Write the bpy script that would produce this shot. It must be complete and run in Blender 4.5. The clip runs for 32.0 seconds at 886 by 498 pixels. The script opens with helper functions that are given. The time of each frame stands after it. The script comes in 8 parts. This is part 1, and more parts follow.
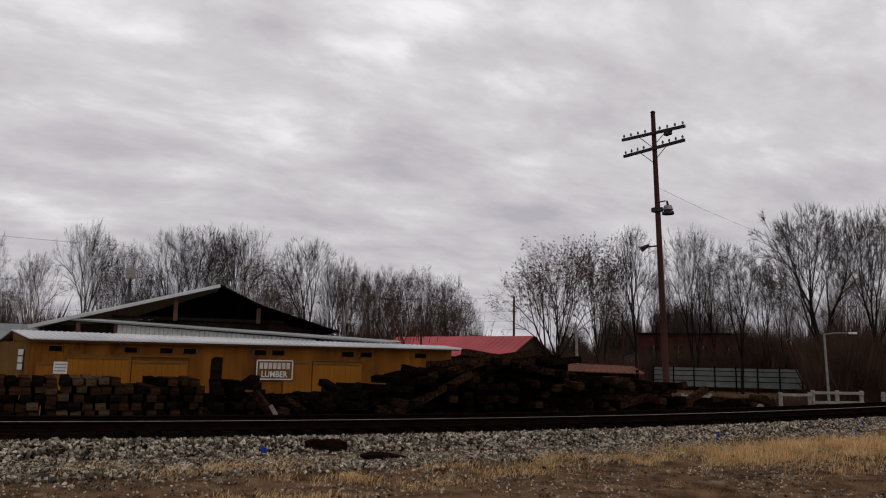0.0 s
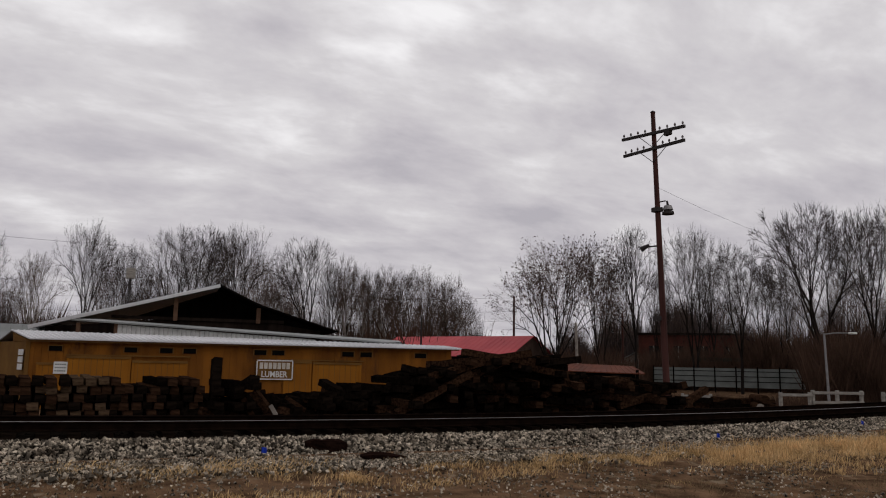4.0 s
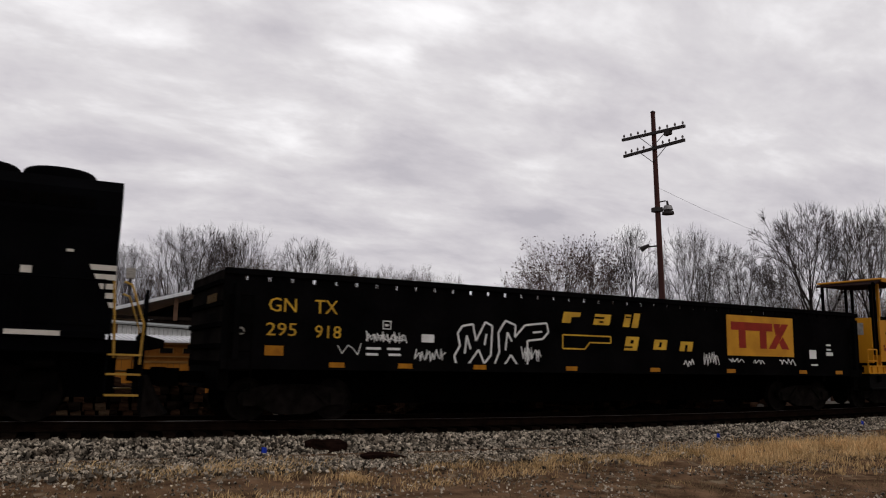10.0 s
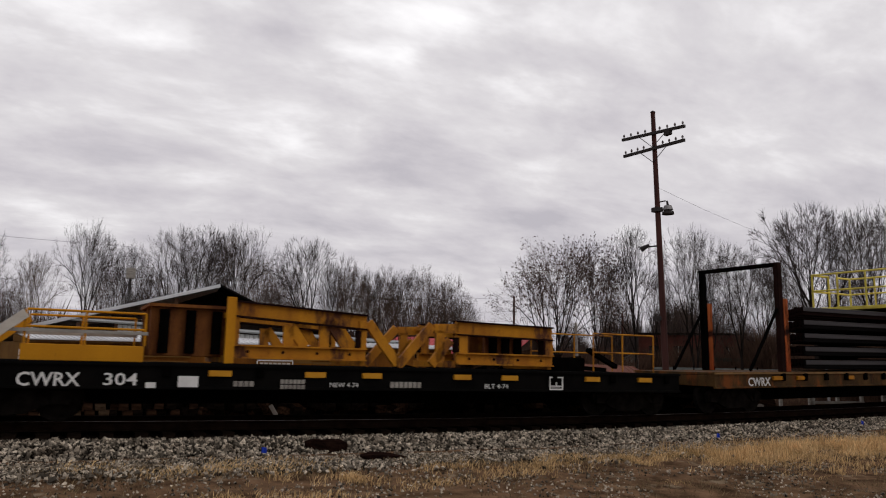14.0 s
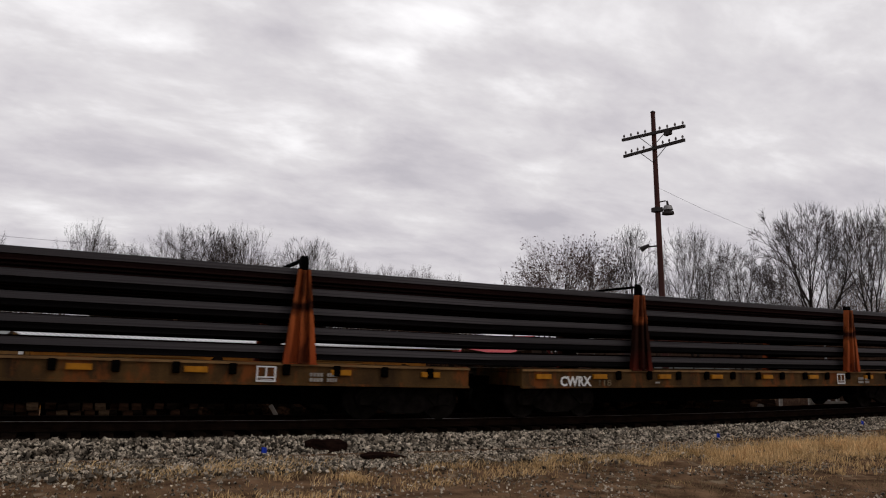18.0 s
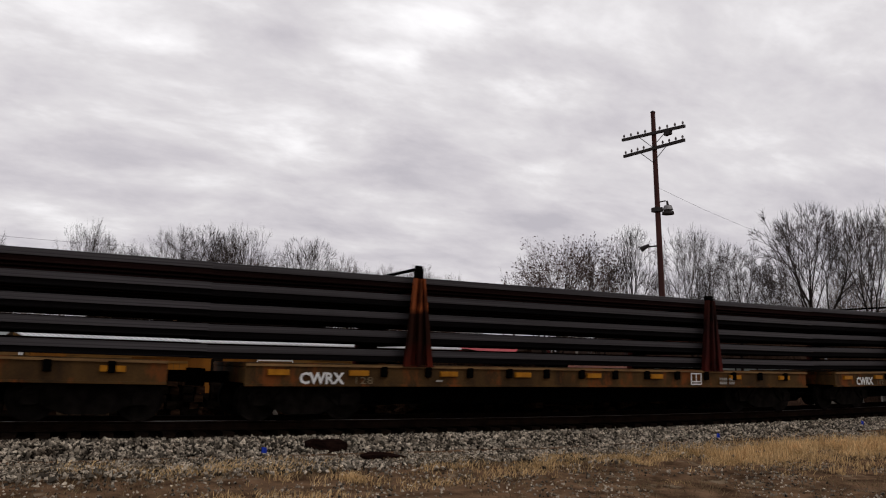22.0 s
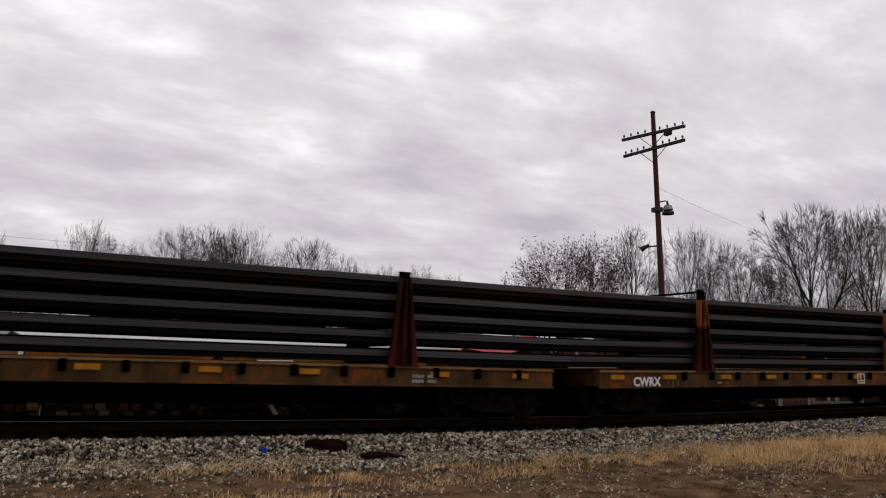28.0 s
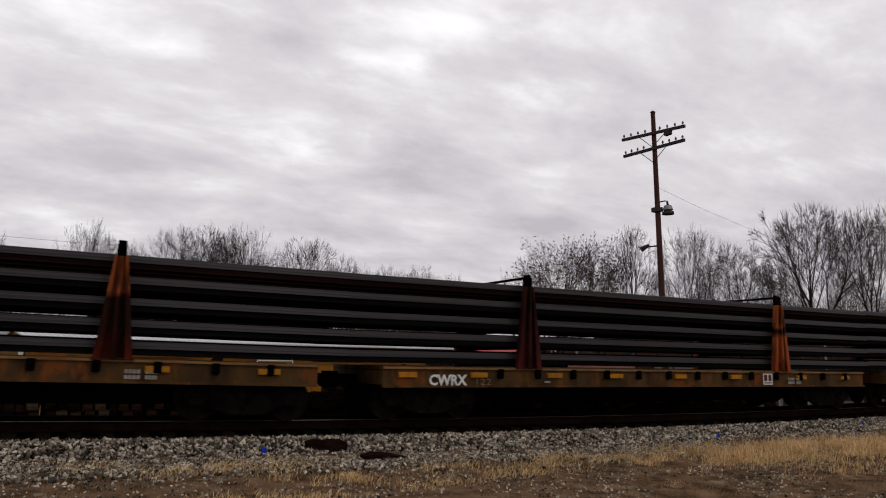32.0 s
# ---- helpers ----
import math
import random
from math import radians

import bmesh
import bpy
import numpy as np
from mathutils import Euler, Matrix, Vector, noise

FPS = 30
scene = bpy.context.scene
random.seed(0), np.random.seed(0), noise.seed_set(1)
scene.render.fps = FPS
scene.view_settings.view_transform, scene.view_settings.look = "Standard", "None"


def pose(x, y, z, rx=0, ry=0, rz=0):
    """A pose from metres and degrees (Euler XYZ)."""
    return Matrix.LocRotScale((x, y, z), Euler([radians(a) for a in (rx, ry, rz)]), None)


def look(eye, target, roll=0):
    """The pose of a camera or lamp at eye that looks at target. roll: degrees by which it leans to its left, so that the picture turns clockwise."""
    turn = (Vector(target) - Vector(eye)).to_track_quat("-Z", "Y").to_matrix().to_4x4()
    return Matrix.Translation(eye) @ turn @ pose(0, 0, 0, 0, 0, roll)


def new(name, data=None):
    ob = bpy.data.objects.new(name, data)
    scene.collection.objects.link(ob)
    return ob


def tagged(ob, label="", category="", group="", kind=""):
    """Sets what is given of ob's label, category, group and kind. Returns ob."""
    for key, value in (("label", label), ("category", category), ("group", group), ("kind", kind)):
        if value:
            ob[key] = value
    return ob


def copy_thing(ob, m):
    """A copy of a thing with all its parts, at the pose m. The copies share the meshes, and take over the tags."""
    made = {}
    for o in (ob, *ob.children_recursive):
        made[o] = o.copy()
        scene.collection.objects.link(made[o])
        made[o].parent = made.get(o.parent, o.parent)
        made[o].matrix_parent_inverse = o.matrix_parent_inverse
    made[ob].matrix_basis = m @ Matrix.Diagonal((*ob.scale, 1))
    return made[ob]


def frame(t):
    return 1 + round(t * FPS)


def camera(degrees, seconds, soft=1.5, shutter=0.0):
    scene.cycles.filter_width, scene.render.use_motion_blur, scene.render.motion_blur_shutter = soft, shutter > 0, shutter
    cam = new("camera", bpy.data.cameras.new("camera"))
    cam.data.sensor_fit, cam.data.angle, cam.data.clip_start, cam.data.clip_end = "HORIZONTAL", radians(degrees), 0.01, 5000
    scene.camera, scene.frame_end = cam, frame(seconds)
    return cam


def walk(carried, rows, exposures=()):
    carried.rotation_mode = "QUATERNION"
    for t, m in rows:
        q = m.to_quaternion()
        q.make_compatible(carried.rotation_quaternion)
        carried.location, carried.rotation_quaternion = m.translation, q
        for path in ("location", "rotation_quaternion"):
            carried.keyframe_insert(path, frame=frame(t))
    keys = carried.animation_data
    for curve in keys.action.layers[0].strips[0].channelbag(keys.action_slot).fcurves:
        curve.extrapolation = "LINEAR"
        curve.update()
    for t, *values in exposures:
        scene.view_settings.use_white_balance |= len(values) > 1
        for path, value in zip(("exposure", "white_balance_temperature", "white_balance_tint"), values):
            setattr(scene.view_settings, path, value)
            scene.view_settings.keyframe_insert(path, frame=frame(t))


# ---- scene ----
# ---- camera: it stands still on its stand beside the line ----
LENS = 60.3
SECONDS = 32.0
cam = camera(LENS, SECONDS, soft=1.12, shutter=0.12)
EYE = Vector((0.0, 0.0, 1.25))
YAW, PITCH, ROLL = radians(28.069), radians(8.408), 1.095
AIM = EYE + 50 * Vector((math.sin(YAW) * math.cos(PITCH), math.cos(YAW) * math.cos(PITCH), math.sin(PITCH)))
STAND = look(EYE, AIM, ROLL)
walk(cam, [(0.0, STAND), (SECONDS, STAND)], exposures=[(0.0, 0.0), (7.0, 0.0), (9.5, 0.16), (SECONDS, 0.2)])

# ---- light: an even overcast sky ----
world = bpy.data.worlds.new("overcast")
scene.world = world
world.use_nodes = True
wn, wl = world.node_tree.nodes, world.node_tree.links
wn.clear()
w_out = wn.new("ShaderNodeOutputWorld")
w_bg = wn.new("ShaderNodeBackground")
w_sky = wn.new("ShaderNodeTexSky")
w_sky.sky_type = "NISHITA"
w_sky.sun_disc = False
w_sky.sun_elevation, w_sky.sun_rotation = radians(38), radians(150)
w_sky.dust_density = 4.0
w_dim = wn.new("ShaderNodeVectorMath")
w_dim.operation = "SCALE"
w_dim.inputs["Scale"].default_value = 0.06
w_mix = wn.new("ShaderNodeMix")
w_mix.data_type = "RGBA"
w_mix.inputs["Factor"].default_value = 0.88
w_mix.inputs["B"].default_value = (0.5, 0.48, 0.5, 1)
wl.new(w_sky.outputs["Color"], w_dim.inputs[0])
wl.new(w_dim.outputs["Vector"], w_mix.inputs["A"])
wl.new(w_mix.outputs["Result"], w_bg.inputs["Color"])
w_bg.inputs["Strength"].default_value = 1.0
wl.new(w_bg.outputs["Background"], w_out.inputs["Surface"])

sun_data = bpy.data.lights.new("sun", "SUN")
sun_data.energy, sun_data.angle, sun_data.color = 0.25, radians(25), (1.0, 0.97, 0.93)
sun = new("sun", sun_data)
sun.matrix_world = look((0, 0, 60), (-14, 20, 35))

# ---- the line of the track ----
def track_y(x):
    """Middle of the track across from the stand: a slight bend, straight further out."""
    u = x - 12.0
    if abs(u) <= 26:
        return 15.91 + 0.0025 * u * u
    return 15.91 + 0.0025 * 676 + 0.13 * (abs(u) - 26)


def track_z(x):
    """Height of the rail heads: a shallow dip, level further out."""
    u = abs(x - 12.0)
    if u <= 16:
        return 0.00051 * u * u
    k = min(1.0, (u - 16) / 14)
    return 0.00051 * 256 + 0.01632 * 14 * (k - k * k / 2)


def smooth(a, b, x):
    k = min(1.0, max(0.0, (x - a) / (b - a)))
    return k * k * (3 - 2 * k)


PROFILE = [(-400, -0.66), (-9, -0.66), (-5, -0.6), (-3.8, -0.53), (-2.5, -0.49), (2.4, -0.49), (4.2, -1.0), (9, -1.05), (400, -1.05)]


def ground_z(x, y):
    d = y - track_y(x)
    z = PROFILE[0][1]
    for (a, za), (b, zb) in zip(PROFILE, PROFILE[1:]):
        if a <= d <= b:
            z = za + (zb - za) * (d - a) / (b - a)
            break
        z = zb
    near = 1 - smooth(60, 120, abs(x - 12) + max(0, abs(d) - 20))
    z += near * (track_z(x) * (1 - smooth(3, 8, abs(d))) + 0.05 * noise.noise((x * 0.35, y * 0.35, 3.0)) + 0.02 * noise.noise((x * 1.7, y * 1.7, 8.0)))
    return z
# ---- materials ----
def material(name, base, rough=0.8, metal=0.0, dark=None, grain=6.0, streak=None, bump=0.15, fine=60.0, spec=0.1, vary=0.0, patch=0.5, wear=None, wear_at=0.62, skew=0.0):
    """A painted, wooden, mineral or metal surface: base colour, a second tone in patches, fine grain, relief and, where wanted, worn spots."""
    m = bpy.data.materials.new(name)
    m.use_nodes = True
    n, l = m.node_tree.nodes, m.node_tree.links
    b = n["Principled BSDF"]
    b.inputs["Roughness"].default_value = rough
    b.inputs["Metallic"].default_value = metal
    b.inputs["Specular IOR Level"].default_value = spec
    tc = n.new("ShaderNodeTexCoord")
    mp = n.new("ShaderNodeMapping")
    l.new(tc.outputs["Object"], mp.inputs["Vector"])
    if streak:
        mp.inputs["Scale"].default_value = streak
    n1 = n.new("ShaderNodeTexNoise")
    n1.inputs["Scale"].default_value, n1.inputs["Detail"].default_value = grain, 5
    l.new(mp.outputs["Vector"], n1.inputs["Vector"])
    n2 = n.new("ShaderNodeTexNoise")
    n2.inputs["Scale"].default_value, n2.inputs["Detail"].default_value = fine, 3
    l.new(mp.outputs["Vector"], n2.inputs["Vector"])
    ramp = n.new("ShaderNodeValToRGB")
    d = dark or tuple(c * 0.6 for c in base)
    ramp.color_ramp.elements[0].position, ramp.color_ramp.elements[0].color = patch - 0.2, (*d, 1)
    ramp.color_ramp.elements[1].position, ramp.color_ramp.elements[1].color = patch + 0.2, (*base, 1)
    add = n.new("ShaderNodeMath")
    add.operation = "MULTIPLY_ADD"
    add.inputs[1].default_value, add.inputs[2].default_value = 0.35, -0.175
    l.new(n2.outputs["Fac"], add.inputs[0])
    tot = n.new("ShaderNodeMath")
    l.new(n1.outputs["Fac"], tot.inputs[0])
    l.new(add.outputs[0], tot.inputs[1])
    l.new(tot.outputs[0], ramp.inputs["Fac"])
    colour = ramp.outputs["Color"]
    if wear:
        n3 = n.new("ShaderNodeTexNoise")
        n3.inputs["Scale"].default_value, n3.inputs["Detail"].default_value, n3.inputs["Roughness"].default_value = grain * 0.8, 8, 0.7
        l.new(mp.outputs["Vector"], n3.inputs["Vector"])
        r3 = n.new("ShaderNodeValToRGB")
        r3.color_ramp.elements[0].position, r3.color_ramp.elements[1].position = wear_at - 0.05, wear_at + 0.05
        l.new(n3.outputs["Fac"], r3.inputs["Fac"])
        mx = n.new("ShaderNodeMix")
        mx.data_type = "RGBA"
        l.new(r3.outputs["Color"], mx.inputs["Factor"])
        l.new(colour, mx.inputs["A"])
        mx.inputs["B"].default_value = (*wear, 1)
        colour = mx.outputs["Result"]
    if vary:
        info = n.new("ShaderNodeObjectInfo")
        geo = n.new("ShaderNodeNewGeometry")
        s = n.new("ShaderNodeMath")
        l.new(info.outputs["Random"], s.inputs[0])
        l.new(geo.outputs["Random Per Island"], s.inputs[1])
        spread = s.outputs[0]
        if skew:
            pw = n.new("ShaderNodeMath")
            pw.operation = "POWER"
            pw.inputs[1].default_value = skew
            l.new(geo.outputs["Random Per Island"], pw.inputs[0])
            spread = pw.outputs[0]
        k = n.new("ShaderNodeMath")
        k.operation = "MULTIPLY_ADD"
        k.inputs[1].default_value, k.inputs[2].default_value = vary, 1 - vary
        l.new(spread, k.inputs[0])
        hv = n.new("ShaderNodeHueSaturation")
        l.new(colour, hv.inputs["Color"])
        l.new(k.outputs[0], hv.inputs["Value"])
        colour = hv.outputs["Color"]
    l.new(colour, b.inputs["Base Color"])
    if bump:
        bp = n.new("ShaderNodeBump")
        bp.inputs["Strength"].default_value, bp.inputs["Distance"].default_value = bump, 0.02
        l.new(tot.outputs[0], bp.inputs["Height"])
        l.new(bp.outputs["Normal"], b.inputs["Normal"])
    return m


def glow(name, colour, power):
    m = bpy.data.materials.new(name)
    m.use_nodes = True
    b = m.node_tree.nodes["Principled BSDF"]
    b.inputs["Base Color"].default_value = (0.8, 0.8, 0.75, 1)
    b.inputs["Emission Color"].default_value = (*colour, 1)
    b.inputs["Emission Strength"].default_value = power
    return m


def glass(name, tint):
    m = bpy.data.materials.new(name)
    m.use_nodes = True
    b = m.node_tree.nodes["Principled BSDF"]
    b.inputs["Base Color"].default_value = (*tint, 1)
    b.inputs["Roughness"].default_value = 0.06
    b.inputs["Transmission Weight"].default_value = 0.1
    b.inputs["Specular IOR Level"].default_value = 0.06
    return m


M_DIRT = material("dirt", (0.2, 0.12, 0.07), 0.95, dark=(0.042, 0.025, 0.015), grain=2.6, fine=34, bump=0.6, wear=(0.24, 0.18, 0.12), wear_at=0.62, spec=0)
# near black: shade under the rails and between stones is in this colour
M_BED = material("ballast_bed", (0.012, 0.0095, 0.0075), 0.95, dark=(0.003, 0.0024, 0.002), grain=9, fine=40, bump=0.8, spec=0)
M_STONE = material("limestone", (0.86, 0.74, 0.58), 0.9, dark=(0.17, 0.125, 0.085), grain=2.5, fine=40, bump=0.3, vary=0.95, skew=1.7, patch=0.45, spec=0.05)
M_RAILTOP = material("rail_steel", (0.2, 0.19, 0.19), 0.4, 0.7, dark=(0.12, 0.1, 0.09), grain=3, fine=40, bump=0.05)
M_RAILRUST = material("rusty_rail", (0.014, 0.008, 0.0055), 0.85, 0.1, dark=(0.005, 0.003, 0.0025), grain=5, spec=0)
M_TIE = material("creosoted_timber", (0.0125, 0.0085, 0.0062), 0.85, dark=(0.0025, 0.0018, 0.0014), grain=2.5, streak=(1, 5, 5), bump=0.5, vary=0.45, spec=0)
M_TIE_PALE = material("weathered_timber", (0.11, 0.072, 0.044), 0.9, dark=(0.022, 0.014, 0.009), grain=4, streak=(1, 4, 4), bump=0.5, vary=0.3, spec=0)
M_TIE_BROWN = material("brown_timber", (0.06, 0.031, 0.018), 0.9, dark=(0.008, 0.0045, 0.003), grain=3, streak=(1, 5, 5), bump=0.5, vary=0.4, spec=0)
M_SCRAP = material("rotten_dark_wood", (0.024, 0.012, 0.009), 0.9, dark=(0.005, 0.003, 0.0025), grain=4, streak=(1, 5, 5), bump=0.5, spec=0)
M_GRASS = material("dry_grass", (0.82, 0.57, 0.29), 0.85, dark=(0.5, 0.33, 0.155), grain=1.2, fine=9, bump=0, vary=0.35, spec=0.05)
M_WEED = material("dull_weed", (0.3, 0.215, 0.12), 0.9, dark=(0.15, 0.105, 0.06), grain=1.2, fine=9, bump=0, vary=0.4, spec=0)
M_BLACK = material("black_paint", (0.003, 0.003, 0.0036), 0.55, dark=(0.0014, 0.0014, 0.0017), grain=1.2, fine=12, bump=0.03, spec=0.006)
# black paint made lighter: the faint sheen is put into the base colour
M_SHEENBLACK = material("black_paint_with_sheen", (0.013, 0.013, 0.0145), 0.6, dark=(0.006, 0.006, 0.007), grain=1.5, fine=12, bump=0.04, spec=0.03)
M_WAGONBLACK = material("dull_black_paint", (0.005, 0.0046, 0.0048), 0.8, dark=(0.002, 0.002, 0.002), grain=1.2, fine=12, bump=0.05, spec=0.0)
M_WAGONEND = material("faded_end_paint", (0.02, 0.017, 0.015), 0.8, dark=(0.008, 0.007, 0.0065), grain=1.4, fine=14, bump=0.05, spec=0)
M_FADEDGOLD = material("faded_gold_marks", (0.16, 0.09, 0.02), 0.8, grain=3, bump=0)
M_FADEDMARK = material("faded_marks", (0.22, 0.17, 0.1), 0.85, dark=(0.1, 0.07, 0.04), grain=5, bump=0)
# grey for the cab roof: sky sheen on black, put into the colour
M_ROOFSHEEN = material("grey_roof_sheen", (0.03, 0.03, 0.031), 0.6, dark=(0.02, 0.02, 0.021), grain=1.5, bump=0.04, spec=0.1)
# grimy iron, near black: shade beneath the wagons is in this colour too
M_GRIMESHADE = material("grimy_shaded_iron", (0.0035, 0.003, 0.0027), 0.75, 0.1, dark=(0.0012, 0.0012, 0.0012), grain=4, bump=0.2, spec=0.0)
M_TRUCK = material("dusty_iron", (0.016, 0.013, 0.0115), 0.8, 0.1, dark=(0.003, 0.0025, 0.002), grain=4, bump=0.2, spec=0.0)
M_WHITE = material("off_white_paint", (0.72, 0.68, 0.6), 0.55, dark=(0.5, 0.46, 0.4), grain=2, bump=0.03)
M_CLEANWHITE = material("white_paint", (0.8, 0.8, 0.78), 0.5, dark=(0.62, 0.62, 0.6), grain=3, bump=0.03)
M_YSTEP = material("yellow_handrail", (0.45, 0.26, 0.05), 0.5, dark=(0.3, 0.17, 0.03), grain=4)
M_YELLOW = material("yellow_machine_paint", (0.6, 0.265, 0.012), 0.6, dark=(0.44, 0.18, 0.01), grain=1.2, streak=(1, 1, 0.35), bump=0.06, wear=(0.1, 0.045, 0.02), wear_at=0.66)
M_YELLOWRUST = material("rust_streaked_yellow", (0.58, 0.25, 0.016), 0.7, dark=(0.3, 0.11, 0.016), grain=2.0, streak=(1, 1, 0.4), bump=0.1, wear=(0.09, 0.035, 0.018), wear_at=0.57)
M_ROLLERRUST = material("rusty_roller_plate", (0.24, 0.09, 0.022), 0.8, dark=(0.07, 0.024, 0.012), grain=2.2, streak=(1.5, 1, 0.5), bump=0.15, wear=(0.42, 0.17, 0.02), wear_at=0.62)
M_GRILLE = material("ochre_grille", (0.26, 0.115, 0.014), 0.7, dark=(0.14, 0.06, 0.01), grain=3, bump=0.1)
M_GOLD = material("gold_lettering", (0.68, 0.4, 0.04), 0.6, dark=(0.45, 0.25, 0.03), grain=3, bump=0)
M_ORANGE = material("reflective_yellow", (0.46, 0.19, 0.012), 0.5, dark=(0.26, 0.1, 0.008), grain=4, bump=0)
M_CLAW = material("bright_claw_yellow", (0.74, 0.43, 0.015), 0.5, dark=(0.5, 0.27, 0.012), grain=3)
M_SAFETY = material("safety_yellow", (0.72, 0.6, 0.1), 0.5, dark=(0.5, 0.4, 0.07), grain=3)
M_PANELYELLOW = material("panel_yellow", (0.62, 0.3, 0.025), 0.6, dark=(0.45, 0.2, 0.018), grain=2, bump=0)
M_PANELRED = material("panel_red", (0.3, 0.028, 0.014), 0.6, dark=(0.2, 0.02, 0.01), grain=3, bump=0)
M_BLUE = material("blue_tank_paint", (0.0075, 0.032, 0.095), 0.5, dark=(0.0035, 0.014, 0.042), grain=1.5, bump=0.04)
M_GREEN = material("green_box_paint", (0.011, 0.065, 0.04), 0.55, dark=(0.006, 0.033, 0.022), grain=1.5, bump=0.04)
M_REDBOX = material("dark_red_paint", (0.2, 0.022, 0.014), 0.6, dark=(0.12, 0.014, 0.01), grain=2)
M_CRATE = material("orange_brown_boards", (0.34, 0.16, 0.075), 0.75, dark=(0.2, 0.075, 0.035), grain=2, streak=(0.4, 3, 3), bump=0.2, vary=0.25)
M_FLAT = material("drab_car_paint", (0.1, 0.053, 0.017), 0.75, dark=(0.03, 0.017, 0.008), grain=2.2, streak=(1, 1, 0.4), bump=0.1, wear=(0.16, 0.05, 0.013), wear_at=0.57, spec=0.08)
M_DECKEDGE = material("scuffed_deck_edge", (0.26, 0.15, 0.06), 0.8, dark=(0.11, 0.06, 0.028), grain=2.5, streak=(0.5, 1, 1), bump=0.1)
M_FLATDARK = material("dark_car_paint", (0.006, 0.0055, 0.005), 0.7, dark=(0.0025, 0.0025, 0.0025), grain=2, bump=0.1, spec=0.02)
def rusty_upright(name, base, stops):
    """Rack steel: rust of one base tone, greased black and reddened at the heights given by stops (share of the height, tone)."""
    m = material(name, base, 0.85, dark=tuple(c * 0.5 for c in base), grain=2.6, streak=(2.6, 1, 0.35), bump=0.15, wear=tuple(c * 0.16 for c in base), wear_at=0.53)
    n, l = m.node_tree.nodes, m.node_tree.links
    b = n["Principled BSDF"]
    old = b.inputs["Base Color"].links[0].from_socket
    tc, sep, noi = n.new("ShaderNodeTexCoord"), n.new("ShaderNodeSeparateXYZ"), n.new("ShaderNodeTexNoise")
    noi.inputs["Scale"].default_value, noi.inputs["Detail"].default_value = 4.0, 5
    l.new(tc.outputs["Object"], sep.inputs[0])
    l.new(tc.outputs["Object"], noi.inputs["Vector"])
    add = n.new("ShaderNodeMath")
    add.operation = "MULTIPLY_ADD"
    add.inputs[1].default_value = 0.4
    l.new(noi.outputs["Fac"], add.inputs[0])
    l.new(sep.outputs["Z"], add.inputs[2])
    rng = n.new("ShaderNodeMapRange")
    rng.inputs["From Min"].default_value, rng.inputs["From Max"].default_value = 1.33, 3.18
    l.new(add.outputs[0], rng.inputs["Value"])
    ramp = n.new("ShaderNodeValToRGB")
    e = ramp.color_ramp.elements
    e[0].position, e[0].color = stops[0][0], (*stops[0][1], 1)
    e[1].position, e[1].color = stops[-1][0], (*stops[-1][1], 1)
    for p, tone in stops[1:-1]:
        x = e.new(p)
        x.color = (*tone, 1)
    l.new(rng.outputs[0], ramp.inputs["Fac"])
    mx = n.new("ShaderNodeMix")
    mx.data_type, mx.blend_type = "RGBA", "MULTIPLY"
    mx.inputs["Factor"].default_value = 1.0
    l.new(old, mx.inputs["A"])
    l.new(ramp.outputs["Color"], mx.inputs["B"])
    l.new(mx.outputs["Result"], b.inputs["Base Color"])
    return m


M_STAND = rusty_upright("orange_rust_stand", (0.42, 0.105, 0.028), ((0.0, (0.8, 0.6, 0.6)), (0.5, (1, 1, 1)), (0.57, (0.1, 0.09, 0.12)), (0.63, (0.1, 0.09, 0.12)), (0.7, (1, 1, 1))))
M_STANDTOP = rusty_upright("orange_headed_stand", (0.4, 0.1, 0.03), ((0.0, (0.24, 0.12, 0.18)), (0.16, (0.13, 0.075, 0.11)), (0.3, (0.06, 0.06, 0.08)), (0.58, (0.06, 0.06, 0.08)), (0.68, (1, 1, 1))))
M_STANDDARK = rusty_upright("brown_rust_stand", (0.095, 0.022, 0.014), ((0.0, (1, 0.6, 0.7)), (0.22, (0.6, 0.45, 0.55)), (0.58, (0.35, 0.35, 0.45)), (0.85, (0.6, 0.6, 0.6))))
M_LOADRAIL = material("new_rail_steel", (0.085, 0.079, 0.083), 0.55, 0.25, dark=(0.018, 0.0155, 0.0165), grain=4, streak=(0.03, 9, 9), bump=0.05)
# brown web of the top layer; on inner rails it paints in the stack's shade
M_LOADWEB = material("brown_web_and_inner_shade", (0.02, 0.0095, 0.0085), 0.8, 0.1, dark=(0.006, 0.0032, 0.003), grain=0.8, streak=(0.15, 3, 3), bump=0.05, spec=0)
# shade between the layers, put into the colour of web and foot
M_LOADSHADE = material("shaded_rail_web", (0.008, 0.007, 0.0072), 0.8, 0.1, dark=(0.003, 0.0026, 0.0026), grain=3, streak=(0.05, 6, 6), bump=0.05, spec=0)
# dark rust; also the painted shade of the cab's doorway and canopy underside
M_RUSTSHADE = material("dark_rust_and_shade", (0.024, 0.01, 0.008), 0.85, dark=(0.012, 0.006, 0.005), grain=2.4, bump=0.1, spec=0.02)
M_BULK = material("weathered_steel_plate", (0.05, 0.04, 0.03), 0.8, dark=(0.018, 0.015, 0.013), grain=1.1, streak=(2.5, 1, 0.25), bump=0.1, wear=(0.2, 0.185, 0.16), wear_at=0.67)
M_SIDING = material("mustard_board_paint", (0.26, 0.1, 0.014), 0.8, dark=(0.135, 0.05, 0.009), grain=1.1, streak=(1, 1, 0.35), bump=0.1, vary=0.16, wear=(0.1, 0.042, 0.014), wear_at=0.6, spec=0.1)
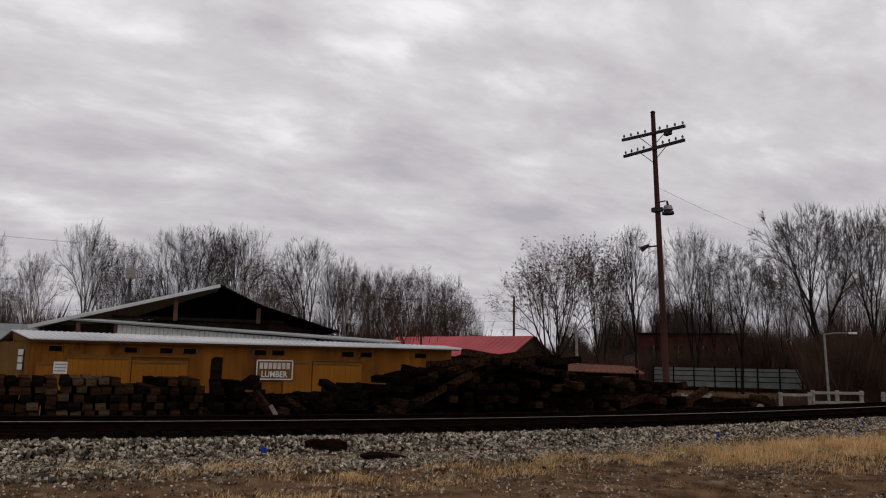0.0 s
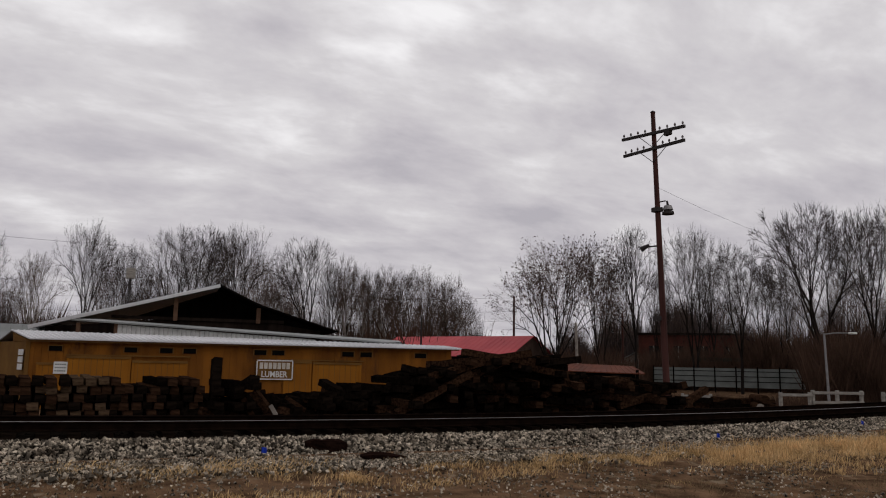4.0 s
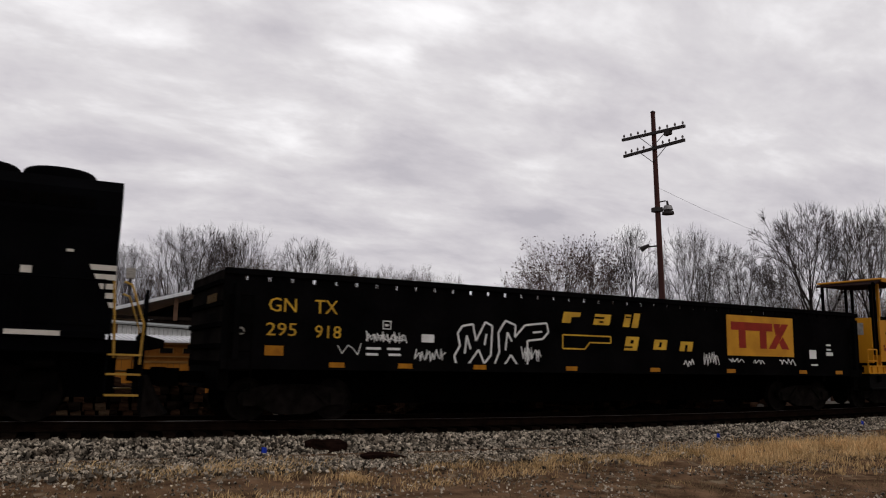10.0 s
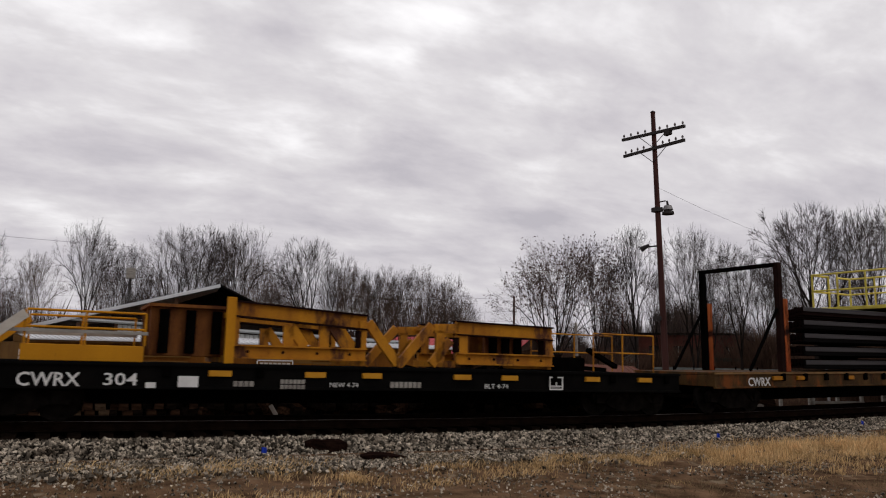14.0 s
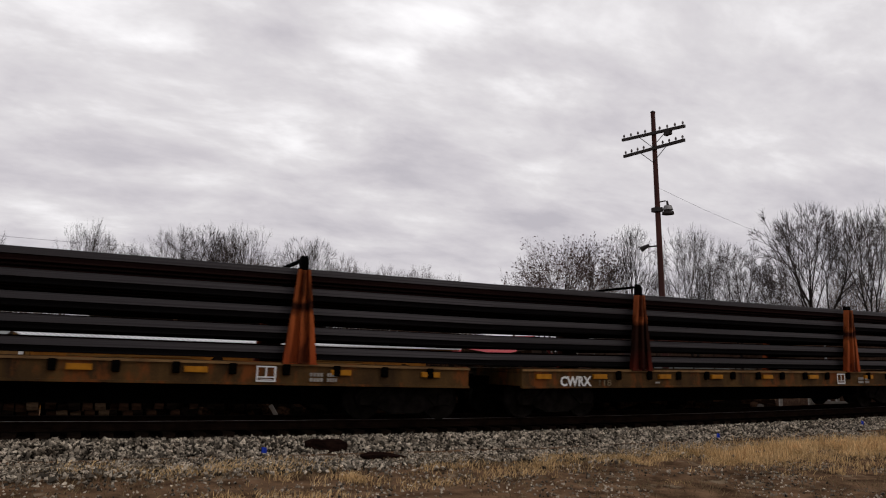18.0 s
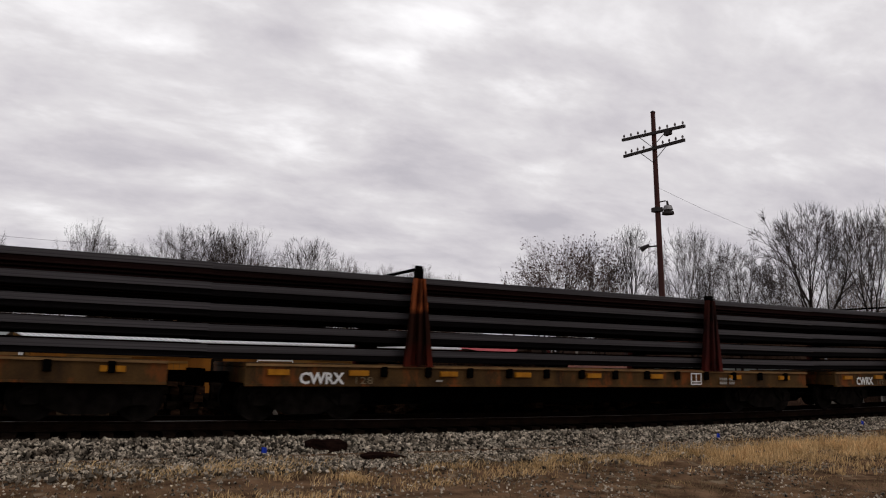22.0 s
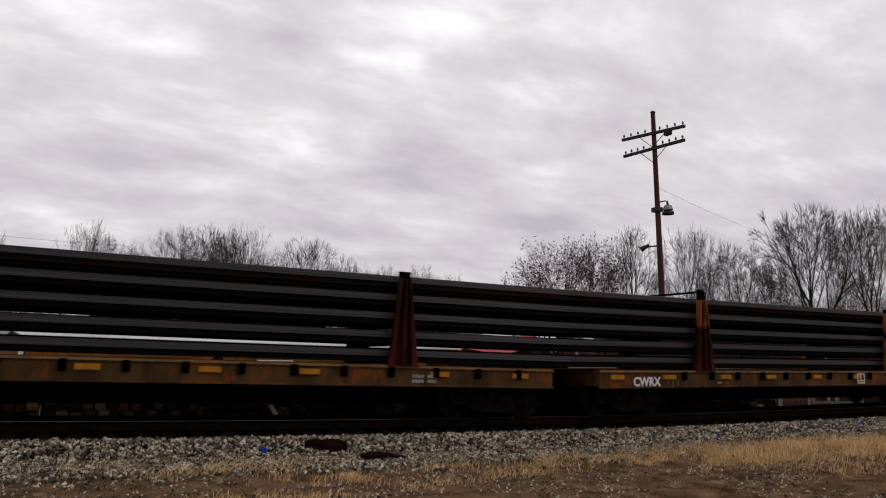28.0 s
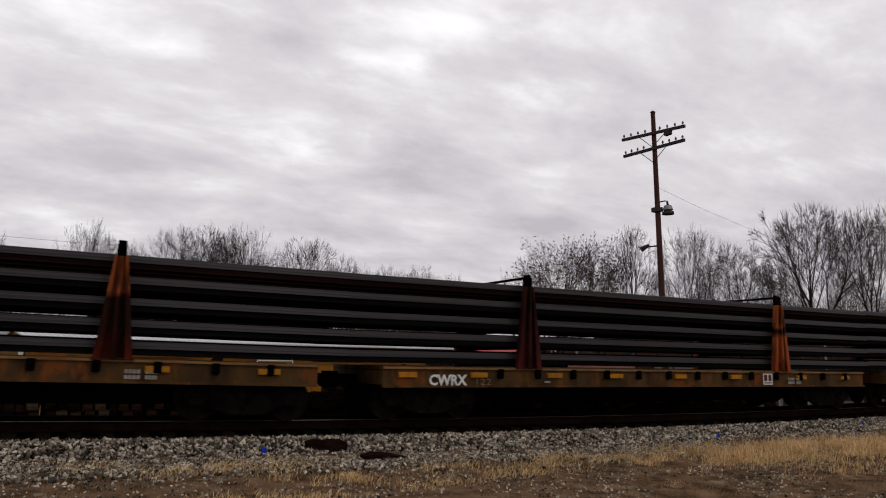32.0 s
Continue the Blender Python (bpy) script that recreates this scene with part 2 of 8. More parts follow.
M_DOORPAINT = material("mustard_door_paint", (0.33, 0.13, 0.014), 0.8, dark=(0.24, 0.092, 0.012), grain=0.9, streak=(1, 1, 0.35), bump=0.1, vary=0.1, spec=0.1)
M_SIDEDARK = material("brown_board_paint", (0.21, 0.11, 0.03), 0.85, dark=(0.13, 0.065, 0.02), grain=0.7, bump=0.1, vary=0.12, spec=0.05)
M_TRIMDARK = material("dark_trim", (0.12, 0.06, 0.02), 0.8, grain=2)
M_TIN = material("galvanised_roofing", (0.74, 0.74, 0.75), 0.45, 0.15, dark=(0.58, 0.58, 0.59), grain=0.5, streak=(1, 0.3, 1), bump=0.03, vary=0.05)
M_TIN_OLD = material("dull_sheet_metal", (0.3, 0.31, 0.31), 0.6, 0.1, dark=(0.2, 0.21, 0.2), grain=0.5, bump=0.03, vary=0.1)
# dark boards; on the barn's inner wall the tone paints in shade
M_WALLDARK = material("dark_boards_and_shade", (0.008, 0.007, 0.0065), 0.9, dark=(0.004, 0.0035, 0.003), grain=1, streak=(3, 3, 0.3), vary=0.25, spec=0)
M_WALLBROWN = material("brown_barn_boards", (0.03, 0.022, 0.018), 0.9, dark=(0.015, 0.011, 0.009), grain=1, streak=(3, 3, 0.3), vary=0.25, spec=0)
M_POSTWOOD = material("raw_post", (0.19, 0.11, 0.07), 0.85, grain=3)
M_REDROOF = material("red_sheet_roof", (0.58, 0.09, 0.1), 0.5, dark=(0.46, 0.07, 0.08), grain=0.4, bump=0.03, vary=0.05)
M_BROWNWALL = material("brown_shingle_wall", (0.085, 0.055, 0.042), 0.9, dark=(0.05, 0.034, 0.028), grain=2, fine=12, bump=0.3)
M_BRICK = material("dull_red_brick", (0.125, 0.042, 0.031), 0.9, dark=(0.075, 0.027, 0.021), grain=1.5, fine=16, bump=0.3, spec=0.05)
M_ORANGEROOF = material("rust_orange_roof", (0.17, 0.05, 0.026), 0.7, dark=(0.09, 0.03, 0.017), grain=1)
M_DULLWHITE = material("weathered_white_wood", (0.37, 0.35, 0.31), 0.8, dark=(0.22, 0.2, 0.18), grain=3, streak=(1, 3, 3), bump=0.1)
M_FENCEGREY = material("grey_panel_fence", (0.24, 0.26, 0.245), 0.7, dark=(0.16, 0.175, 0.165), grain=1, bump=0.03)
M_POLE = material("old_pole_wood", (0.095, 0.04, 0.034), 0.85, dark=(0.045, 0.02, 0.018), grain=2, streak=(4, 4, 0.3), bump=0.3)
M_ARM = material("grey_crossarm_wood", (0.055, 0.048, 0.046), 0.85, grain=3)
M_INSUL = material("porcelain_insulator", (0.2, 0.17, 0.17), 0.3, grain=3, bump=0)
M_WIRE = material("dull_cable", (0.02, 0.02, 0.02), 0.6, grain=3, bump=0)
M_LAMPGREY = material("galvanised_lamp", (0.34, 0.33, 0.33), 0.5, 0.2, grain=3, bump=0)
M_BARK = material("grey_bark", (0.035, 0.028, 0.025), 0.95, dark=(0.012, 0.01, 0.009), grain=3, streak=(2, 2, 0.5), bump=0.4, vary=0.2, spec=0)
M_TWIG = material("dark_twigs", (0.06, 0.047, 0.043), 0.95, dark=(0.03, 0.024, 0.021), grain=1, bump=0, vary=0.3, spec=0)
M_TWIGBROWN = material("brown_twigs", (0.12, 0.085, 0.068), 0.95, dark=(0.06, 0.042, 0.035), grain=1, bump=0, vary=0.3, spec=0)
M_PALEBARK = material("pale_bark", (0.36, 0.32, 0.28), 0.9, dark=(0.16, 0.14, 0.12), grain=3, bump=0.2)
M_DEADLEAF = material("dead_leaf", (0.085, 0.052, 0.045), 0.9, dark=(0.05, 0.03, 0.027), grain=2, bump=0, vary=0.3)
M_BRUSH = material("brown_brush", (0.11, 0.066, 0.046), 0.95, dark=(0.05, 0.03, 0.022), grain=0.6, bump=0, vary=0.4, spec=0)
M_FARWOOD = material("far_winter_wood", (0.09, 0.07, 0.067), 0.95, dark=(0.05, 0.039, 0.037), grain=0.3, bump=0, vary=0.35, spec=0)
M_CARPORT = material("dull_green_roofing", (0.05, 0.058, 0.045), 0.7, dark=(0.03, 0.034, 0.027), grain=0.8, bump=0.05)
M_BLUEFLAG = material("blue_plastic", (0.02, 0.06, 0.55), 0.4, grain=5, bump=0)
M_GLASS = glass("dark_glass", (0.012, 0.013, 0.014))
M_LAMP = glow("lit_lamp", (1.0, 0.93, 0.8), 3.2)
M_DARKHOLE = material("dark_opening", (0.01, 0.009, 0.008), 0.95, grain=2, bump=0, spec=0)


# ---- building blocks ----
class Shape:
    """Collects vertices and faces of one part."""

    def __init__(self):
        self.v, self.f, self.s = [], [], []

    def face(self, pts, soft=False):
        i = len(self.v)
        self.v += [tuple(p) for p in pts]
        self.f.append(tuple(range(i, i + len(pts))))
        self.s.append(soft)

    def loft(self, rings, soft=False, caps=True, closed=True):
        n = len(rings[0])
        i = len(self.v)
        for r in rings:
            self.v += [tuple(p) for p in r]
        for a in range(len(rings) - 1):
            for b in range(n if closed else n - 1):
                c = (b + 1) % n
                self.f.append((i + a * n + b, i + a * n + c, i + (a + 1) * n + c, i + (a + 1) * n + b))
                self.s.append(soft)
        if caps and closed:
            self.face(list(reversed(rings[0])))
            self.face(rings[-1])
        return self

    def box(self, x0, x1, y0, y1, z0, z1, b=0.0):
        if b <= 0:
            p = [(x0, y0), (x1, y0), (x1, y1), (x0, y1)]
            return self.loft([[(x, y, z0) for x, y in p], [(x, y, z1) for x, y in p]])
        def ring(k, z):
            a0, a1, c0, c1 = x0 + k, x1 - k, y0 + k, y1 - k
            e = max(b - k, 0) * 0.7 + 1e-4
            return [(a0 + e, c0, z), (a1 - e, c0, z), (a1, c0 + e, z), (a1, c1 - e, z), (a1 - e, c1, z), (a0 + e, c1, z), (a0, c1 - e, z), (a0, c0 + e, z)]
        return self.loft([ring(b, z0), ring(0, z0 + b), ring(0, z1 - b), ring(b, z1)])

    def prism(self, pts, axis, a, b):
        """A polygon drawn in the two other axes, drawn out along axis from a to b."""
        k = "xyz".index(axis)
        def at(p, c):
            q = list(p)
            q.insert(k, c)
            return tuple(q)
        return self.loft([[at(p, a) for p in pts], [at(p, b) for p in pts]])

    def rod(self, p, q, r, r2=None, n=6, soft=True):
        p, q = Vector(p), Vector(q)
        d = (q - p).normalized()
        u = d.orthogonal().normalized()
        w = d.cross(u)
        r2 = r if r2 is None else r2
        c = [(math.cos(2 * math.pi * k / n), math.sin(2 * math.pi * k / n)) for k in range(n)]
        return self.loft([[p + r * (a * u + b * w) for a, b in c], [q + r2 * (a * u + b * w) for a, b in c]], soft)

    def bar(self, p, q, w, h):
        """A rectangular bar from p to q, w wide across and h high."""
        p, q = Vector(p), Vector(q)
        d = (q - p).normalized()
        side = d.cross(Vector((0, 0, 1)))
        side = Vector((0, 1, 0)) if side.length < 1e-3 else side.normalized()
        up = side.cross(d)
        o = [(-w / 2, -h / 2), (w / 2, -h / 2), (w / 2, h / 2), (-w / 2, h / 2)]
        return self.loft([[p + a * side + b * up for a, b in o], [q + a * side + b * up for a, b in o]])

    def pipe(self, pts, r, n=6):
        for a, b in zip(pts, pts[1:]):
            self.rod(a, b, r, n=n)
        return self

    def wheel(self, x, y, z, r, w, n=20, hub=0.3):
        """A disc whose axle runs along y."""
        rings = []
        for k, yy in ((hub * 0.5, y), (hub, y), (0.86, y + 0.25 * w), (1, y), (1, y + w), (0.8, y + w), (hub * 0.5, y + w)):
            rings.append([(x + r * k * math.cos(2 * math.pi * i / n), yy, z + r * k * math.sin(2 * math.pi * i / n)) for i in range(n)])
        return self.loft(rings)

    def mesh(self, name):
        me = bpy.data.meshes.new(name)
        me.from_pydata(self.v, [], self.f)
        if any(self.s):
            me.polygons.foreach_set("use_smooth", self.s)
        me.update()
        return me


def part(name, shape, mat, parent, label=""):
    me = shape if isinstance(shape, bpy.types.Mesh) else shape.mesh(name)
    if not me.materials:
        me.materials.append(mat)
    ob = new(name, me)
    ob.parent = parent
    return tagged(ob, label)


def thing(name, label, category, group="", kind="", at=None):
    ob = new(name)
    ob.empty_display_size = 0.2
    if at is not None:
        ob.matrix_world = at
    return tagged(ob, label, category, group, kind)


def solo(name, shape, mat, label="", category="", group="", kind="", at=None):
    me = shape if isinstance(shape, bpy.types.Mesh) else shape.mesh(name)
    if not me.materials:
        me.materials.append(mat)
    ob = new(name, me)
    if at is not None:
        ob.matrix_world = at
    return tagged(ob, label, category, group, kind)


def lettering(text, height, x, y, z, width=None, slant=0.0, bold=0.0):
    """Letters of the built-in font as a flat mesh that faces -y, its lower left corner at x, z."""
    cu = bpy.data.curves.new("lettering", "FONT")
    cu.body, cu.size, cu.shear, cu.offset = text, 1.0, slant, bold
    cu.resolution_u = 2
    ob = new("lettering", cu)
    me = bpy.data.meshes.new_from_object(ob.evaluated_get(bpy.context.evaluated_depsgraph_get()))
    bpy.data.objects.remove(ob)
    bpy.data.curves.remove(cu)
    xs, ys = [v.co.x for v in me.vertices], [v.co.y for v in me.vertices]
    kx = (width or height * (max(xs) - min(xs)) / (max(ys) - min(ys))) / (max(xs) - min(xs))
    kz = height / (max(ys) - min(ys))
    x_low, y_low = min(xs), min(ys)
    for v in me.vertices:
        v.co = (x + (v.co.x - x_low) * kx, y, z + (v.co.y - y_low) * kz)
    return me


def bars(shape, x, z, width, height, y, count=1, gap=0.3, slant=0.0, thick=0.006):
    """Plain bars in place of writing that is not lettered."""
    w = width / (count + (count - 1) * gap)
    for k in range(count):
        a = x + k * w * (1 + gap)
        shape.prism([(a, z), (a + w, z), (a + w + slant * height, z + height), (a + slant * height, z + height)], "y", y - thick, y)
    return shape


# ---- sky, ground and track ----
# bright gaps and darker bellies of the cloud deck: bearing, height over the horizon, half-breadth, half-height (degrees), strength
CLOUDS = ((26.0, 26.5, 4.5, 2.6, 0.16), (-3.0, 25.0, 5.5, 2.6, 0.16), (6.5, 22.5, 2.6, 1.1, 0.13), (20.0, 22.7, 4.6, 1.0, 0.09), (24.0, 22.6, 2.0, 0.8, 0.09), (34.8, 20.6, 3.2, 1.7, 0.15),
          (15.5, 16.4, 3.0, 1.5, 0.15), (8.0, 13.2, 3.4, 0.9, 0.07), (0.5, 10.0, 5.2, 1.1, 0.09), (26.0, 13.0, 4.2, 0.8, 0.06), (29.0, 11.2, 3.4, 0.7, 0.05), (52.5, 14.0, 4.6, 1.0, 0.09),
          (12.5, 24.3, 3.4, 1.4, -0.09), (24.5, 15.9, 4.8, 1.9, -0.08), (30.5, 23.0, 3.2, 2.2, -0.09), (35.5, 11.3, 6.4, 1.1, -0.1), (2.0, 14.0, 5.4, 1.1, -0.09), (42.0, 21.5, 4.0, 2.0, -0.06))


def build_backdrop():
    """The cloud deck behind everything, far off, drifting slowly."""
    r, s = 2400.0, Shape()
    azs = [radians(a) for a in range(-36, 97, 6)]
    els = [radians(e) for e in (-6, -3, 0, 3, 6, 10, 15, 20, 26, 32, 38, 44)]
    pts = [[(r * math.sin(a) * math.cos(e), r * math.cos(a) * math.cos(e), r * math.sin(e)) for a in azs] for e in els]
    s.loft(pts, True, False, False)
    m = bpy.data.materials.new("cloud_deck")
    m.use_nodes = True
    n, l = m.node_tree.nodes, m.node_tree.links
    n.clear()

    def calc(op, a, b=None, c=None):
        q = n.new("ShaderNodeMath")
        q.operation = op
        for i, value in enumerate((a, b, c)):
            if value is None:
                continue
            if isinstance(value, (int, float)):
                q.inputs[i].default_value = value
            else:
                l.new(value, q.inputs[i])
        return q.outputs[0]

    out, em = n.new("ShaderNodeOutputMaterial"), n.new("ShaderNodeEmission")
    tc = n.new("ShaderNodeTexCoord")
    sep = n.new("ShaderNodeSeparateXYZ")
    l.new(tc.outputs["Object"], sep.inputs[0])
    # the deck seen as a level sheet: masses flatten towards the horizon
    up = calc("ADD", sep.outputs["Z"], 620.0)
    flat = n.new("ShaderNodeCombineXYZ")
    for ax in "XY":
        l.new(calc("DIVIDE", sep.outputs[ax], up), flat.inputs[ax])
    mp = n.new("ShaderNodeMapping")
    mp.inputs["Rotation"].default_value = (0, 0, radians(28))
    mp.inputs["Scale"].default_value = (0.8, 1.25, 1)
    l.new(flat.outputs[0], mp.inputs["Vector"])

    def cloud_noise(scale, detail, rough, warp=0.0):
        q = n.new("ShaderNodeTexNoise")
        q.inputs["Scale"].default_value, q.inputs["Detail"].default_value = scale, detail
        q.inputs["Roughness"].default_value, q.inputs["Distortion"].default_value = rough, warp
        l.new(mp.outputs["Vector"], q.inputs["Vector"])
        return q

    total = calc("MULTIPLY_ADD", cloud_noise(3.2, 5, 0.58, 0.3).outputs["Fac"], 0.6, 0.5 - 0.3 - 0.12)
    total = calc("MULTIPLY_ADD", cloud_noise(9.0, 5, 0.6, 0.2).outputs["Fac"], 0.24, total)
    # bearing and height in degrees, frayed by the same air
    fray = n.new("ShaderNodeSeparateXYZ")
    l.new(cloud_noise(5.0, 4, 0.6).outputs["Color"], fray.inputs[0])
    az = calc("MULTIPLY", calc("ARCTAN2", sep.outputs["X"], sep.outputs["Y"]), 57.2958)
    az = calc("MULTIPLY_ADD", calc("SUBTRACT", fray.outputs["X"], 0.5), 9.0, az)
    el = calc("MULTIPLY", calc("ARCSINE", calc("DIVIDE", sep.outputs["Z"], r)), 57.2958)
    el0 = el
    el = calc("MULTIPLY_ADD", calc("SUBTRACT", fray.outputs["Y"], 0.5), 4.0, el)
    for a, e, w, h, k in CLOUDS:
        da = calc("DIVIDE", calc("SUBTRACT", az, a), w)
        de = calc("DIVIDE", calc("SUBTRACT", el, e), h)
        fall = calc("EXPONENT", calc("MULTIPLY", calc("MULTIPLY_ADD", da, da, calc("MULTIPLY", de, de)), -1.0))
        total = calc("MULTIPLY_ADD", fall, 1.15 * k, total)
    # the deck thins overhead: a little lighter with height
    total = calc("MULTIPLY_ADD", calc("SUBTRACT", el0, 14.5), 0.008, total)
    ramp = n.new("ShaderNodeValToRGB")
    e = ramp.color_ramp.elements
    e[0].position, e[0].color = 0.3, (0.455, 0.435, 0.475, 1)
    e[1].position, e[1].color = 0.76, (0.9, 0.885, 0.9, 1)
    for pos, col in ((0.44, (0.555, 0.53, 0.562, 1)), (0.56, (0.65, 0.628, 0.648, 1))):
        x = e.new(pos)
        x.color = col
    l.new(total, ramp.inputs["Fac"])
    l.new(ramp.outputs["Color"], em.inputs["Color"])
    em.inputs["Strength"].default_value = 1.0
    l.new(em.outputs[0], out.inputs["Surface"])
    return solo("backdrop", s, m, "grey-white overcast cloud deck with soft bright patches", "sky", kind="structure")


backdrop = build_backdrop()


def build_ground():
    xs = sorted(set([-3000, -1200, -500, -250, -120, -60] + [x * 0.75 for x in range(-48, 90)] + [80, 95, 120, 160, 250, 500, 1200, 3000]))
    ys = sorted(set([-1500, -300, -80, -20, -6] + [-2 + y * 0.5 for y in range(0, 62)] + list(range(30, 80, 4)) + [90, 120, 160, 240, 500, 1200, 3000]))
    s = Shape()
    s.loft([[(x, y, ground_z(x, y)) for x in xs] for y in ys], True, False, False)
    return solo("ground", s, M_DIRT, "bare brown dirt and gravel ground with dead grass", "ground", kind="structure")


build_ground()


def strip(profile, xs, name, mat, label, category, soft=False):
    s = Shape()
    s.loft([[(x, track_y(x) + d, track_z(x) + z) for d, z in profile] for x in xs], soft, False, False)
    return solo(name, s, mat, label, category, kind="structure")


LINE_X = [-320, -160, -80, -50] + [-38 + 2 * k for k in range(52)] + [75, 90, 130, 200, 420]
BED = [(-3.0, -0.66), (-2.4, -0.53), (-1.75, -0.31), (-1.35, -0.285), (-0.9, -0.26), (0.9, -0.26), (1.6, -0.16), (2.6, -0.75), (3.2, -1.1)]
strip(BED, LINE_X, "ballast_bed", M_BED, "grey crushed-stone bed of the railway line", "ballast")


def bed_z(d):
    for (a, za), (b, zb) in zip(BED, BED[1:]):
        if a <= d <= b:
            return za + (zb - za) * (d - a) / (b - a)
    return -0.52


RAIL = [(-0.07, -0.17), (-0.07, -0.155), (-0.012, -0.135), (-0.012, -0.045), (-0.036, -0.032), (-0.036, -0.004), (-0.028, 0), (0.028, 0), (0.036, -0.004), (0.036, -0.032), (0.012, -0.045), (0.012, -0.135), (0.07, -0.155), (0.07, -0.17)]


def track_rail(d, head):
    s = Shape()
    s.loft([[(x, track_y(x) + d + a, track_z(x) + z) for a, z in RAIL] for x in LINE_X])
    ob = solo("track_rail", s, M_RAILRUST, "rusty steel running rail with a worn bright head", "rail", "running rails of the line")
    ob.data.materials.append(head)
    n = len(RAIL)
    for i, p in enumerate(ob.data.polygons):
        p.material_index = 1 if i < n * (len(LINE_X) - 1) and 5 <= i % n <= 8 else 0
    return ob


track_rail(-0.755, M_RAILTOP)
track_rail(0.755, M_RAILRUST)


def tie_mesh(length=2.6, w=0.23, h=0.18, wob=0.012, seed=1):
    rnd = random.Random(seed)
    s = Shape()
    rings = []
    for k, (y, q) in enumerate(((-length / 2, 0.94), (-length / 2 + 0.03, 1), (-0.3, 1), (0.35, 1), (length / 2 - 0.03, 1), (length / 2, 0.93))):
        o = [(-w / 2, -h / 2), (w / 2, -h / 2), (w / 2, h / 2), (-w / 2, h / 2)]
        rings.append([(q * a + rnd.uniform(-wob, wob), y, q * b + rnd.uniform(-wob, wob)) for a, b in o])
    return s.loft(rings)


def build_ties():
    rnd = random.Random(4)
    line = thing("sleepers", "creosoted timber sleepers bedded in the ballast", "sleepers", kind="structure")
    me = tie_mesh(seed=2).mesh("sleeper")
    me.materials.append(M_TIE)
    x = -22.0
    while x < 52:
        ob = part("sleeper", me, M_TIE, line)
        slope = math.degrees(math.atan(track_y(x + 0.5) - track_y(x - 0.5)))
        ob.matrix_world = pose(x, track_y(x) + rnd.uniform(-0.06, 0.06), track_z(x) - 0.265, 0, 0, slope + rnd.uniform(-1.5, 1.5))
        x += 0.52


build_ties()


def stones(name, spots, lo, hi, mat, label, category, seed):
    """Loose crushed stones, each an uneven eight-sided lump."""
    rng = np.random.default_rng(seed)
    spots = np.array(spots)
    n = len(spots)
    base = np.array([(1, 0, 0), (-1, 0, 0), (0, 1, 0), (0, -1, 0), (0, 0, 1), (0, 0, -1)], float)
    tri = np.array([(0, 2, 4), (2, 1, 4), (1, 3, 4), (3, 0, 4), (2, 0, 5), (1, 2, 5), (3, 1, 5), (0, 3, 5)])
    size = rng.uniform(lo, hi, (n, 1, 1)) * rng.uniform(0.55, 1.15, (n, 1, 3))
    v = (base[None] + rng.uniform(-0.35, 0.35, (n, 6, 3))) * size
    a, b = rng.uniform(0, 6.28, n), rng.uniform(-0.8, 0.8, n)
    ca, sa, cb, sb = np.cos(a)[:, None], np.sin(a)[:, None], np.cos(b)[:, None], np.sin(b)[:, None]
    x, y, z = v[..., 0] * ca - v[..., 1] * sa, v[..., 0] * sa + v[..., 1] * ca, v[..., 2]
    x, z = x * cb - z * sb, x * sb + z * cb
    v = np.stack((x, y, z), -1) + spots[:, None]
    me = bpy.data.meshes.new(name)
    me.from_pydata(v.reshape(-1, 3).tolist(), [], (tri[None] + 6 * np.arange(n)[:, None, None]).reshape(-1, 3).tolist())
    return solo(name, me, mat, label, category, kind="stuff")


def build_ballast():
    rnd = random.Random(11)
    spots = []
    while len(spots) < 32000:
        x = rnd.uniform(-3, 34) if rnd.random() < 0.9 else rnd.uniform(-14, 60)
        d = rnd.uniform(-2.95, -1.36) if rnd.random() < 0.96 else rnd.uniform(1.3, 2.5)
        if d < -2.4 and rnd.random() < 0.55:
            continue
        spots.append((x, track_y(x) + d, track_z(x) + bed_z(d) + rnd.uniform(-0.005, 0.03)))
    loose = 0
    while loose < 9000:
        x, d = rnd.uniform(-3, 30), -2.85 - abs(rnd.gauss(0, 0.6))
        if noise.noise((x * 0.7, d * 1.6, 4)) > rnd.uniform(-0.5, 0.35) + 0.25 * smooth(9, 14, x):
            y = track_y(x) + d
            spots.append((x, y, max(ground_z(x, y), track_z(x) + bed_z(d)) + 0.005))
            loose += 1
    stones("ballast_stones", spots, 0.022, 0.056, M_STONE, "grey and buff crushed-stone ballast on the track shoulder", "ballast", 5)
    # stones among the sleepers take the bed's tone, which paints in their shade
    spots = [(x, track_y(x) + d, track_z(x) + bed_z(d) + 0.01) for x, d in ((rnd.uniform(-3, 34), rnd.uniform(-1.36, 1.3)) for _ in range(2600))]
    stones("dirty_ballast", spots, 0.018, 0.034, M_BED, "crushed stone between the sleepers, its shade put in the colour", "ballast", 15)
    spots = []
    while len(spots) < 26000:
        x = rnd.uniform(-3, 26)
        y = track_y(x) + rnd.choice((rnd.gauss(-3.6, 0.4), rnd.uniform(-9, -2.6), rnd.uniform(-3.6, -2.6)))
        if noise.noise((x * 0.5, y * 0.9, 1)) > (-0.3 if x < 9 else -0.05):
            spots.append((x, y, ground_z(x, y) + 0.005))
    stones("gravel", spots, 0.01, 0.036, M_STONE, "loose gravel strewn over the dirt beside the track", "gravel", 6)


build_ballast()


# ---- beyond the track ----
def frame_at(p, q):
    """A pose at p whose x axis runs level towards q."""
    return pose(p[0], p[1], p[2] if len(p) > 2 else 0, 0, 0, math.degrees(math.atan2(q[1] - p[1], q[0] - p[0])))


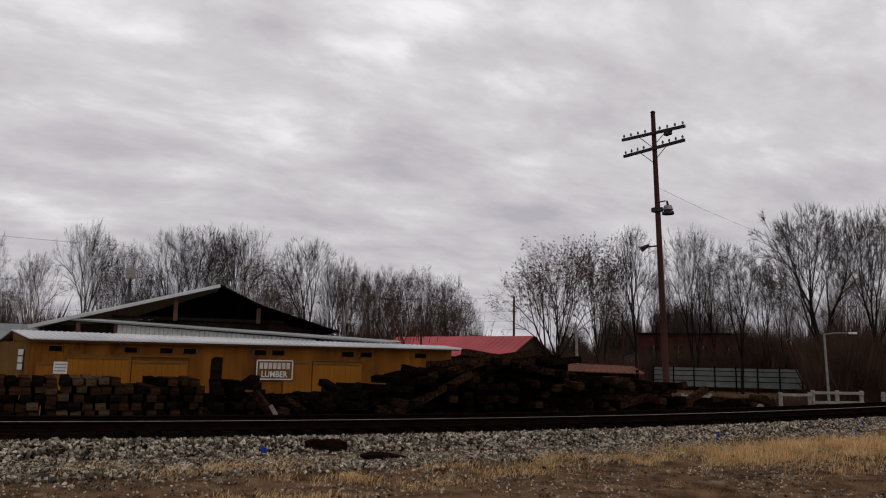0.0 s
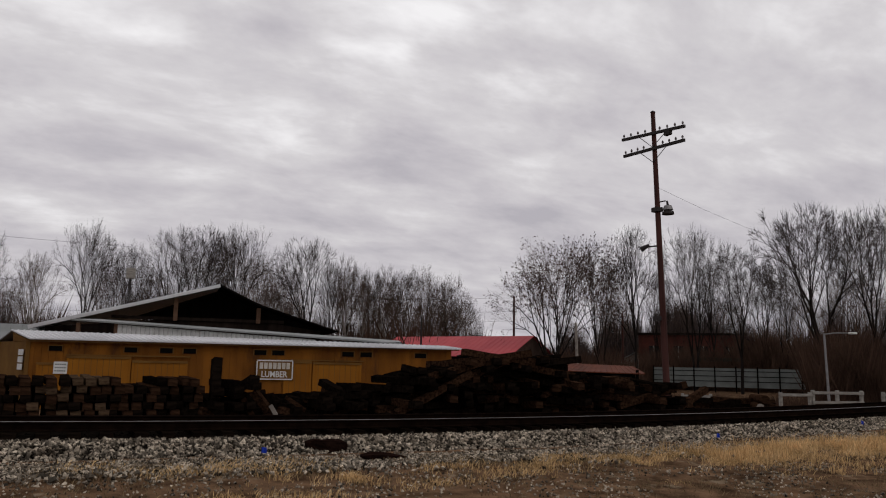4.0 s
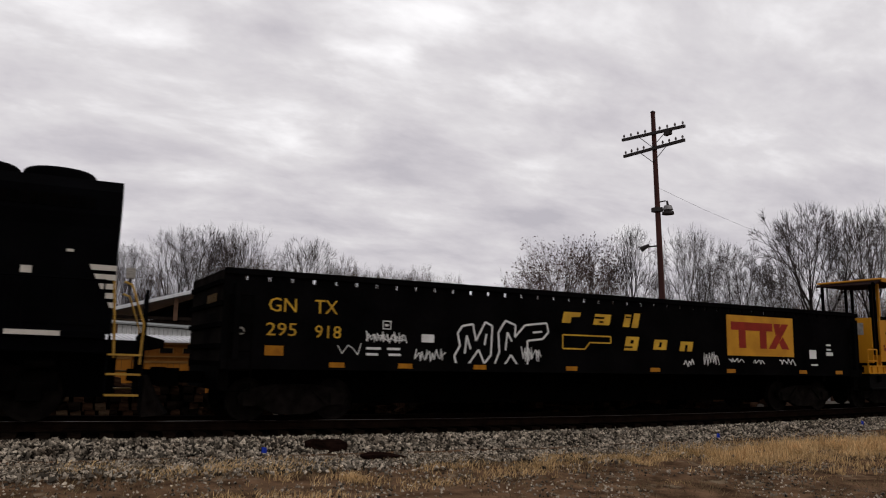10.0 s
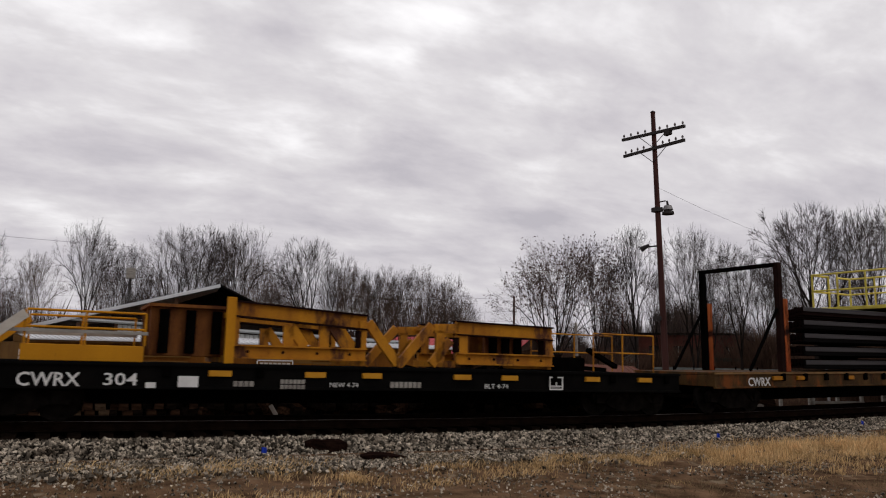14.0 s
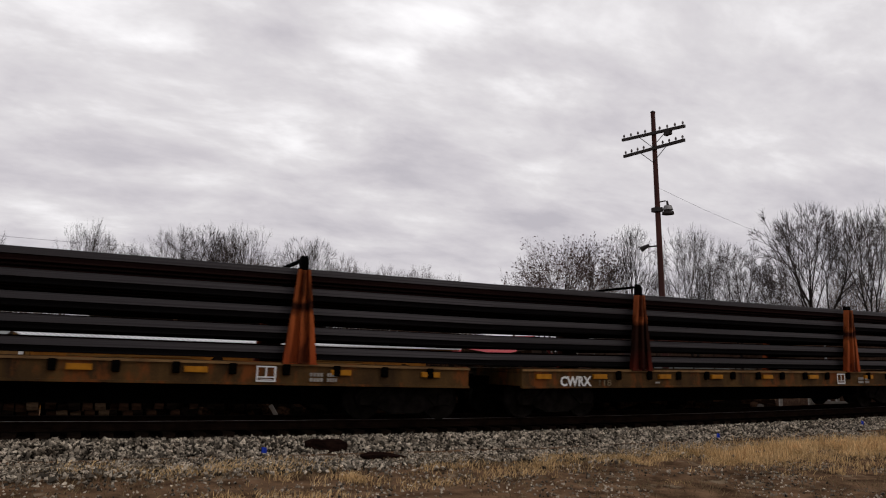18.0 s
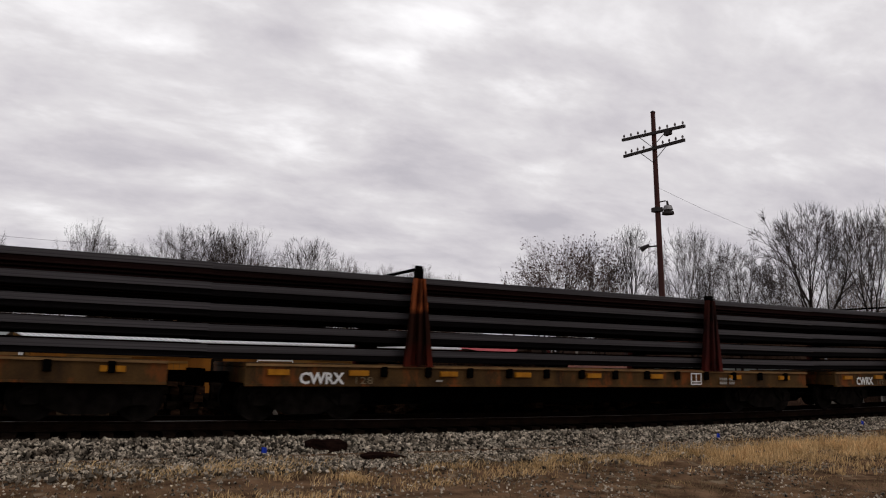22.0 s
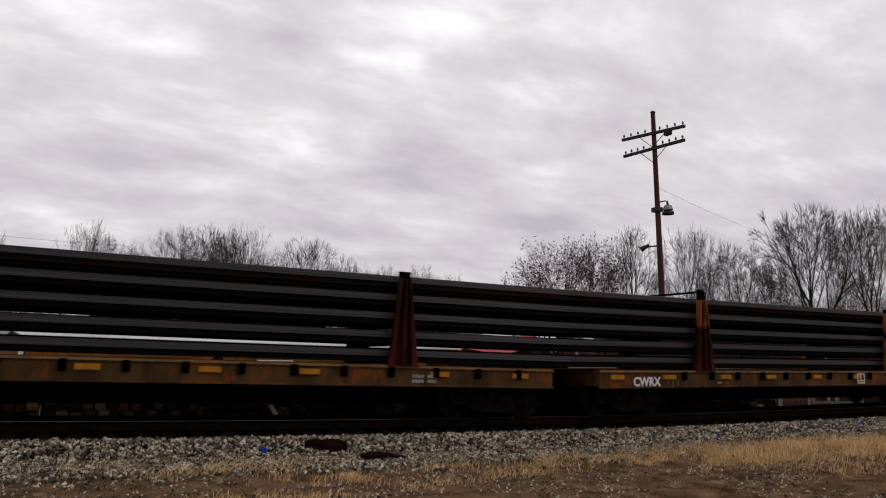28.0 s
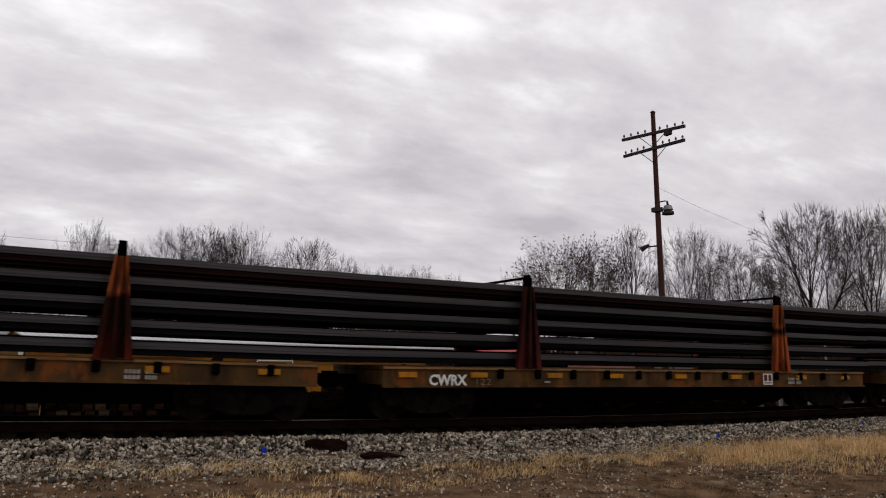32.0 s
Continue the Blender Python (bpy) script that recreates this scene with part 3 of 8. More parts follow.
def slab(s, a, b, c, d, thick):
    """A sheet through four corners, thick downwards."""
    pts = [Vector(p) for p in (a, b, c, d)]
    s.loft([[p - Vector((0, 0, thick)) for p in pts], pts])


def ribbed(s, a, b, c, d, pitch=0.3, high=0.03):
    """Roof sheeting over four corners (a to b along the eave, d to c along the ridge), with standing ribs."""
    a, b, c, d = (Vector(p) for p in (a, b, c, d))
    slab(s, a, b, c, d, 0.05)
    n = max(2, int((b - a).length / pitch))
    e = (b - a).normalized() * 0.035
    up = Vector((0, 0, high))
    for k in range(n + 1):
        p, q = a.lerp(b, k / n), d.lerp(c, k / n)
        s.loft([[p - e, p + e, p + e * 0.4 + up, p - e * 0.4 + up], [q - e, q + e, q + e * 0.4 + up, q - e * 0.4 + up]])


def build_shed():
    """Long mustard-painted shed with a low tin roof, beyond the stacked timber."""
    p, q = (-0.12, 37.9), (17.9, 32.5)
    n = math.hypot(q[0] - p[0], q[1] - p[1])
    shed = thing("lumber_shed", "long mustard-painted board shed with a low tin roof", "shed", at=frame_at(p, q))
    inv = shed.matrix_world.inverted()
    def local(x, y, z):
        return inv @ Vector((x, y, z))
    base, eave = -1.1, 1.82
    nb = 64
    w = n / nb
    s = Shape()
    s.box(0, n, 0.03, 0.2, base, eave)
    wall = part("front_wall", s, M_SIDING, shed)
    for k in range(nb):
        s = Shape()
        s.box(k * w + 0.004, (k + 1) * w - 0.004, 0, 0.028, base, eave, 0.004)
        part("board", s, M_SIDING, wall)
    bl, br = local(-1.35, 43.6, 0), local(20.4, 40.3, 0)
    s = Shape()
    ml = (bl.x / 2, bl.y / 2)
    s.loft([[(0.02, 0.2, z0), (bl.x, bl.y, z1), (bl.x + 0.15, bl.y, z1), (0.2, 0.2, z0)] for z0, z1 in ((base, base), (eave, eave))])
    s.loft([[(0.02, 0.2, eave), (ml[0], ml[1], eave), (ml[0] + 0.15, ml[1], eave), (0.2, 0.2, eave)], [(ml[0] + 0.0, ml[1] - 0.1, 2.22), (ml[0], ml[1], 2.24), (ml[0] + 0.15, ml[1], 2.24), (ml[0] + 0.15, ml[1] - 0.1, 2.22)]])
    part("gable_wall", s, M_SIDEDARK, shed, "brown board gable wall")
    s = Shape()
    s.loft([[(n - 0.15, 0.2, z), (n, 0.2, z), (br.x, br.y, z), (br.x - 0.15, br.y, z)] for z in (base, eave)])
    s.loft([[(bl.x, bl.y - 0.15, z), (br.x, br.y - 0.15, z), (br.x, br.y, z), (bl.x, bl.y, z)] for z in (base, eave)])
    part("rear_wall", s, M_SIDEDARK, shed)
    rl, rr = Vector((ml[0] - 0.1, ml[1], 2.34)), Vector(((n + br.x) / 2 + 0.3, br.y / 2, 2.08))
    s = Shape()
    ribbed(s, (0.15, -0.35, 1.93), (n + 0.4, -0.35, 1.88), rr, rl, 0.24, 0.035)
    part("front_roof", s, M_TIN, shed, "pale ribbed tin roof")
    s = Shape()
    slab(s, rl, rr, (br.x + 0.3, br.y + 0.3, 1.8), (bl.x - 0.2, bl.y + 0.3, 1.85), 0.06)
    part("rear_roof", s, M_TIN_OLD, shed)
    s = Shape()
    s.box(0.1, n + 0.3, -0.3, -0.26, 1.78, 1.87)
    part("eave_board", s, M_TRIMDARK, shed)
    for a, b, z0, z1 in ((1.65, 4.3, 0.2, 1.2), (4.35, 6.7, 0.2, 1.05), (10.95, 12.2, -0.9, 1.15), (12.25, 14.5, 0.1, 1.12), (0.45, 1.5, -0.9, 0.9)):
        s = Shape()
        s.box(a, b, -0.05, 0.0, z0 - 1.0, z1, 0.01)
        door = part("sliding_door", s, M_DOORPAINT, shed, "mustard board sliding door")
        for x in (a, b - 0.1):
            t = Shape()
            t.box(x, x + 0.1, -0.08, -0.05, z0 - 1.0, z1 - 0.1)
            part("door_stile", t, M_DOORPAINT, door)
        t = Shape()
        t.box(a, b, -0.09, -0.05, z1 - 0.1, z1)
        part("door_rail", t, M_SIDEDARK, door)
        t = Shape()
        for k in range(1, int((b - a) / 0.25)):
            t.box(a + k * 0.25 - 0.01, a + k * 0.25 + 0.01, -0.055, -0.05, z0 - 1.0, z1 - 0.1)
        part("door_battens", t, M_SIDEDARK, door)
    for a, b, z in ((1.6, 6.8, 1.22), (10.9, 14.6, 1.17)):
        s = Shape()
        s.box(a, b, -0.1, -0.05, z, z + 0.05)
        part("door_track", s, M_SIDEDARK, shed)
    for x in (1.15, 4.25, 5.75, 6.75, 9.85, 10.65, 13.85, 14.7, 17.3):
        s = Shape()
        s.box(x - 0.28, x + 0.28, -0.035, 0.0, 1.4, 1.62)
        vent = part("vent", s, M_DARKHOLE, shed, "dark square vent under the eave")
        t = Shape()
        t.box(x - 0.31, x + 0.31, -0.05, -0.02, 1.62, 1.66)
        t.box(x - 0.31, x - 0.27, -0.05, -0.02, 1.38, 1.62)
        t.box(x + 0.27, x + 0.31, -0.05, -0.02, 1.38, 1.62)
        part("vent_frame", t, M_SIDEDARK, vent)
    # corner boards
    s = Shape()
    s.box(-0.05, 0.12, -0.04, 0.0, base, eave)
    part("corner_board", s, M_SIDEDARK, shed)
    # signs
    sign = thing("shop_sign", "white-bordered brown wooden shop sign on the shed wall", "sign")
    sign.matrix_world = shed.matrix_world @ pose(9.68, -0.06, 0.26)
    s = Shape()
    s.box(0, 1.7, -0.04, 0.0, 0, 0.95, 0.03)
    part("board", s, M_SIDEDARK, sign)
    s = Shape()
    for a, b, c, d in ((0.06, 1.64, 0.03, 0.08), (0.06, 1.64, 0.87, 0.92), (0.03, 0.08, 0.08, 0.87), (1.62, 1.67, 0.08, 0.87)):
        s.box(a, b, -0.055, -0.04, c, d)
    part("border", s, M_CLEANWHITE, sign)
    for k in range(7):
        part("name_bar", bars(Shape(), 0.17 + k * 0.2, 0.52, 0.155, 0.28, -0.042, 1, 0, 0, 0.012), M_WHITE, sign)
    part("word", lettering("LUMBER", 0.28, 0.27, -0.047, 0.14, 1.16, bold=0.02), M_CLEANWHITE, sign)
    nt = thing("notice_board", "small white notice with dark print on the shed wall", "sign")
    nt.matrix_world = shed.matrix_world @ pose(1.15, -0.1, 0.42)
    s = Shape()
    s.box(0, 0.56, -0.02, 0, 0, 0.52, 0.005)
    part("panel", s, M_CLEANWHITE, nt)
    for k in range(3):
        part("print_line", bars(Shape(), 0.06, 0.1 + k * 0.14, 0.44, 0.05, -0.02, 5, 0.3, 0, 0.004), M_FENCEGREY, nt)
    nt = thing("slat_notice", "white three-row notice fixed to the gable wall", "sign")
    d = Vector((bl.x, bl.y, 0)).normalized()
    nt.matrix_world = shed.matrix_world @ pose(d.x * 0.4, d.y * 0.4 + 0.2, 0.55, 0, 0, math.degrees(math.atan2(d.y, d.x)) + 180) @ pose(-1.0, -0.08, 0)
    for k in range(3):
        s = Shape()
        s.box(0, 0.9, -0.03, 0.0, k * 0.32, k * 0.32 + 0.26, 0.005)
        part("panel", s, M_CLEANWHITE, nt)
    return shed


build_shed()


def build_barn():
    """Open-fronted barn with a wide low gable behind the shed."""
    p, q = (0.07, 52.0), (17.12, 49.1)
    n = math.hypot(q[0] - p[0], q[1] - p[1])
    barn = thing("barn", "dark open-gabled barn with a pale low-pitched roof", "barn", at=frame_at(p, q))
    px, zl, zp, zr = 10.55, 2.95, 5.85, 3.2
    kx, kz = 13.2, 4.66                       # where the far slope eases off
    s = Shape()
    s.prism([(0.5, -1.1), (n, -1.1), (n, zr - 0.1), (kx, 3.7), (8.0, 3.7), (0.5, zl - 0.05)], "y", 0.6, 0.8)
    part("gable_wall", s, M_WALLBROWN, barn)
    # near-black wall in the gable: the opening's shade is in its colour
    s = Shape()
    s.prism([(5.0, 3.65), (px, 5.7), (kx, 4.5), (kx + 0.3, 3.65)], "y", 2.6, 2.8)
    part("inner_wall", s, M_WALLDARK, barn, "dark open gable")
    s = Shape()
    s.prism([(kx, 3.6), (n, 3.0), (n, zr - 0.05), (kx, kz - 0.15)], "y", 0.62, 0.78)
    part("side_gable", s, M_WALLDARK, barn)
    nb = 34
    for k in range(nb):
        x0, x1 = 0.5 + (n - 0.5) * k / nb, 0.5 + (n - 0.5) * (k + 1) / nb
        top = 3.68 if 8.0 <= x0 and x1 <= 13.1 else min(3.6, zl + (x0 - 0.5) * 0.09 if x0 < 8 else 3.7 - (x1 - 13.1) * 0.13)
        s = Shape()
        s.box(x0 + 0.01, x1 - 0.01, 0.56, 0.6, -1.1, top)
        part("board", s, M_WALLBROWN, barn)
    s = Shape()
    slab(s, (-0.2, -0.6, zl), (px, -0.6, zp + 0.05), (px, 18, zp + 0.05), (-0.2, 18, zl), 0.1)
    part("pale_roof_slope", s, M_TIN, barn, "pale tin roof slope")
    s = Shape()
    s.bar((-0.2, -0.62, zl - 0.13), (px, -0.62, zp - 0.06), 0.06, 0.2)
    part("pale_fascia", s, M_TIN, barn)
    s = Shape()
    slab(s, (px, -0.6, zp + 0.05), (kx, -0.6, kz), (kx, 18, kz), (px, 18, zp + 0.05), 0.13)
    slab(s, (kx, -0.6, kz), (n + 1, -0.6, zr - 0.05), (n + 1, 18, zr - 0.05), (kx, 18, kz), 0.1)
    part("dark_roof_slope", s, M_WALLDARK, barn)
    for x, z in ((7.95, 4.95), (13.1, 4.5)):
        s = Shape()
        s.box(x - 0.13, x + 0.13, 0.1, 0.4, 3.5, z, 0.01)
        part("post", s, M_POSTWOOD, barn)
    s = Shape()
    s.box(4.2, 14.8, 0.4, 0.58, 3.55, 3.75)
    part("tie_beam", s, M_WALLBROWN, barn)
    # low store between barn and shed
    p, q = (2.0, 46.4), (18.6, 39.6)
    m = math.hypot(q[0] - p[0], q[1] - p[1])
    low = thing("open_store", "low open-sided store with white ribbed panels and a grey tin roof", "shed", at=frame_at(p, q))
    s = Shape()
    slab(s, (-0.1, -0.3, 3.18), (m, -0.3, 2.25), (m, 4, 2.5), (-0.1, 4, 3.4), 0.08)
    part("roof", s, M_TIN_OLD, low)
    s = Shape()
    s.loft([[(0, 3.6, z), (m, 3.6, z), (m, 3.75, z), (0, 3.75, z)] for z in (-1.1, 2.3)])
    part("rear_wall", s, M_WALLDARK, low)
    nb = 44
    for k in range(nb):
        x = 2.3 + k * 0.245
        t = 3.06 - 0.056 * x
        s = Shape()
        s.prism([(x, 0.0), (x + 0.07, -0.045), (x + 0.15, -0.045), (x + 0.235, 0.0)], "z", 1.9, t)
        part("ribbed_panel", s, M_CLEANWHITE, low)
    s = Shape()
    for x in (0.2, 2.2):
        s.box(x - 0.1, x + 0.1, 0, 0.2, -1.1, 3.0)
    part("post", s, M_POSTWOOD, low)
    part("side_board", Shape().box(0, 2.3, -0.2, -0.1, 1.7, 2.25), M_WALLBROWN, low)
    part("side_board", Shape().box(13.1, m, -0.1, 0.0, -1.1, 2.3), M_WALLBROWN, low)


build_barn()


def gable_house(name, label, apex, heading, width, length, eave, base, wall, roof, over=0.4, thick=0.14, category="house"):
    """A house whose near gable stands at apex and whose ridge runs off in that heading (degrees from +x)."""
    h = thing(name, label, category, at=pose(apex[0], apex[1], 0, 0, 0, heading))
    w, top = width / 2, apex[2]
    for x in (0, length - 0.15):
        s = Shape()
        s.prism([(-w, base), (w, base), (w, eave), (0, top - 0.1), (-w, eave)], "x", x, x + 0.15)
        part("gable_wall", s, wall, h)
    for y in (-w, w - 0.15):
        s = Shape()
        s.box(0.15, length - 0.15, y, y + 0.15, base, eave)
        part("side_wall", s, wall, h)
    k = (top - eave) / w
    for sgn in (-1, 1):
        s = Shape()
        e = sgn * (w + over)
        ribbed(s, (-over, e, eave - k * over), (length + over, e, eave - k * over), (length + over, 0, top), (-over, 0, top), 0.6, 0.03)
        part("roof_slope", s, roof, h)
    return h


red = gable_house("red_roofed_house", "brown-walled house with a bright red sheet-metal roof", (39.9, 57.5, 3.72), 113, 7.4, 16, 1.95, -1.1, M_BROWNWALL, M_REDROOF, 0.3)
for y in (-1.2, 1.0):
    s = Shape()
    s.box(-0.03, 0.0, y - 0.4, y + 0.4, 0.3, 1.5)
    pane = part("window", s, M_GLASS, red)
    s = Shape()
    s.box(-0.06, -0.03, y - 0.48, y + 0.48, 1.5, 1.6)
    s.box(-0.06, -0.03, y - 0.48, y + 0.48, 0.2, 0.3)
    part("window_frame", s, M_WALLBROWN, pane)

gable_house("white_house", "small far white house with a grey roof", (69.0, 76.0, 2.9), 40, 6, 9, 1.3, -1.1, M_DULLWHITE, M_TIN_OLD, 0.3)


def build_brick():
    p, q = (64.2, 70.1), (72.5, 61.5)
    b = thing("brick_building", "dull red brick building behind bare trees", "building", at=frame_at(p, q))
    n = math.hypot(q[0] - p[0], q[1] - p[1])
    s = Shape()
    s.box(0, n, 0, 9, -1.1, 4.9)
    part("wall", s, M_BRICK, b)
    s = Shape()
    s.box(-0.2, n + 0.2, -0.2, 9.2, 4.9, 5.15)
    part("parapet", s, M_WALLBROWN, b)
    for k in range(4):
        s = Shape()
        x = 1.2 + k * 2.8
        s.box(x, x + 1.1, -0.04, 0.02, 1.9, 3.6)
        win = part("window", s, M_GLASS, b)
        s = Shape()
        s.box(x - 0.1, x + 1.2, -0.08, -0.04, 1.75, 1.9)
        part("sill", s, M_DULLWHITE, win)
        s = Shape()
        s.box(x + 0.5, x + 0.6, -0.07, -0.04, 1.9, 3.6)
        part("glazing_bar", s, M_DULLWHITE, win)
    # long low open roof and panel fence in front of it
    p, q = (58.0, 56.5), (66.5, 47.5)
    c = thing("carport", "low dark open carport roof beside the fence", "carport", at=frame_at(p, q))
    s = Shape()
    s.box(0, 12.4, 0, 4, 1.8, 2.15, 0.02)
    part("roof", s, M_CARPORT, c)
    for x in (0.3, 4.2, 8.1, 12.0):
        s = Shape()
        s.box(x, x + 0.16, 0.1, 0.26, -1.1, 1.8)
        part("post", s, M_WALLDARK, c)
    f = thing("panel_fence", "pale grey panel fence with dark posts", "fence", at=frame_at((51.5, 54.3), (63.0, 40.5)))
    for k in range(10):
        s = Shape()
        s.box(k * 1.8 + 0.06, k * 1.8 + 1.74, 0, 0.05, -0.55, 1.15)
        part("panel", s, M_FENCEGREY, f)
        s = Shape()
        s.box(k * 1.8 - 0.05, k * 1.8 + 0.06, -0.06, 0.06, -1.1, 1.3)
        part("post", s, M_WALLDARK, f)
        for z in (-0.05, 0.4, 0.85):
            s = Shape()
            s.box(k * 1.8 + 0.06, k * 1.8 + 1.74, -0.03, 0.0, z, z + 0.06)
            part("rail", s, M_WALLDARK, f)


build_brick()


# ---- stacked and heaped old sleepers ----
TIE_MESHES = []
for tie_seed, tie_mat in ((1, M_TIE), (2, M_TIE), (3, M_TIE), (4, M_TIE_BROWN), (5, M_TIE_PALE), (6, M_TIE)):
    tm = tie_mesh(2.5, 0.24, 0.19, 0.016, tie_seed).mesh("old_sleeper")
    tm.materials.append(tie_mat)
    TIE_MESHES.append(tm)


def build_tie_stack():
    stack = thing("sleeper_stack", "tall stack of old creosoted sleepers, some with pale sawn ends", "timber stack")
    rnd = random.Random(21)
    pale = lambda x, z: (0.0 < x < 1.75 and -0.2 < z < 0.62 and rnd.random() < 0.4) or rnd.random() < 0.03
    for layer in range(9):
        x = -2.6
        while x < 4.15:
            top = 0.72 + 0.06 * math.sin(x * 2.1) - (0.12 if x > 2.2 else 0)
            z = -0.98 + layer * 0.197
            if z < top:
                me = TIE_MESHES[4] if pale(x, z) else TIE_MESHES[rnd.choice((0, 3, 2, 5, 3, 3))]
                ob = part("old_sleeper", me, M_TIE, stack)
                ob.matrix_local = pose(x + rnd.uniform(-0.03, 0.03), 22.2 + rnd.uniform(-0.14, 0.1), z, rnd.uniform(-1, 1), rnd.uniform(-3, 3), rnd.uniform(-2.5, 2.5))
            x += 0.265 + rnd.uniform(0, 0.04)


def crest(*pts):
    """Height of a heap's top along x, straight between the corners given."""
    def top(x):
        if x <= pts[0][0]:
            return pts[0][1]
        for (a, za), (b, zb) in zip(pts, pts[1:]):
            if x <= b:
                return za + (zb - za) * (x - a) / (b - a)
        return pts[-1][1]
    return top


def heap(name, label, x0, x1, y0, top, count, seed, tilt=9.0, mats=(0, 1, 2, 3, 5), cross=0.25):
    """Sleepers thrown in a heap whose crest follows top(x); no end stands above it."""
    h = thing(name, label, "timber heap")
    rnd = random.Random(seed)
    for i in range(count):
        if rnd.random() < cross:
            turn, reach = rnd.gauss(0, 14), 0.2
        else:
            turn, reach = 90 + rnd.gauss(0, 12), 1.22
        slope = rnd.gauss(0, tilt)
        x = rnd.uniform(x0 + reach * 0.6, x1 - reach * 0.6)
        limit = min(top(x + reach * k) - k * math.sin(radians(-slope)) * 0 - abs(k) * abs(math.sin(radians(slope))) * reach for k in (-1, -0.5, 0, 0.5, 1)) - 0.1
        z = max(-1.0, -1.0 + (limit + 1.0) * min(1.0, (i / count) ** 0.75 * 1.12))
        y = y0 + rnd.uniform(0.0, 1.3) * (1 - 0.3 * (z + 1))
        ob = part("old_sleeper", TIE_MESHES[rnd.choice(mats)], M_TIE, h)
        ob.matrix_local = pose(x, y, z, slope if abs(turn) > 45 else rnd.gauss(0, 4), rnd.gauss(0, 5), turn)


build_tie_stack()
heap("sleeper_heap", "loose dark heap of broken old sleepers", 3.95, 6.7, 20.9, crest((4.0, 0.6), (4.25, 0.42), (4.7, 0.66), (5.6, 0.67), (5.85, 0.48), (6.35, 0.1), (6.7, 0.12)), 120, 31, 12)
heap("sleeper_heap", "low ragged heap of dark old sleepers", 6.3, 9.1, 20.2, crest((6.3, 0.2), (6.6, 0.45), (7.25, 0.34), (7.5, 0.74), (8.05, 0.62), (8.8, 0.76), (9.0, 0.55)), 130, 32, 10)
heap("sleeper_heap", "high pile of dark old sleepers laid lengthwise", 8.6, 14.95, 19.5, crest((8.6, 0.6), (8.9, 0.78), (9.35, 1.05), (10.5, 1.13), (10.8, 1.5), (12.0, 1.58), (13.3, 1.44), (14.45, 1.56), (14.7, 1.34), (15.0, 0.82)), 270, 33, 6)
heap("sleeper_heap", "sloping pile of dark old sleepers", 14.0, 19.7, 18.7, crest((14.0, 0.82), (14.7, 0.9), (16.3, 0.96), (17.4, 0.84), (18.2, 0.56), (18.9, 0.2), (19.6, -0.4)), 210, 34, 8, (0, 1, 3, 5, 3, 3))


def loose_tie(x, y, z, rx, ry, rz, k, label, name="loose_sleeper"):
    ob = solo(name, TIE_MESHES[k], M_TIE, label, "timber", at=pose(x, y, z, rx, ry, rz))
    return ob


loose_tie(4.42, 21.0, 0.05, 72, 6, 6, 0, "dark old sleeper leaning upright against the heap")
loose_tie(6.05, 20.1, -0.55, 50, -12, 62, 3, "old sleeper leaning on the heap")
loose_tie(18.1, 18.0, -0.02, -27, 0, 86, 3, "dark sleeper slanting to the ground")
loose_tie(17.2, 18.2, 0.35, -16, 0, 80, 3, "dark sleeper slanting down the heap's side")
loose_tie(15.6, 18.2, -0.3, -4, 0, 88, 3, "brown sleeper lying at the heap's foot")
loose_tie(16.9, 18.0, -0.5, 3, 0, 96, 4, "weathered sleeper lying at the heap's foot")
loose_tie(15.2, 18.1, -0.62, 2, 0, 85, 3, "brown sleeper lying at the heap's foot")
loose_tie(18.3, 17.9, -0.66, 4, 0, 78, 3, "brown broken sleeper on the ground")
for q in ((10.9, 18.9, 1.12, -14, 3), (11.8, 18.9, 1.36, -9, 3), (10.2, 19.0, 0.82, 12, 0), (12.1, 19.0, 1.4, 6, 3), (13.7, 19.0, 1.28, -6, 0), (9.9, 18.9, 0.4, -26, 3), (11.2, 19.0, 0.9, -22, 3), (13.9, 18.9, 1.0, 9, 3)):
    loose_tie(q[0], q[1], q[2], q[3], 0, 88, q[4], "weathered brown sleeper lying across the pile")
for (ax, ay, az), (bx, by, bz), w_, lb in (((6.05, 19.6, -0.75), (5.62, 19.9, 0.05), 0.1, "narrow pale board leaning against the dark heap"), ((5.75, 20.0, -0.7), (5.5, 20.3, 0.1), 0.12, "brown splintered board leaning on the heap"), ((5.0, 20.3, 0.2), (5.35, 20.1, -0.45), 0.14, "brown split timber leaning on the heap"), ((6.1, 20.2, 0.25), (6.6, 20.0, -0.1), 0.1, "short brown board on the heap")):
    s = Shape()
    s.bar((ax, ay, az), (bx, by, bz), 0.03, w_)
    solo("loose_board", s, M_PALEBARK if lb.startswith("narrow") else M_TIE_BROWN, lb, "board")

# rusty lean-to over the last heap
lean = thing("rusty_shelter", "low shelter with a rusty orange sheet roof", "shelter", at=frame_at((27.2, 36.5), (31.6, 33.0)))
s = Shape()
ribbed(s, (0, -0.3, 0.88), (4.9, -0.3, 0.8), (4.4, 3.2, 1.2), (0.8, 3.2, 1.3), 0.35, 0.03)
part("roof", s, M_ORANGEROOF, lean)
for x in (0.3, 4.5):
    for y in (0, 3.0):
        s = Shape()
        s.box(x - 0.08, x + 0.08, y - 0.08, y + 0.08, -1.1, 1.0)
        part("post", s, M_WALLDARK, lean)
s = Shape()
s.box(0.3, 4.5, 3.0, 3.1, -1.1, 1.1)
part("rear_wall", s, M_WALLDARK, lean)


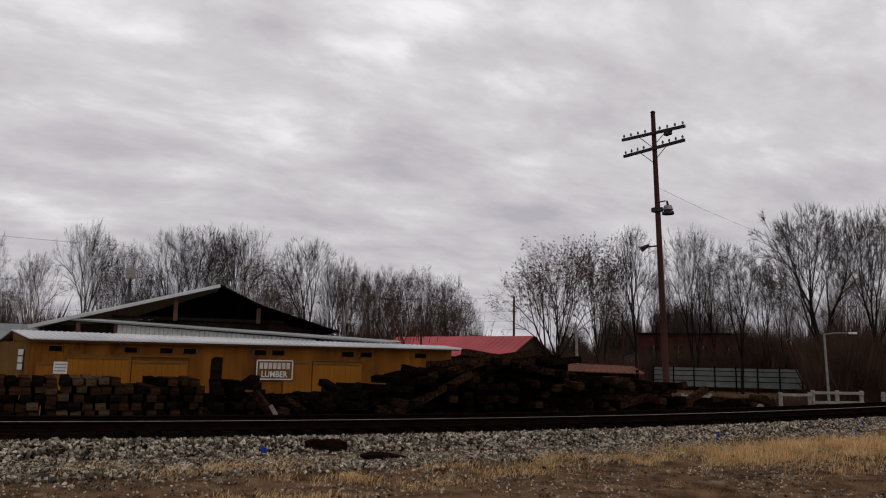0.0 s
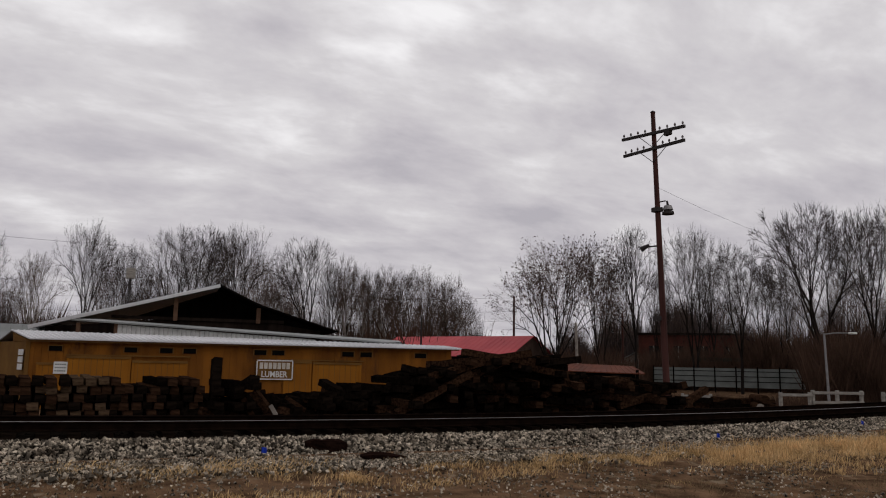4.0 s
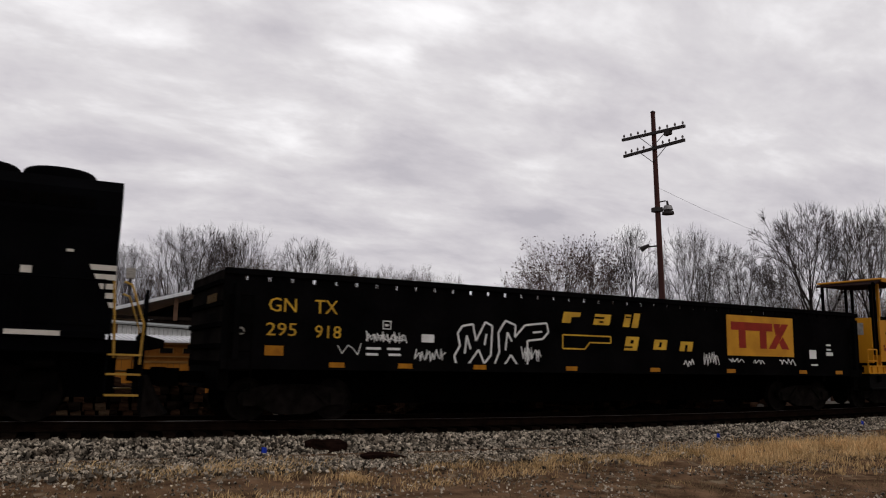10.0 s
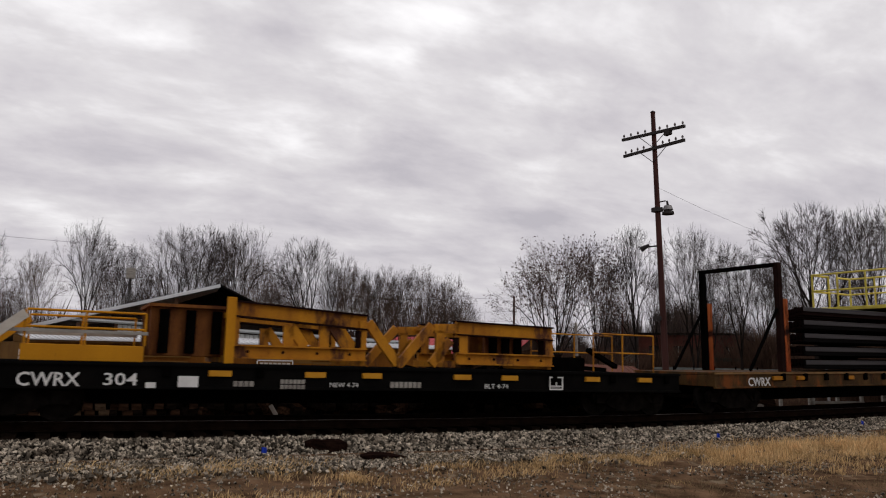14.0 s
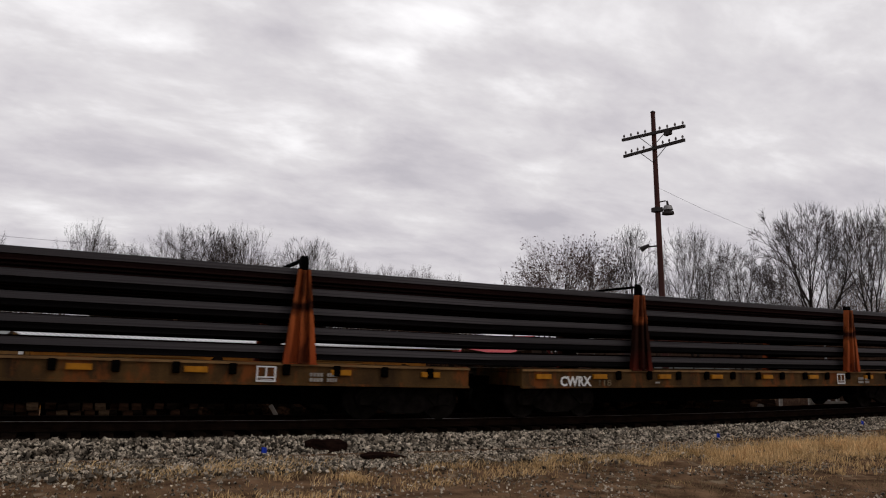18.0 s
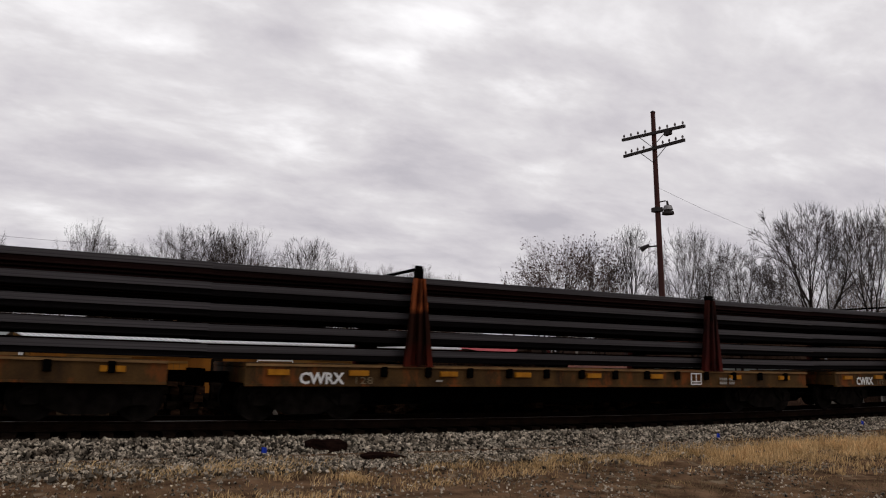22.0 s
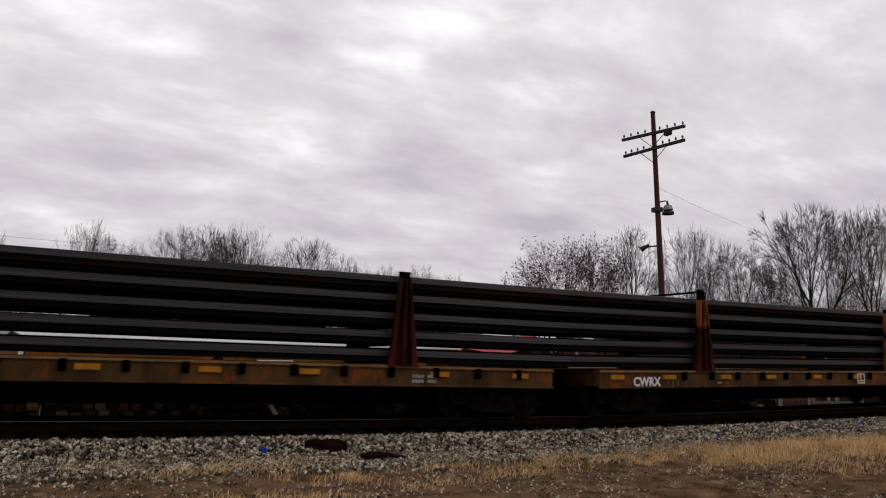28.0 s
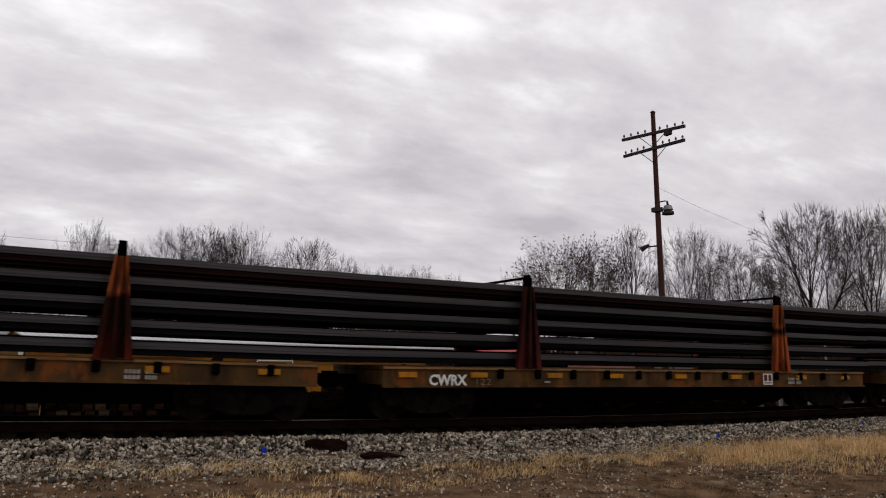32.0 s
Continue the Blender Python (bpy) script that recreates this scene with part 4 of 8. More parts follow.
def build_logs():
    rnd = random.Random(8)
    spots = [(23.2 + 0.14 * row + 0.3 * k, 19.0 - 0.06 * row - 0.14 * k, -0.93 + 0.265 * row) for row in range(5) for k in range(5 - row)]
    for i, (x, y, z) in enumerate(spots):
        s = Shape()
        r = rnd.uniform(0.125, 0.15)
        s.rod((0, -1.2, 0), (0, 1.2, 0), r, r * 0.95, 12)
        log = thing("cut_log", "cut round log with a pale sawn end" if i in (9, 10, 12) else "dark cut round log", "log", "cut logs beside the track", at=pose(x, y + 0.9, z, rnd.uniform(-2, 2), 0, -38 + rnd.uniform(-6, 6)))
        part("bark", s, M_TIE_BROWN, log)
        s = Shape()
        s.rod((0, -1.206, 0), (0, -1.2, 0), r * 0.9, r * 0.9, 12)
        part("sawn_end", s, M_PALEBARK if i in (9, 10, 12) else M_TIE_BROWN, log)
    for k in range(3):
        for j, z in enumerate((-0.98, -0.78, -0.58, -0.38, -0.18, 0.02)):
            loose_tie(20.9 + k * 1.3 + 0.1 * (j % 2), 21.4 - k * 0.6 + rnd.uniform(-0.1, 0.1), z, rnd.gauss(0, 1.5), 0, 66 + rnd.uniform(-6, 6), 3 if (k + j) % 3 else 0, "brown old sleeper in a low stack by the fence")


build_logs()


def plain_pole(name, x, y, z1, r, label, mat, lean=0.0):
    s = Shape()
    s.rod((0, 0, -1.1), (lean, 0, z1), r, r * 0.75, 8)
    ob = thing(name, label, "utility pole", at=pose(x, y, 0))
    part("shaft", s, mat, ob)
    return ob


def white_fence(x0, y0, x1, y1, posts, top, base, rails, label):
    f = thing("white_fence", label, "fence", at=frame_at((x0, y0), (x1, y1)))
    n = math.hypot(x1 - x0, y1 - y0)
    for k in range(posts):
        x = 0.06 + (n - 0.12) * k / (posts - 1)
        s = Shape()
        s.box(x - 0.055, x + 0.055, -0.07, 0.05, -1.1, top + 0.06, 0.01)
        part("post", s, M_DULLWHITE, f)
    for z in rails:
        s = Shape()
        s.box(0, n, -0.11, -0.07, z - 0.06, z + 0.05, 0.006)
        part("rail", s, M_DULLWHITE, f)
    return f


white_fence(26.7, 21.1, 28.0, 20.62, 2, 0.24, -0.5, (0.2,), "weathered white board fence rail")
white_fence(28.0, 20.6, 30.1, 19.8, 3, 0.34, -0.5, (0.3, -0.08), "weathered white two-rail board fence")
white_fence(28.7, 20.3, 34.4, 18.3, 5, -0.24, -0.5, (-0.3,), "low weathered white board along the fence foot")
white_fence(30.9, 19.5, 32.6, 18.9, 2, 0.3, -0.5, (0.26, -0.1), "weathered white two-rail board fence")
white_fence(22.75, 22.5, 23.65, 21.75, 2, 0.14, -0.6, (0.1,), "short weathered white fence rail")
gable_house("brown_house", "far small house with a brown roof", (-4.6, 55.0, 3.1), 0, 6, 7.5, 1.6, -1.1, M_BROWNWALL, M_TIN_OLD, 0.3)
box_post = plain_pole("box_post", 7.8, 77.6, 8.7, 0.09, "thin post with a small white box on top", M_ARM)
s = Shape()
s.box(-0.4, 0.4, -0.3, 0.3, 8.5, 9.5, 0.03)
part("box", s, M_DULLWHITE, box_post)


def pole_wire(name, a, b, sag, r, label, n=14):
    s = Shape()
    a, b = Vector(a), Vector(b)
    pts = [a.lerp(b, k / n) - Vector((0, 0, sag * 4 * (k / n) * (1 - k / n))) for k in range(n + 1)]
    side = (b - a).cross(Vector((0, 0, 1))).normalized()
    s.loft([[p + side * r, p + Vector((0, 0, r)), p - side * r, p - Vector((0, 0, r))] for p in pts])
    return solo(name, s, M_WIRE, label, "wire")


def build_pole():
    """The tall old line pole by the track: it leans a little."""
    foot, head = Vector((19.62, 20.0, -1.1)), Vector((19.39, 20.2, 10.45))
    pole = thing("line_pole", "tall reddish-brown wooden line pole with two crossarms", "utility pole")
    d = head - foot
    def at(z):
        return foot + d * ((z + 1.1) / 11.55)
    s = Shape()
    s.rod(foot, head, 0.125, 0.08, 12)
    part("shaft", s, M_POLE, pole)
    s = Shape()
    s.rod(head, head + Vector((0, 0, 0.06)), 0.1, 0.04, 10)
    part("pole_cap", s, M_ARM, pole)
    for z, n, rise, size in ((9.62, 9, 0.06, 0.94), (9.05, 10, -0.02, 0.91)):
        c = at(z) + Vector((-0.12, -0.05, 0))
        u = Vector((-0.22, 1.46, rise)) * size
        s = Shape()
        s.bar(c - u, c + u, 0.09, 0.1)
        arm = part("crossarm", s, M_ARM, pole)
        for k in range(n):
            f = -0.94 + 1.88 * k / (n - 1)
            if abs(f) < 0.12:
                continue
            p = c + u * f + Vector((0, 0, 0.06))
            s = Shape()
            s.rod(p, p + Vector((0, 0, 0.04)), 0.015, n=5)
            s.rod(p + Vector((0, 0, 0.04)), p + Vector((0, 0, 0.09)), 0.035, 0.04, 8)
            s.rod(p + Vector((0, 0, 0.09)), p + Vector((0, 0, 0.14)), 0.04, 0.015, 8)
            part("insulator", s, M_INSUL, arm)
        for sgn in (-1, 1):
            s = Shape()
            s.bar(c + u * (0.42 * sgn) + Vector((0, 0, -0.05)), at(z - 0.5) + Vector((-0.1, 0, 0)), 0.016, 0.022)
            part("arm_brace", s, M_ARM, arm)
    c = at(9.62) + Vector((0.0, -0.7, -0.12))
    s = Shape()
    s.box(c.x - 0.08, c.x + 0.08, c.y - 0.14, c.y + 0.14, c.z - 0.1, c.z + 0.12, 0.02)
    part("arm_box", s, M_ARM, pole)
    c = at(6.78)
    s = Shape()
    s.rod(c + Vector((0.24, -0.26, -0.06)), c + Vector((0.24, -0.26, 0.16)), 0.13, 0.1, 12)
    s.rod(c + Vector((0.24, -0.26, 0.16)), c + Vector((0.22, -0.24, 0.34)), 0.05, 0.03, 8)
    s.rod(c + Vector((0.24, -0.26, -0.06)), c + Vector((0.24, -0.26, -0.16)), 0.2, 0.22, 14)
    lamp = part("pole_lamp", s, M_ARM, pole, "dark lamp with a pale cap on the pole")
    s = Shape()
    s.rod(c + Vector((0.24, -0.26, 0.0)), c + Vector((0.24, -0.26, 0.16)), 0.19, 0.13, 12)
    part("lamp_cap", s, M_LAMPGREY, lamp)
    s = Shape()
    s.bar(c, c + Vector((0.24, -0.26, 0.05)), 0.05, 0.05)
    s.bar(c + Vector((0, 0, 0.3)), c + Vector((0.2, -0.2, 0.34)), 0.04, 0.04)
    s.box(c.x - 0.16, c.x + 0.1, c.y - 0.16, c.y + 0.16, c.z - 0.06, c.z + 0.1)
    part("bracket", s, M_ARM, lamp)
    c = at(5.5)
    s = Shape()
    s.bar(c, c + Vector((-0.35, 0.28, -0.05)), 0.05, 0.05)
    s.rod(c + Vector((-0.28, 0.22, 0.02)), c + Vector((-0.5, 0.42, -0.14)), 0.06, 0.1, 8)
    part("side_bracket", s, M_ARM, pole)
    c = at(2.9)
    s = Shape()
    s.box(c.x - 0.3, c.x - 0.12, c.y - 0.05, c.y + 0.2, c.z - 0.08, c.z + 0.08, 0.01)
    part("small_box", s, M_ARM, pole)
    pole_wire("service_wire", at(7.65), (44.0, 28.0, 7.75), 0.5, 0.005, "thin service wire from the pole")


build_pole()


plain_pole("distant_pole", 44.1, 66.7, 8.2, 0.14, "thin distant wooden utility pole", M_POLE)
plain_pole("distant_pole", 60.6, 68.8, 7.3, 0.14, "distant dark utility pole among trees", M_POLE)
plain_pole("pale_pole", 37.1, 47.2, 4.4, 0.13, "short pale bare pole behind the timber", M_PALEBARK, -0.2)
plain_pole("distant_pole", 33.0, 66.0, 5.5, 0.12, "grey distant pole beside the shed roof", M_ARM)
plain_pole("distant_pole", 36.7, 66.0, 3.6, 0.14, "short distant post beside the red roof", M_ARM)
for wy, wz, wz2 in ((0, 8.0, 7.6), (0.6, 6.6, 6.3), (0.3, 5.6, 5.4)):
    pole_wire("overhead_wire", (44.1, 66.7 + wy, wz), (-30, 92 + wy, wz2), 1.0, 0.009, "slack overhead wire between distant poles")
pole_wire("overhead_wire", (-60, 60, 12.2), (6.0, 60, 9.2), 0.8, 0.009, "slack overhead wire over the far yard")
pole_wire("overhead_wire", (-60, 60, 8.3), (7.0, 62, 6.6), 0.8, 0.009, "slack overhead wire over the far yard")


def build_street_lamp():
    lamp = thing("street_lamp", "slender grey street lamp with a side arm", "street lamp", at=pose(36.75, 26.0, 0))
    s = Shape()
    s.rod((0, 0, -1.1), (-0.06, 0.06, 3.1), 0.075, 0.05, 8)
    part("post", s, M_LAMPGREY, lamp)
    s = Shape()
    s.pipe([(-0.06, 0.06, 3.05), (0.2, -0.3, 3.12), (0.62, -0.9, 3.12)], 0.03)
    part("arm", s, M_LAMPGREY, lamp)
    s = Shape()
    s.box(0.5, 0.85, -1.2, -0.9, 3.06, 3.16, 0.03)
    part("lamp_head", s, M_CLEANWHITE, lamp)


build_street_lamp()


# ---- bare trees ----
def grow(seed, stems, fork, wide, lean, shoots, leaves=False, droop=0.0, side=0.68):
    """A bare tree ten units high: trunks fork again and again into straight rising limbs, down to fine twigs.
    stems: trunks from the root; fork: height of the first fork and wide: half the crown's breadth, as shares of the height;
    lean: how far the stems part; shoots: twigs at each last branch; droop: how much the outer limbs level out; side: how often a limb bears a side branch."""
    rng = random.Random(seed)
    wood, twig, leaf = Shape(), Shape(), Shape()
    ends = []
    lengths = (0, 2.5, 1.75, 1.35, 1.05, 0.8, 0.6)

    def tube(s, pts, r0, r1, n):
        rings, m = [], len(pts) - 1
        for i, p in enumerate(pts):
            d = (pts[min(i + 1, m)] - pts[max(i - 1, 0)]).normalized()
            u = d.cross(Vector((0.83, 0.55, 0.08))).normalized()
            w = d.cross(u)
            r = r0 + (r1 - r0) * i / m
            rings.append([p + r * (math.cos(6.2832 * k / n) * u + math.sin(6.2832 * k / n) * w) for k in range(n)])
        s.loft(rings, n > 3, False)

    def turned(d, angle, around):
        u = d.orthogonal().normalized()
        w = d.cross(u)
        return (d * math.cos(angle) + (u * math.cos(around) + w * math.sin(around)) * math.sin(angle)).normalized()

    def branch(p, d, length, r, level):
        segs = (6, 4, 3, 3, 2, 2, 1)[level]
        wob = (0.03, 0.05, 0.06, 0.07, 0.08, 0.1, 0.1)[level]
        rise = (0.0, 0.05, 0.035, 0.02, 0.0, -droop, -droop)[level]
        pts = [p]
        for i in range(segs):
            d = (d + Vector((rng.gauss(0, wob), rng.gauss(0, wob), rng.gauss(rise, wob * 0.5)))).normalized()
            p = p + d * (length / segs)
            pts.append(p)
        tip = r * 0.8
        tube(wood if level < 4 else twig, pts, r, tip, (8, 6, 5, 4, 3, 3, 3)[level])
        if level == 6:
            for _ in range(shoots):
                f = rng.uniform(0.2, 1.0)
                q = pts[0].lerp(pts[-1], f)
                sd = turned(d, rng.uniform(0.15, 1.0), rng.uniform(0, 6.28))
                e = q + sd * rng.uniform(0.25, 0.6)
                u = sd.orthogonal().normalized() * 0.0085
                w = sd.cross(u)
                for x, y in ((u, w), (w, -u - w), (-u - w, u)):
                    twig.face([q + x, q + y, e])
                ends.append(e)
            return
        k = (3 if stems == 1 else 2) if level == 0 else 3 if rng.random() < 0.25 else 2
        turn = rng.uniform(0, 6.28)
        for j in range(k):
            spread = rng.uniform(0.24, 0.5) if level else rng.uniform(0.22, 0.4)
            branch(p, turned(d, spread, turn + 6.2832 * j / k + rng.uniform(-0.4, 0.4)), lengths[level + 1] * rng.uniform(0.8, 1.15), tip * rng.uniform(0.62, 0.8), level + 1)
        for j in range(1 if rng.random() < (0.9 if level < 2 else side) else 0):
            f = rng.uniform(0.35, 0.85) if level else rng.uniform(0.7, 0.95)
            i = min(int(f * segs), segs - 1)
            q = pts[i].lerp(pts[i + 1], f * segs - i)
            branch(q, turned(d, rng.uniform(0.45, 0.8), rng.uniform(0, 6.28)), lengths[level + 1] * rng.uniform(0.6, 0.95), r * rng.uniform(0.4, 0.55), level + 1)

    for k in range(stems):
        a = 6.2832 * k / stems + rng.uniform(-0.5, 0.5)
        o = rng.uniform(0.0, 0.05) if stems == 1 else lean * rng.uniform(0.7, 1.2)
        branch(Vector((0, 0, -0.1)), Vector((o * math.cos(a), o * math.sin(a), 1)).normalized(), fork * 10 * rng.uniform(0.9, 1.1), 0.2 if stems == 1 else 0.15, 0)
    high = sorted(v[2] for v in twig.v)
    broad = sorted(math.hypot(v[0], v[1]) for v in twig.v)
    kz, kx = 10 / high[int(len(high) * 0.998)], wide * 10 / broad[int(len(broad) * 0.97)]
    for s in (wood, twig):
        s.v = [(x * kx, y * kx, z * kz) for x, y, z in s.v]
    if leaves:
        for e in ends:
            if rng.random() > 0.27:
                continue
            for _ in range(2):
                c = Vector((e.x * kx, e.y * kx, e.z * kz)) + Vector([rng.gauss(0, 0.05) for _ in range(3)])
                q = Vector([rng.gauss(0, 1) for _ in range(3)]).normalized()
                o = q.orthogonal().normalized() * 0.05
                leaf.face([c - q * 0.1, c + o, c + q * 0.1, c - o])
    return wood.mesh("trunk"), twig.mesh("crown"), leaf.mesh("dead_leaf") if leaves else None


def make_tree(label, bark, twigs, *form, **more):
    wood, crown, leaf = grow(*form, **more)
    tree = thing("bare_tree", label, "tree", "bare trees behind the yard")
    part("trunk", wood, bark, tree)
    part("crown", crown, twigs, tree)
    if leaf:
        lf = part("dead_leaves", leaf, M_DEADLEAF, tree, "few clinging dead leaves")
        tagged(lf, kind="stuff")
    return tree


TREES = [
    make_tree("tall bare grey-brown tree with fine twigs", M_BARK, M_TWIG, 1, 1, 0.3, 0.24, 0.1, 4),
    make_tree("bare tree with forked dark stems", M_BARK, M_TWIG, 2, 2, 0.26, 0.25, 0.12, 3),
    make_tree("bare brown tree with a dense twiggy crown", M_BARK, M_TWIGBROWN, 3, 3, 0.14, 0.28, 0.2, 3, side=0.5),
    make_tree("broad bare tree with a rounded crown", M_BARK, M_TWIG, 4, 1, 0.24, 0.32, 0.1, 5, droop=0.05),
    make_tree("bare tree with a few clinging dead leaves", M_BARK, M_TWIGBROWN, 5, 3, 0.26, 0.43, 0.24, 2, leaves=True, droop=0.12),
    make_tree("slender bare tree with pale bark", M_PALEBARK, M_TWIGBROWN, 6, 1, 0.38, 0.17, 0.06, 3),
    make_tree("open-crowned bare tree with dark forked limbs", M_BARK, M_TWIG, 7, 1, 0.32, 0.27, 0.1, 3),
    make_tree("bare tree with wide spreading limbs", M_BARK, M_TWIG, 8, 1, 0.22, 0.4, 0.1, 6, droop=0.03),
]


def bearing(px_deg, dist):
    a = radians(px_deg)
    return dist * math.sin(a), dist * math.cos(a)


# bearing in degrees, distance, height of the crown's top, kind, turn, breadth against the kind's own
WOOD = [
    (-0.2, 62, 8.6, 5, 80, 1.2), (-1.8, 64, 6.8, 2, 30, 0.9), (2.9, 84, 14.8, 0, 20, 0.95), (4.4, 94, 12.0, 2, 70, 0.8), (5.7, 88, 13.6, 1, 140, 0.85), (7.2, 95, 12.0, 2, 40, 0.8), (8.6, 86, 14.8, 6, 0, 1.0), (10.2, 84, 15.3, 3, 60, 0.85), (11.7, 92, 15.6, 2, 120, 0.8),
    (13.2, 86, 15.8, 0, 200, 1.05), (14.6, 96, 14.4, 2, 250, 0.8), (16.4, 96, 12.6, 2, 10, 0.8), (18.1, 86, 14.8, 3, 100, 0.95), (19.6, 94, 13.6, 1, 300, 0.8), (20.8, 96, 14.0, 2, 40, 0.85), (22.4, 98, 13.4, 1, 170, 0.9), (23.9, 98, 13.4, 2, 220, 0.9), (25.4, 100, 13.0, 3, 90, 0.8),
    (26.9, 100, 13.7, 2, 330, 0.95), (28.4, 102, 12.9, 2, 140, 0.9), (29.6, 104, 10.4, 2, 75, 0.9),
    (20.9, 82, 9.6, 5, 20, 1.0), (22.2, 84, 10.0, 5, 200, 1.0), (23.6, 84, 9.0, 5, 120, 1.0), (15.2, 84, 9.2, 2, 30, 1.2), (17.2, 90, 8.6, 2, 130, 1.2), (24.6, 90, 8.6, 2, 230, 1.2), (26.6, 92, 8.8, 2, 300, 1.2), (28.6, 94, 8.4, 2, 20, 1.2), (12.2, 88, 9.0, 2, 90, 1.2), (6.4, 92, 9.0, 2, 200, 1.2), (9.4, 92, 9.4, 2, 10, 1.2),
    (36.3, 70, 12.6, 4, 15, 0.95), (39.8, 72, 12.9, 4, 210, 0.55), (42.3, 72, 14.0, 6, 30, 0.9), (43.9, 80, 10.8, 1, 150, 0.9), (46.4, 75, 14.6, 1, 110, 0.95), (47.6, 84, 12.0, 6, 10, 1.0), (49.4, 72, 12.3, 3, 200, 0.8), (51.0, 82, 11.4, 6, 70, 1.0),
    (52.2, 80, 12.4, 1, 320, 0.8), (54.5, 66, 14.2, 7, 220, 0.82), (57.6, 76, 15.8, 0, 20, 1.1), (60.0, 68, 14.4, 3, 250, 1.0), (56.2, 88, 11.6, 2, 40, 1.2), (62.5, 72, 14.0, 0, 60, 1.0),
    (41.0, 94, 9.4, 2, 150, 1.1), (45.2, 96, 9.2, 2, 60, 1.1), (48.6, 96, 9.6, 2, 250, 1.1), (53.2, 94, 9.8, 2, 10, 1.2), (58.8, 92, 10.0, 2, 100, 1.2), (-4.0, 80, 14.0, 0, 60, 1.0), (37.8, 92, 6.6, 2, 310, 1.2),
]
used_trees = set()
for deg, dist, high, sort, turn, broad in WOOD:
    tx, ty_ = bearing(deg, dist)
    k = (high + 1.1) / 10
    m = pose(tx, ty_, -1.1, 0, 0, turn) @ Matrix.Diagonal((k * broad, k * broad, k, 1))
    if sort in used_trees:
        t = copy_thing(TREES[sort], Matrix())
    else:
        t = TREES[sort]
        used_trees.add(sort)
    t.matrix_world = m


def brush(name, count, deg0, deg1, d0, d1, low, mean, wide, mat, label, seed):
    """Tangled stems, thin and tapering, thrown over a sector of ground."""
    rng = np.random.default_rng(seed)
    count = int(count * 1.5)
    a = np.radians(rng.uniform(deg0, deg1, count))
    dist = rng.uniform(d0, d1, count)
    x, y = dist * np.sin(a), dist * np.cos(a)
    swell = 0.8 + 0.16 * np.sin(a * 31.0 + seed) + 0.12 * np.sin(a * 83.0 + 2 * seed) + 0.1 * np.sin(a * 190.0)
    high = (low + np.minimum(rng.gamma(4.0, mean / 4.0, count), mean * 1.5)) * np.clip(swell, 0.35, 1.3)
    lean = rng.normal(0, 0.06 if d0 > 100 else 0.17, (count, 2)) * high[:, None]
    w = rng.uniform(0.2, 0.55, count) * wide
    turn = rng.uniform(0, 3.14, count)
    v = np.zeros((count, 4, 3))
    dx, dy = np.cos(turn) * w, np.sin(turn) * w
    v[:, 0] = np.stack((x - dx, y - dy, np.full(count, -1.12)), -1)
    v[:, 1] = np.stack((x + dx, y + dy, np.full(count, -1.12)), -1)
    v[:, 2] = np.stack((x + lean[:, 0] * 0.5 + dy, y + lean[:, 1] * 0.5 - dx, -1.1 + high * 0.55), -1)
    v[:, 3] = np.stack((x + lean[:, 0], y + lean[:, 1], -1.1 + high), -1)
    f = np.array([(0, 1, 2), (1, 3, 2), (0, 2, 3), (0, 3, 1)])
    me = bpy.data.meshes.new(name)
    me.from_pydata(v.reshape(-1, 3).tolist(), [], (f[None] + 4 * np.arange(count)[:, None, None]).reshape(-1, 3).tolist())
    solo(name, me, mat, label, "undergrowth", kind="stuff")


brush("far_woods", 6000, 30.5, 37, 118, 170, 1.5, 3.0, 0.04, M_FARWOOD, "far low grey-brown winter woods behind the red roof", 71)
brush("far_woods", 15000, 37, 46, 118, 170, 3.0, 6.5, 0.042, M_FARWOOD, "far grey-brown winter woods behind the brick building", 78)
brush("far_woods", 17000, 44, 68, 110, 160, 3.0, 6.5, 0.042, M_FARWOOD, "far grey-brown winter woods behind the fence", 77)
brush("far_woods", 14000, -8, 31, 108, 150, 2.0, 6.0, 0.05, M_FARWOOD, "far grey-brown winter woods behind the barn", 72)
brush("brush", 12000, 53.6, 68, 50, 72, 0.5, 3.4, 0.02, M_BRUSH, "tangled bare reddish-brown thicket at the foot of trees", 73)
brush("brush", 11000, 43, 56, 78, 92, 0.6, 3.8, 0.022, M_BRUSH, "low tangled brown undergrowth behind the fence", 74)
brush("brush", 5000, 35, 43, 70, 90, 0.4, 2.6, 0.022, M_BRUSH, "tangled brown undergrowth between bare trees", 75)
brush("dead_growth", 11000, 40, 63, 31, 56, 0.1, 0.6, 0.018, M_BRUSH, "low reddish-brown dead growth beyond the line", 79)
brush("brush", 2600, -7, 2.2, 58, 70, 0.5, 3.6, 0.025, M_BRUSH, "tangled undergrowth beside the far house", 80)
brush("brush", 10000, -6, 31, 76, 104, 0.6, 4.6, 0.025, M_BRUSH, "tangled undergrowth behind the barn", 76)


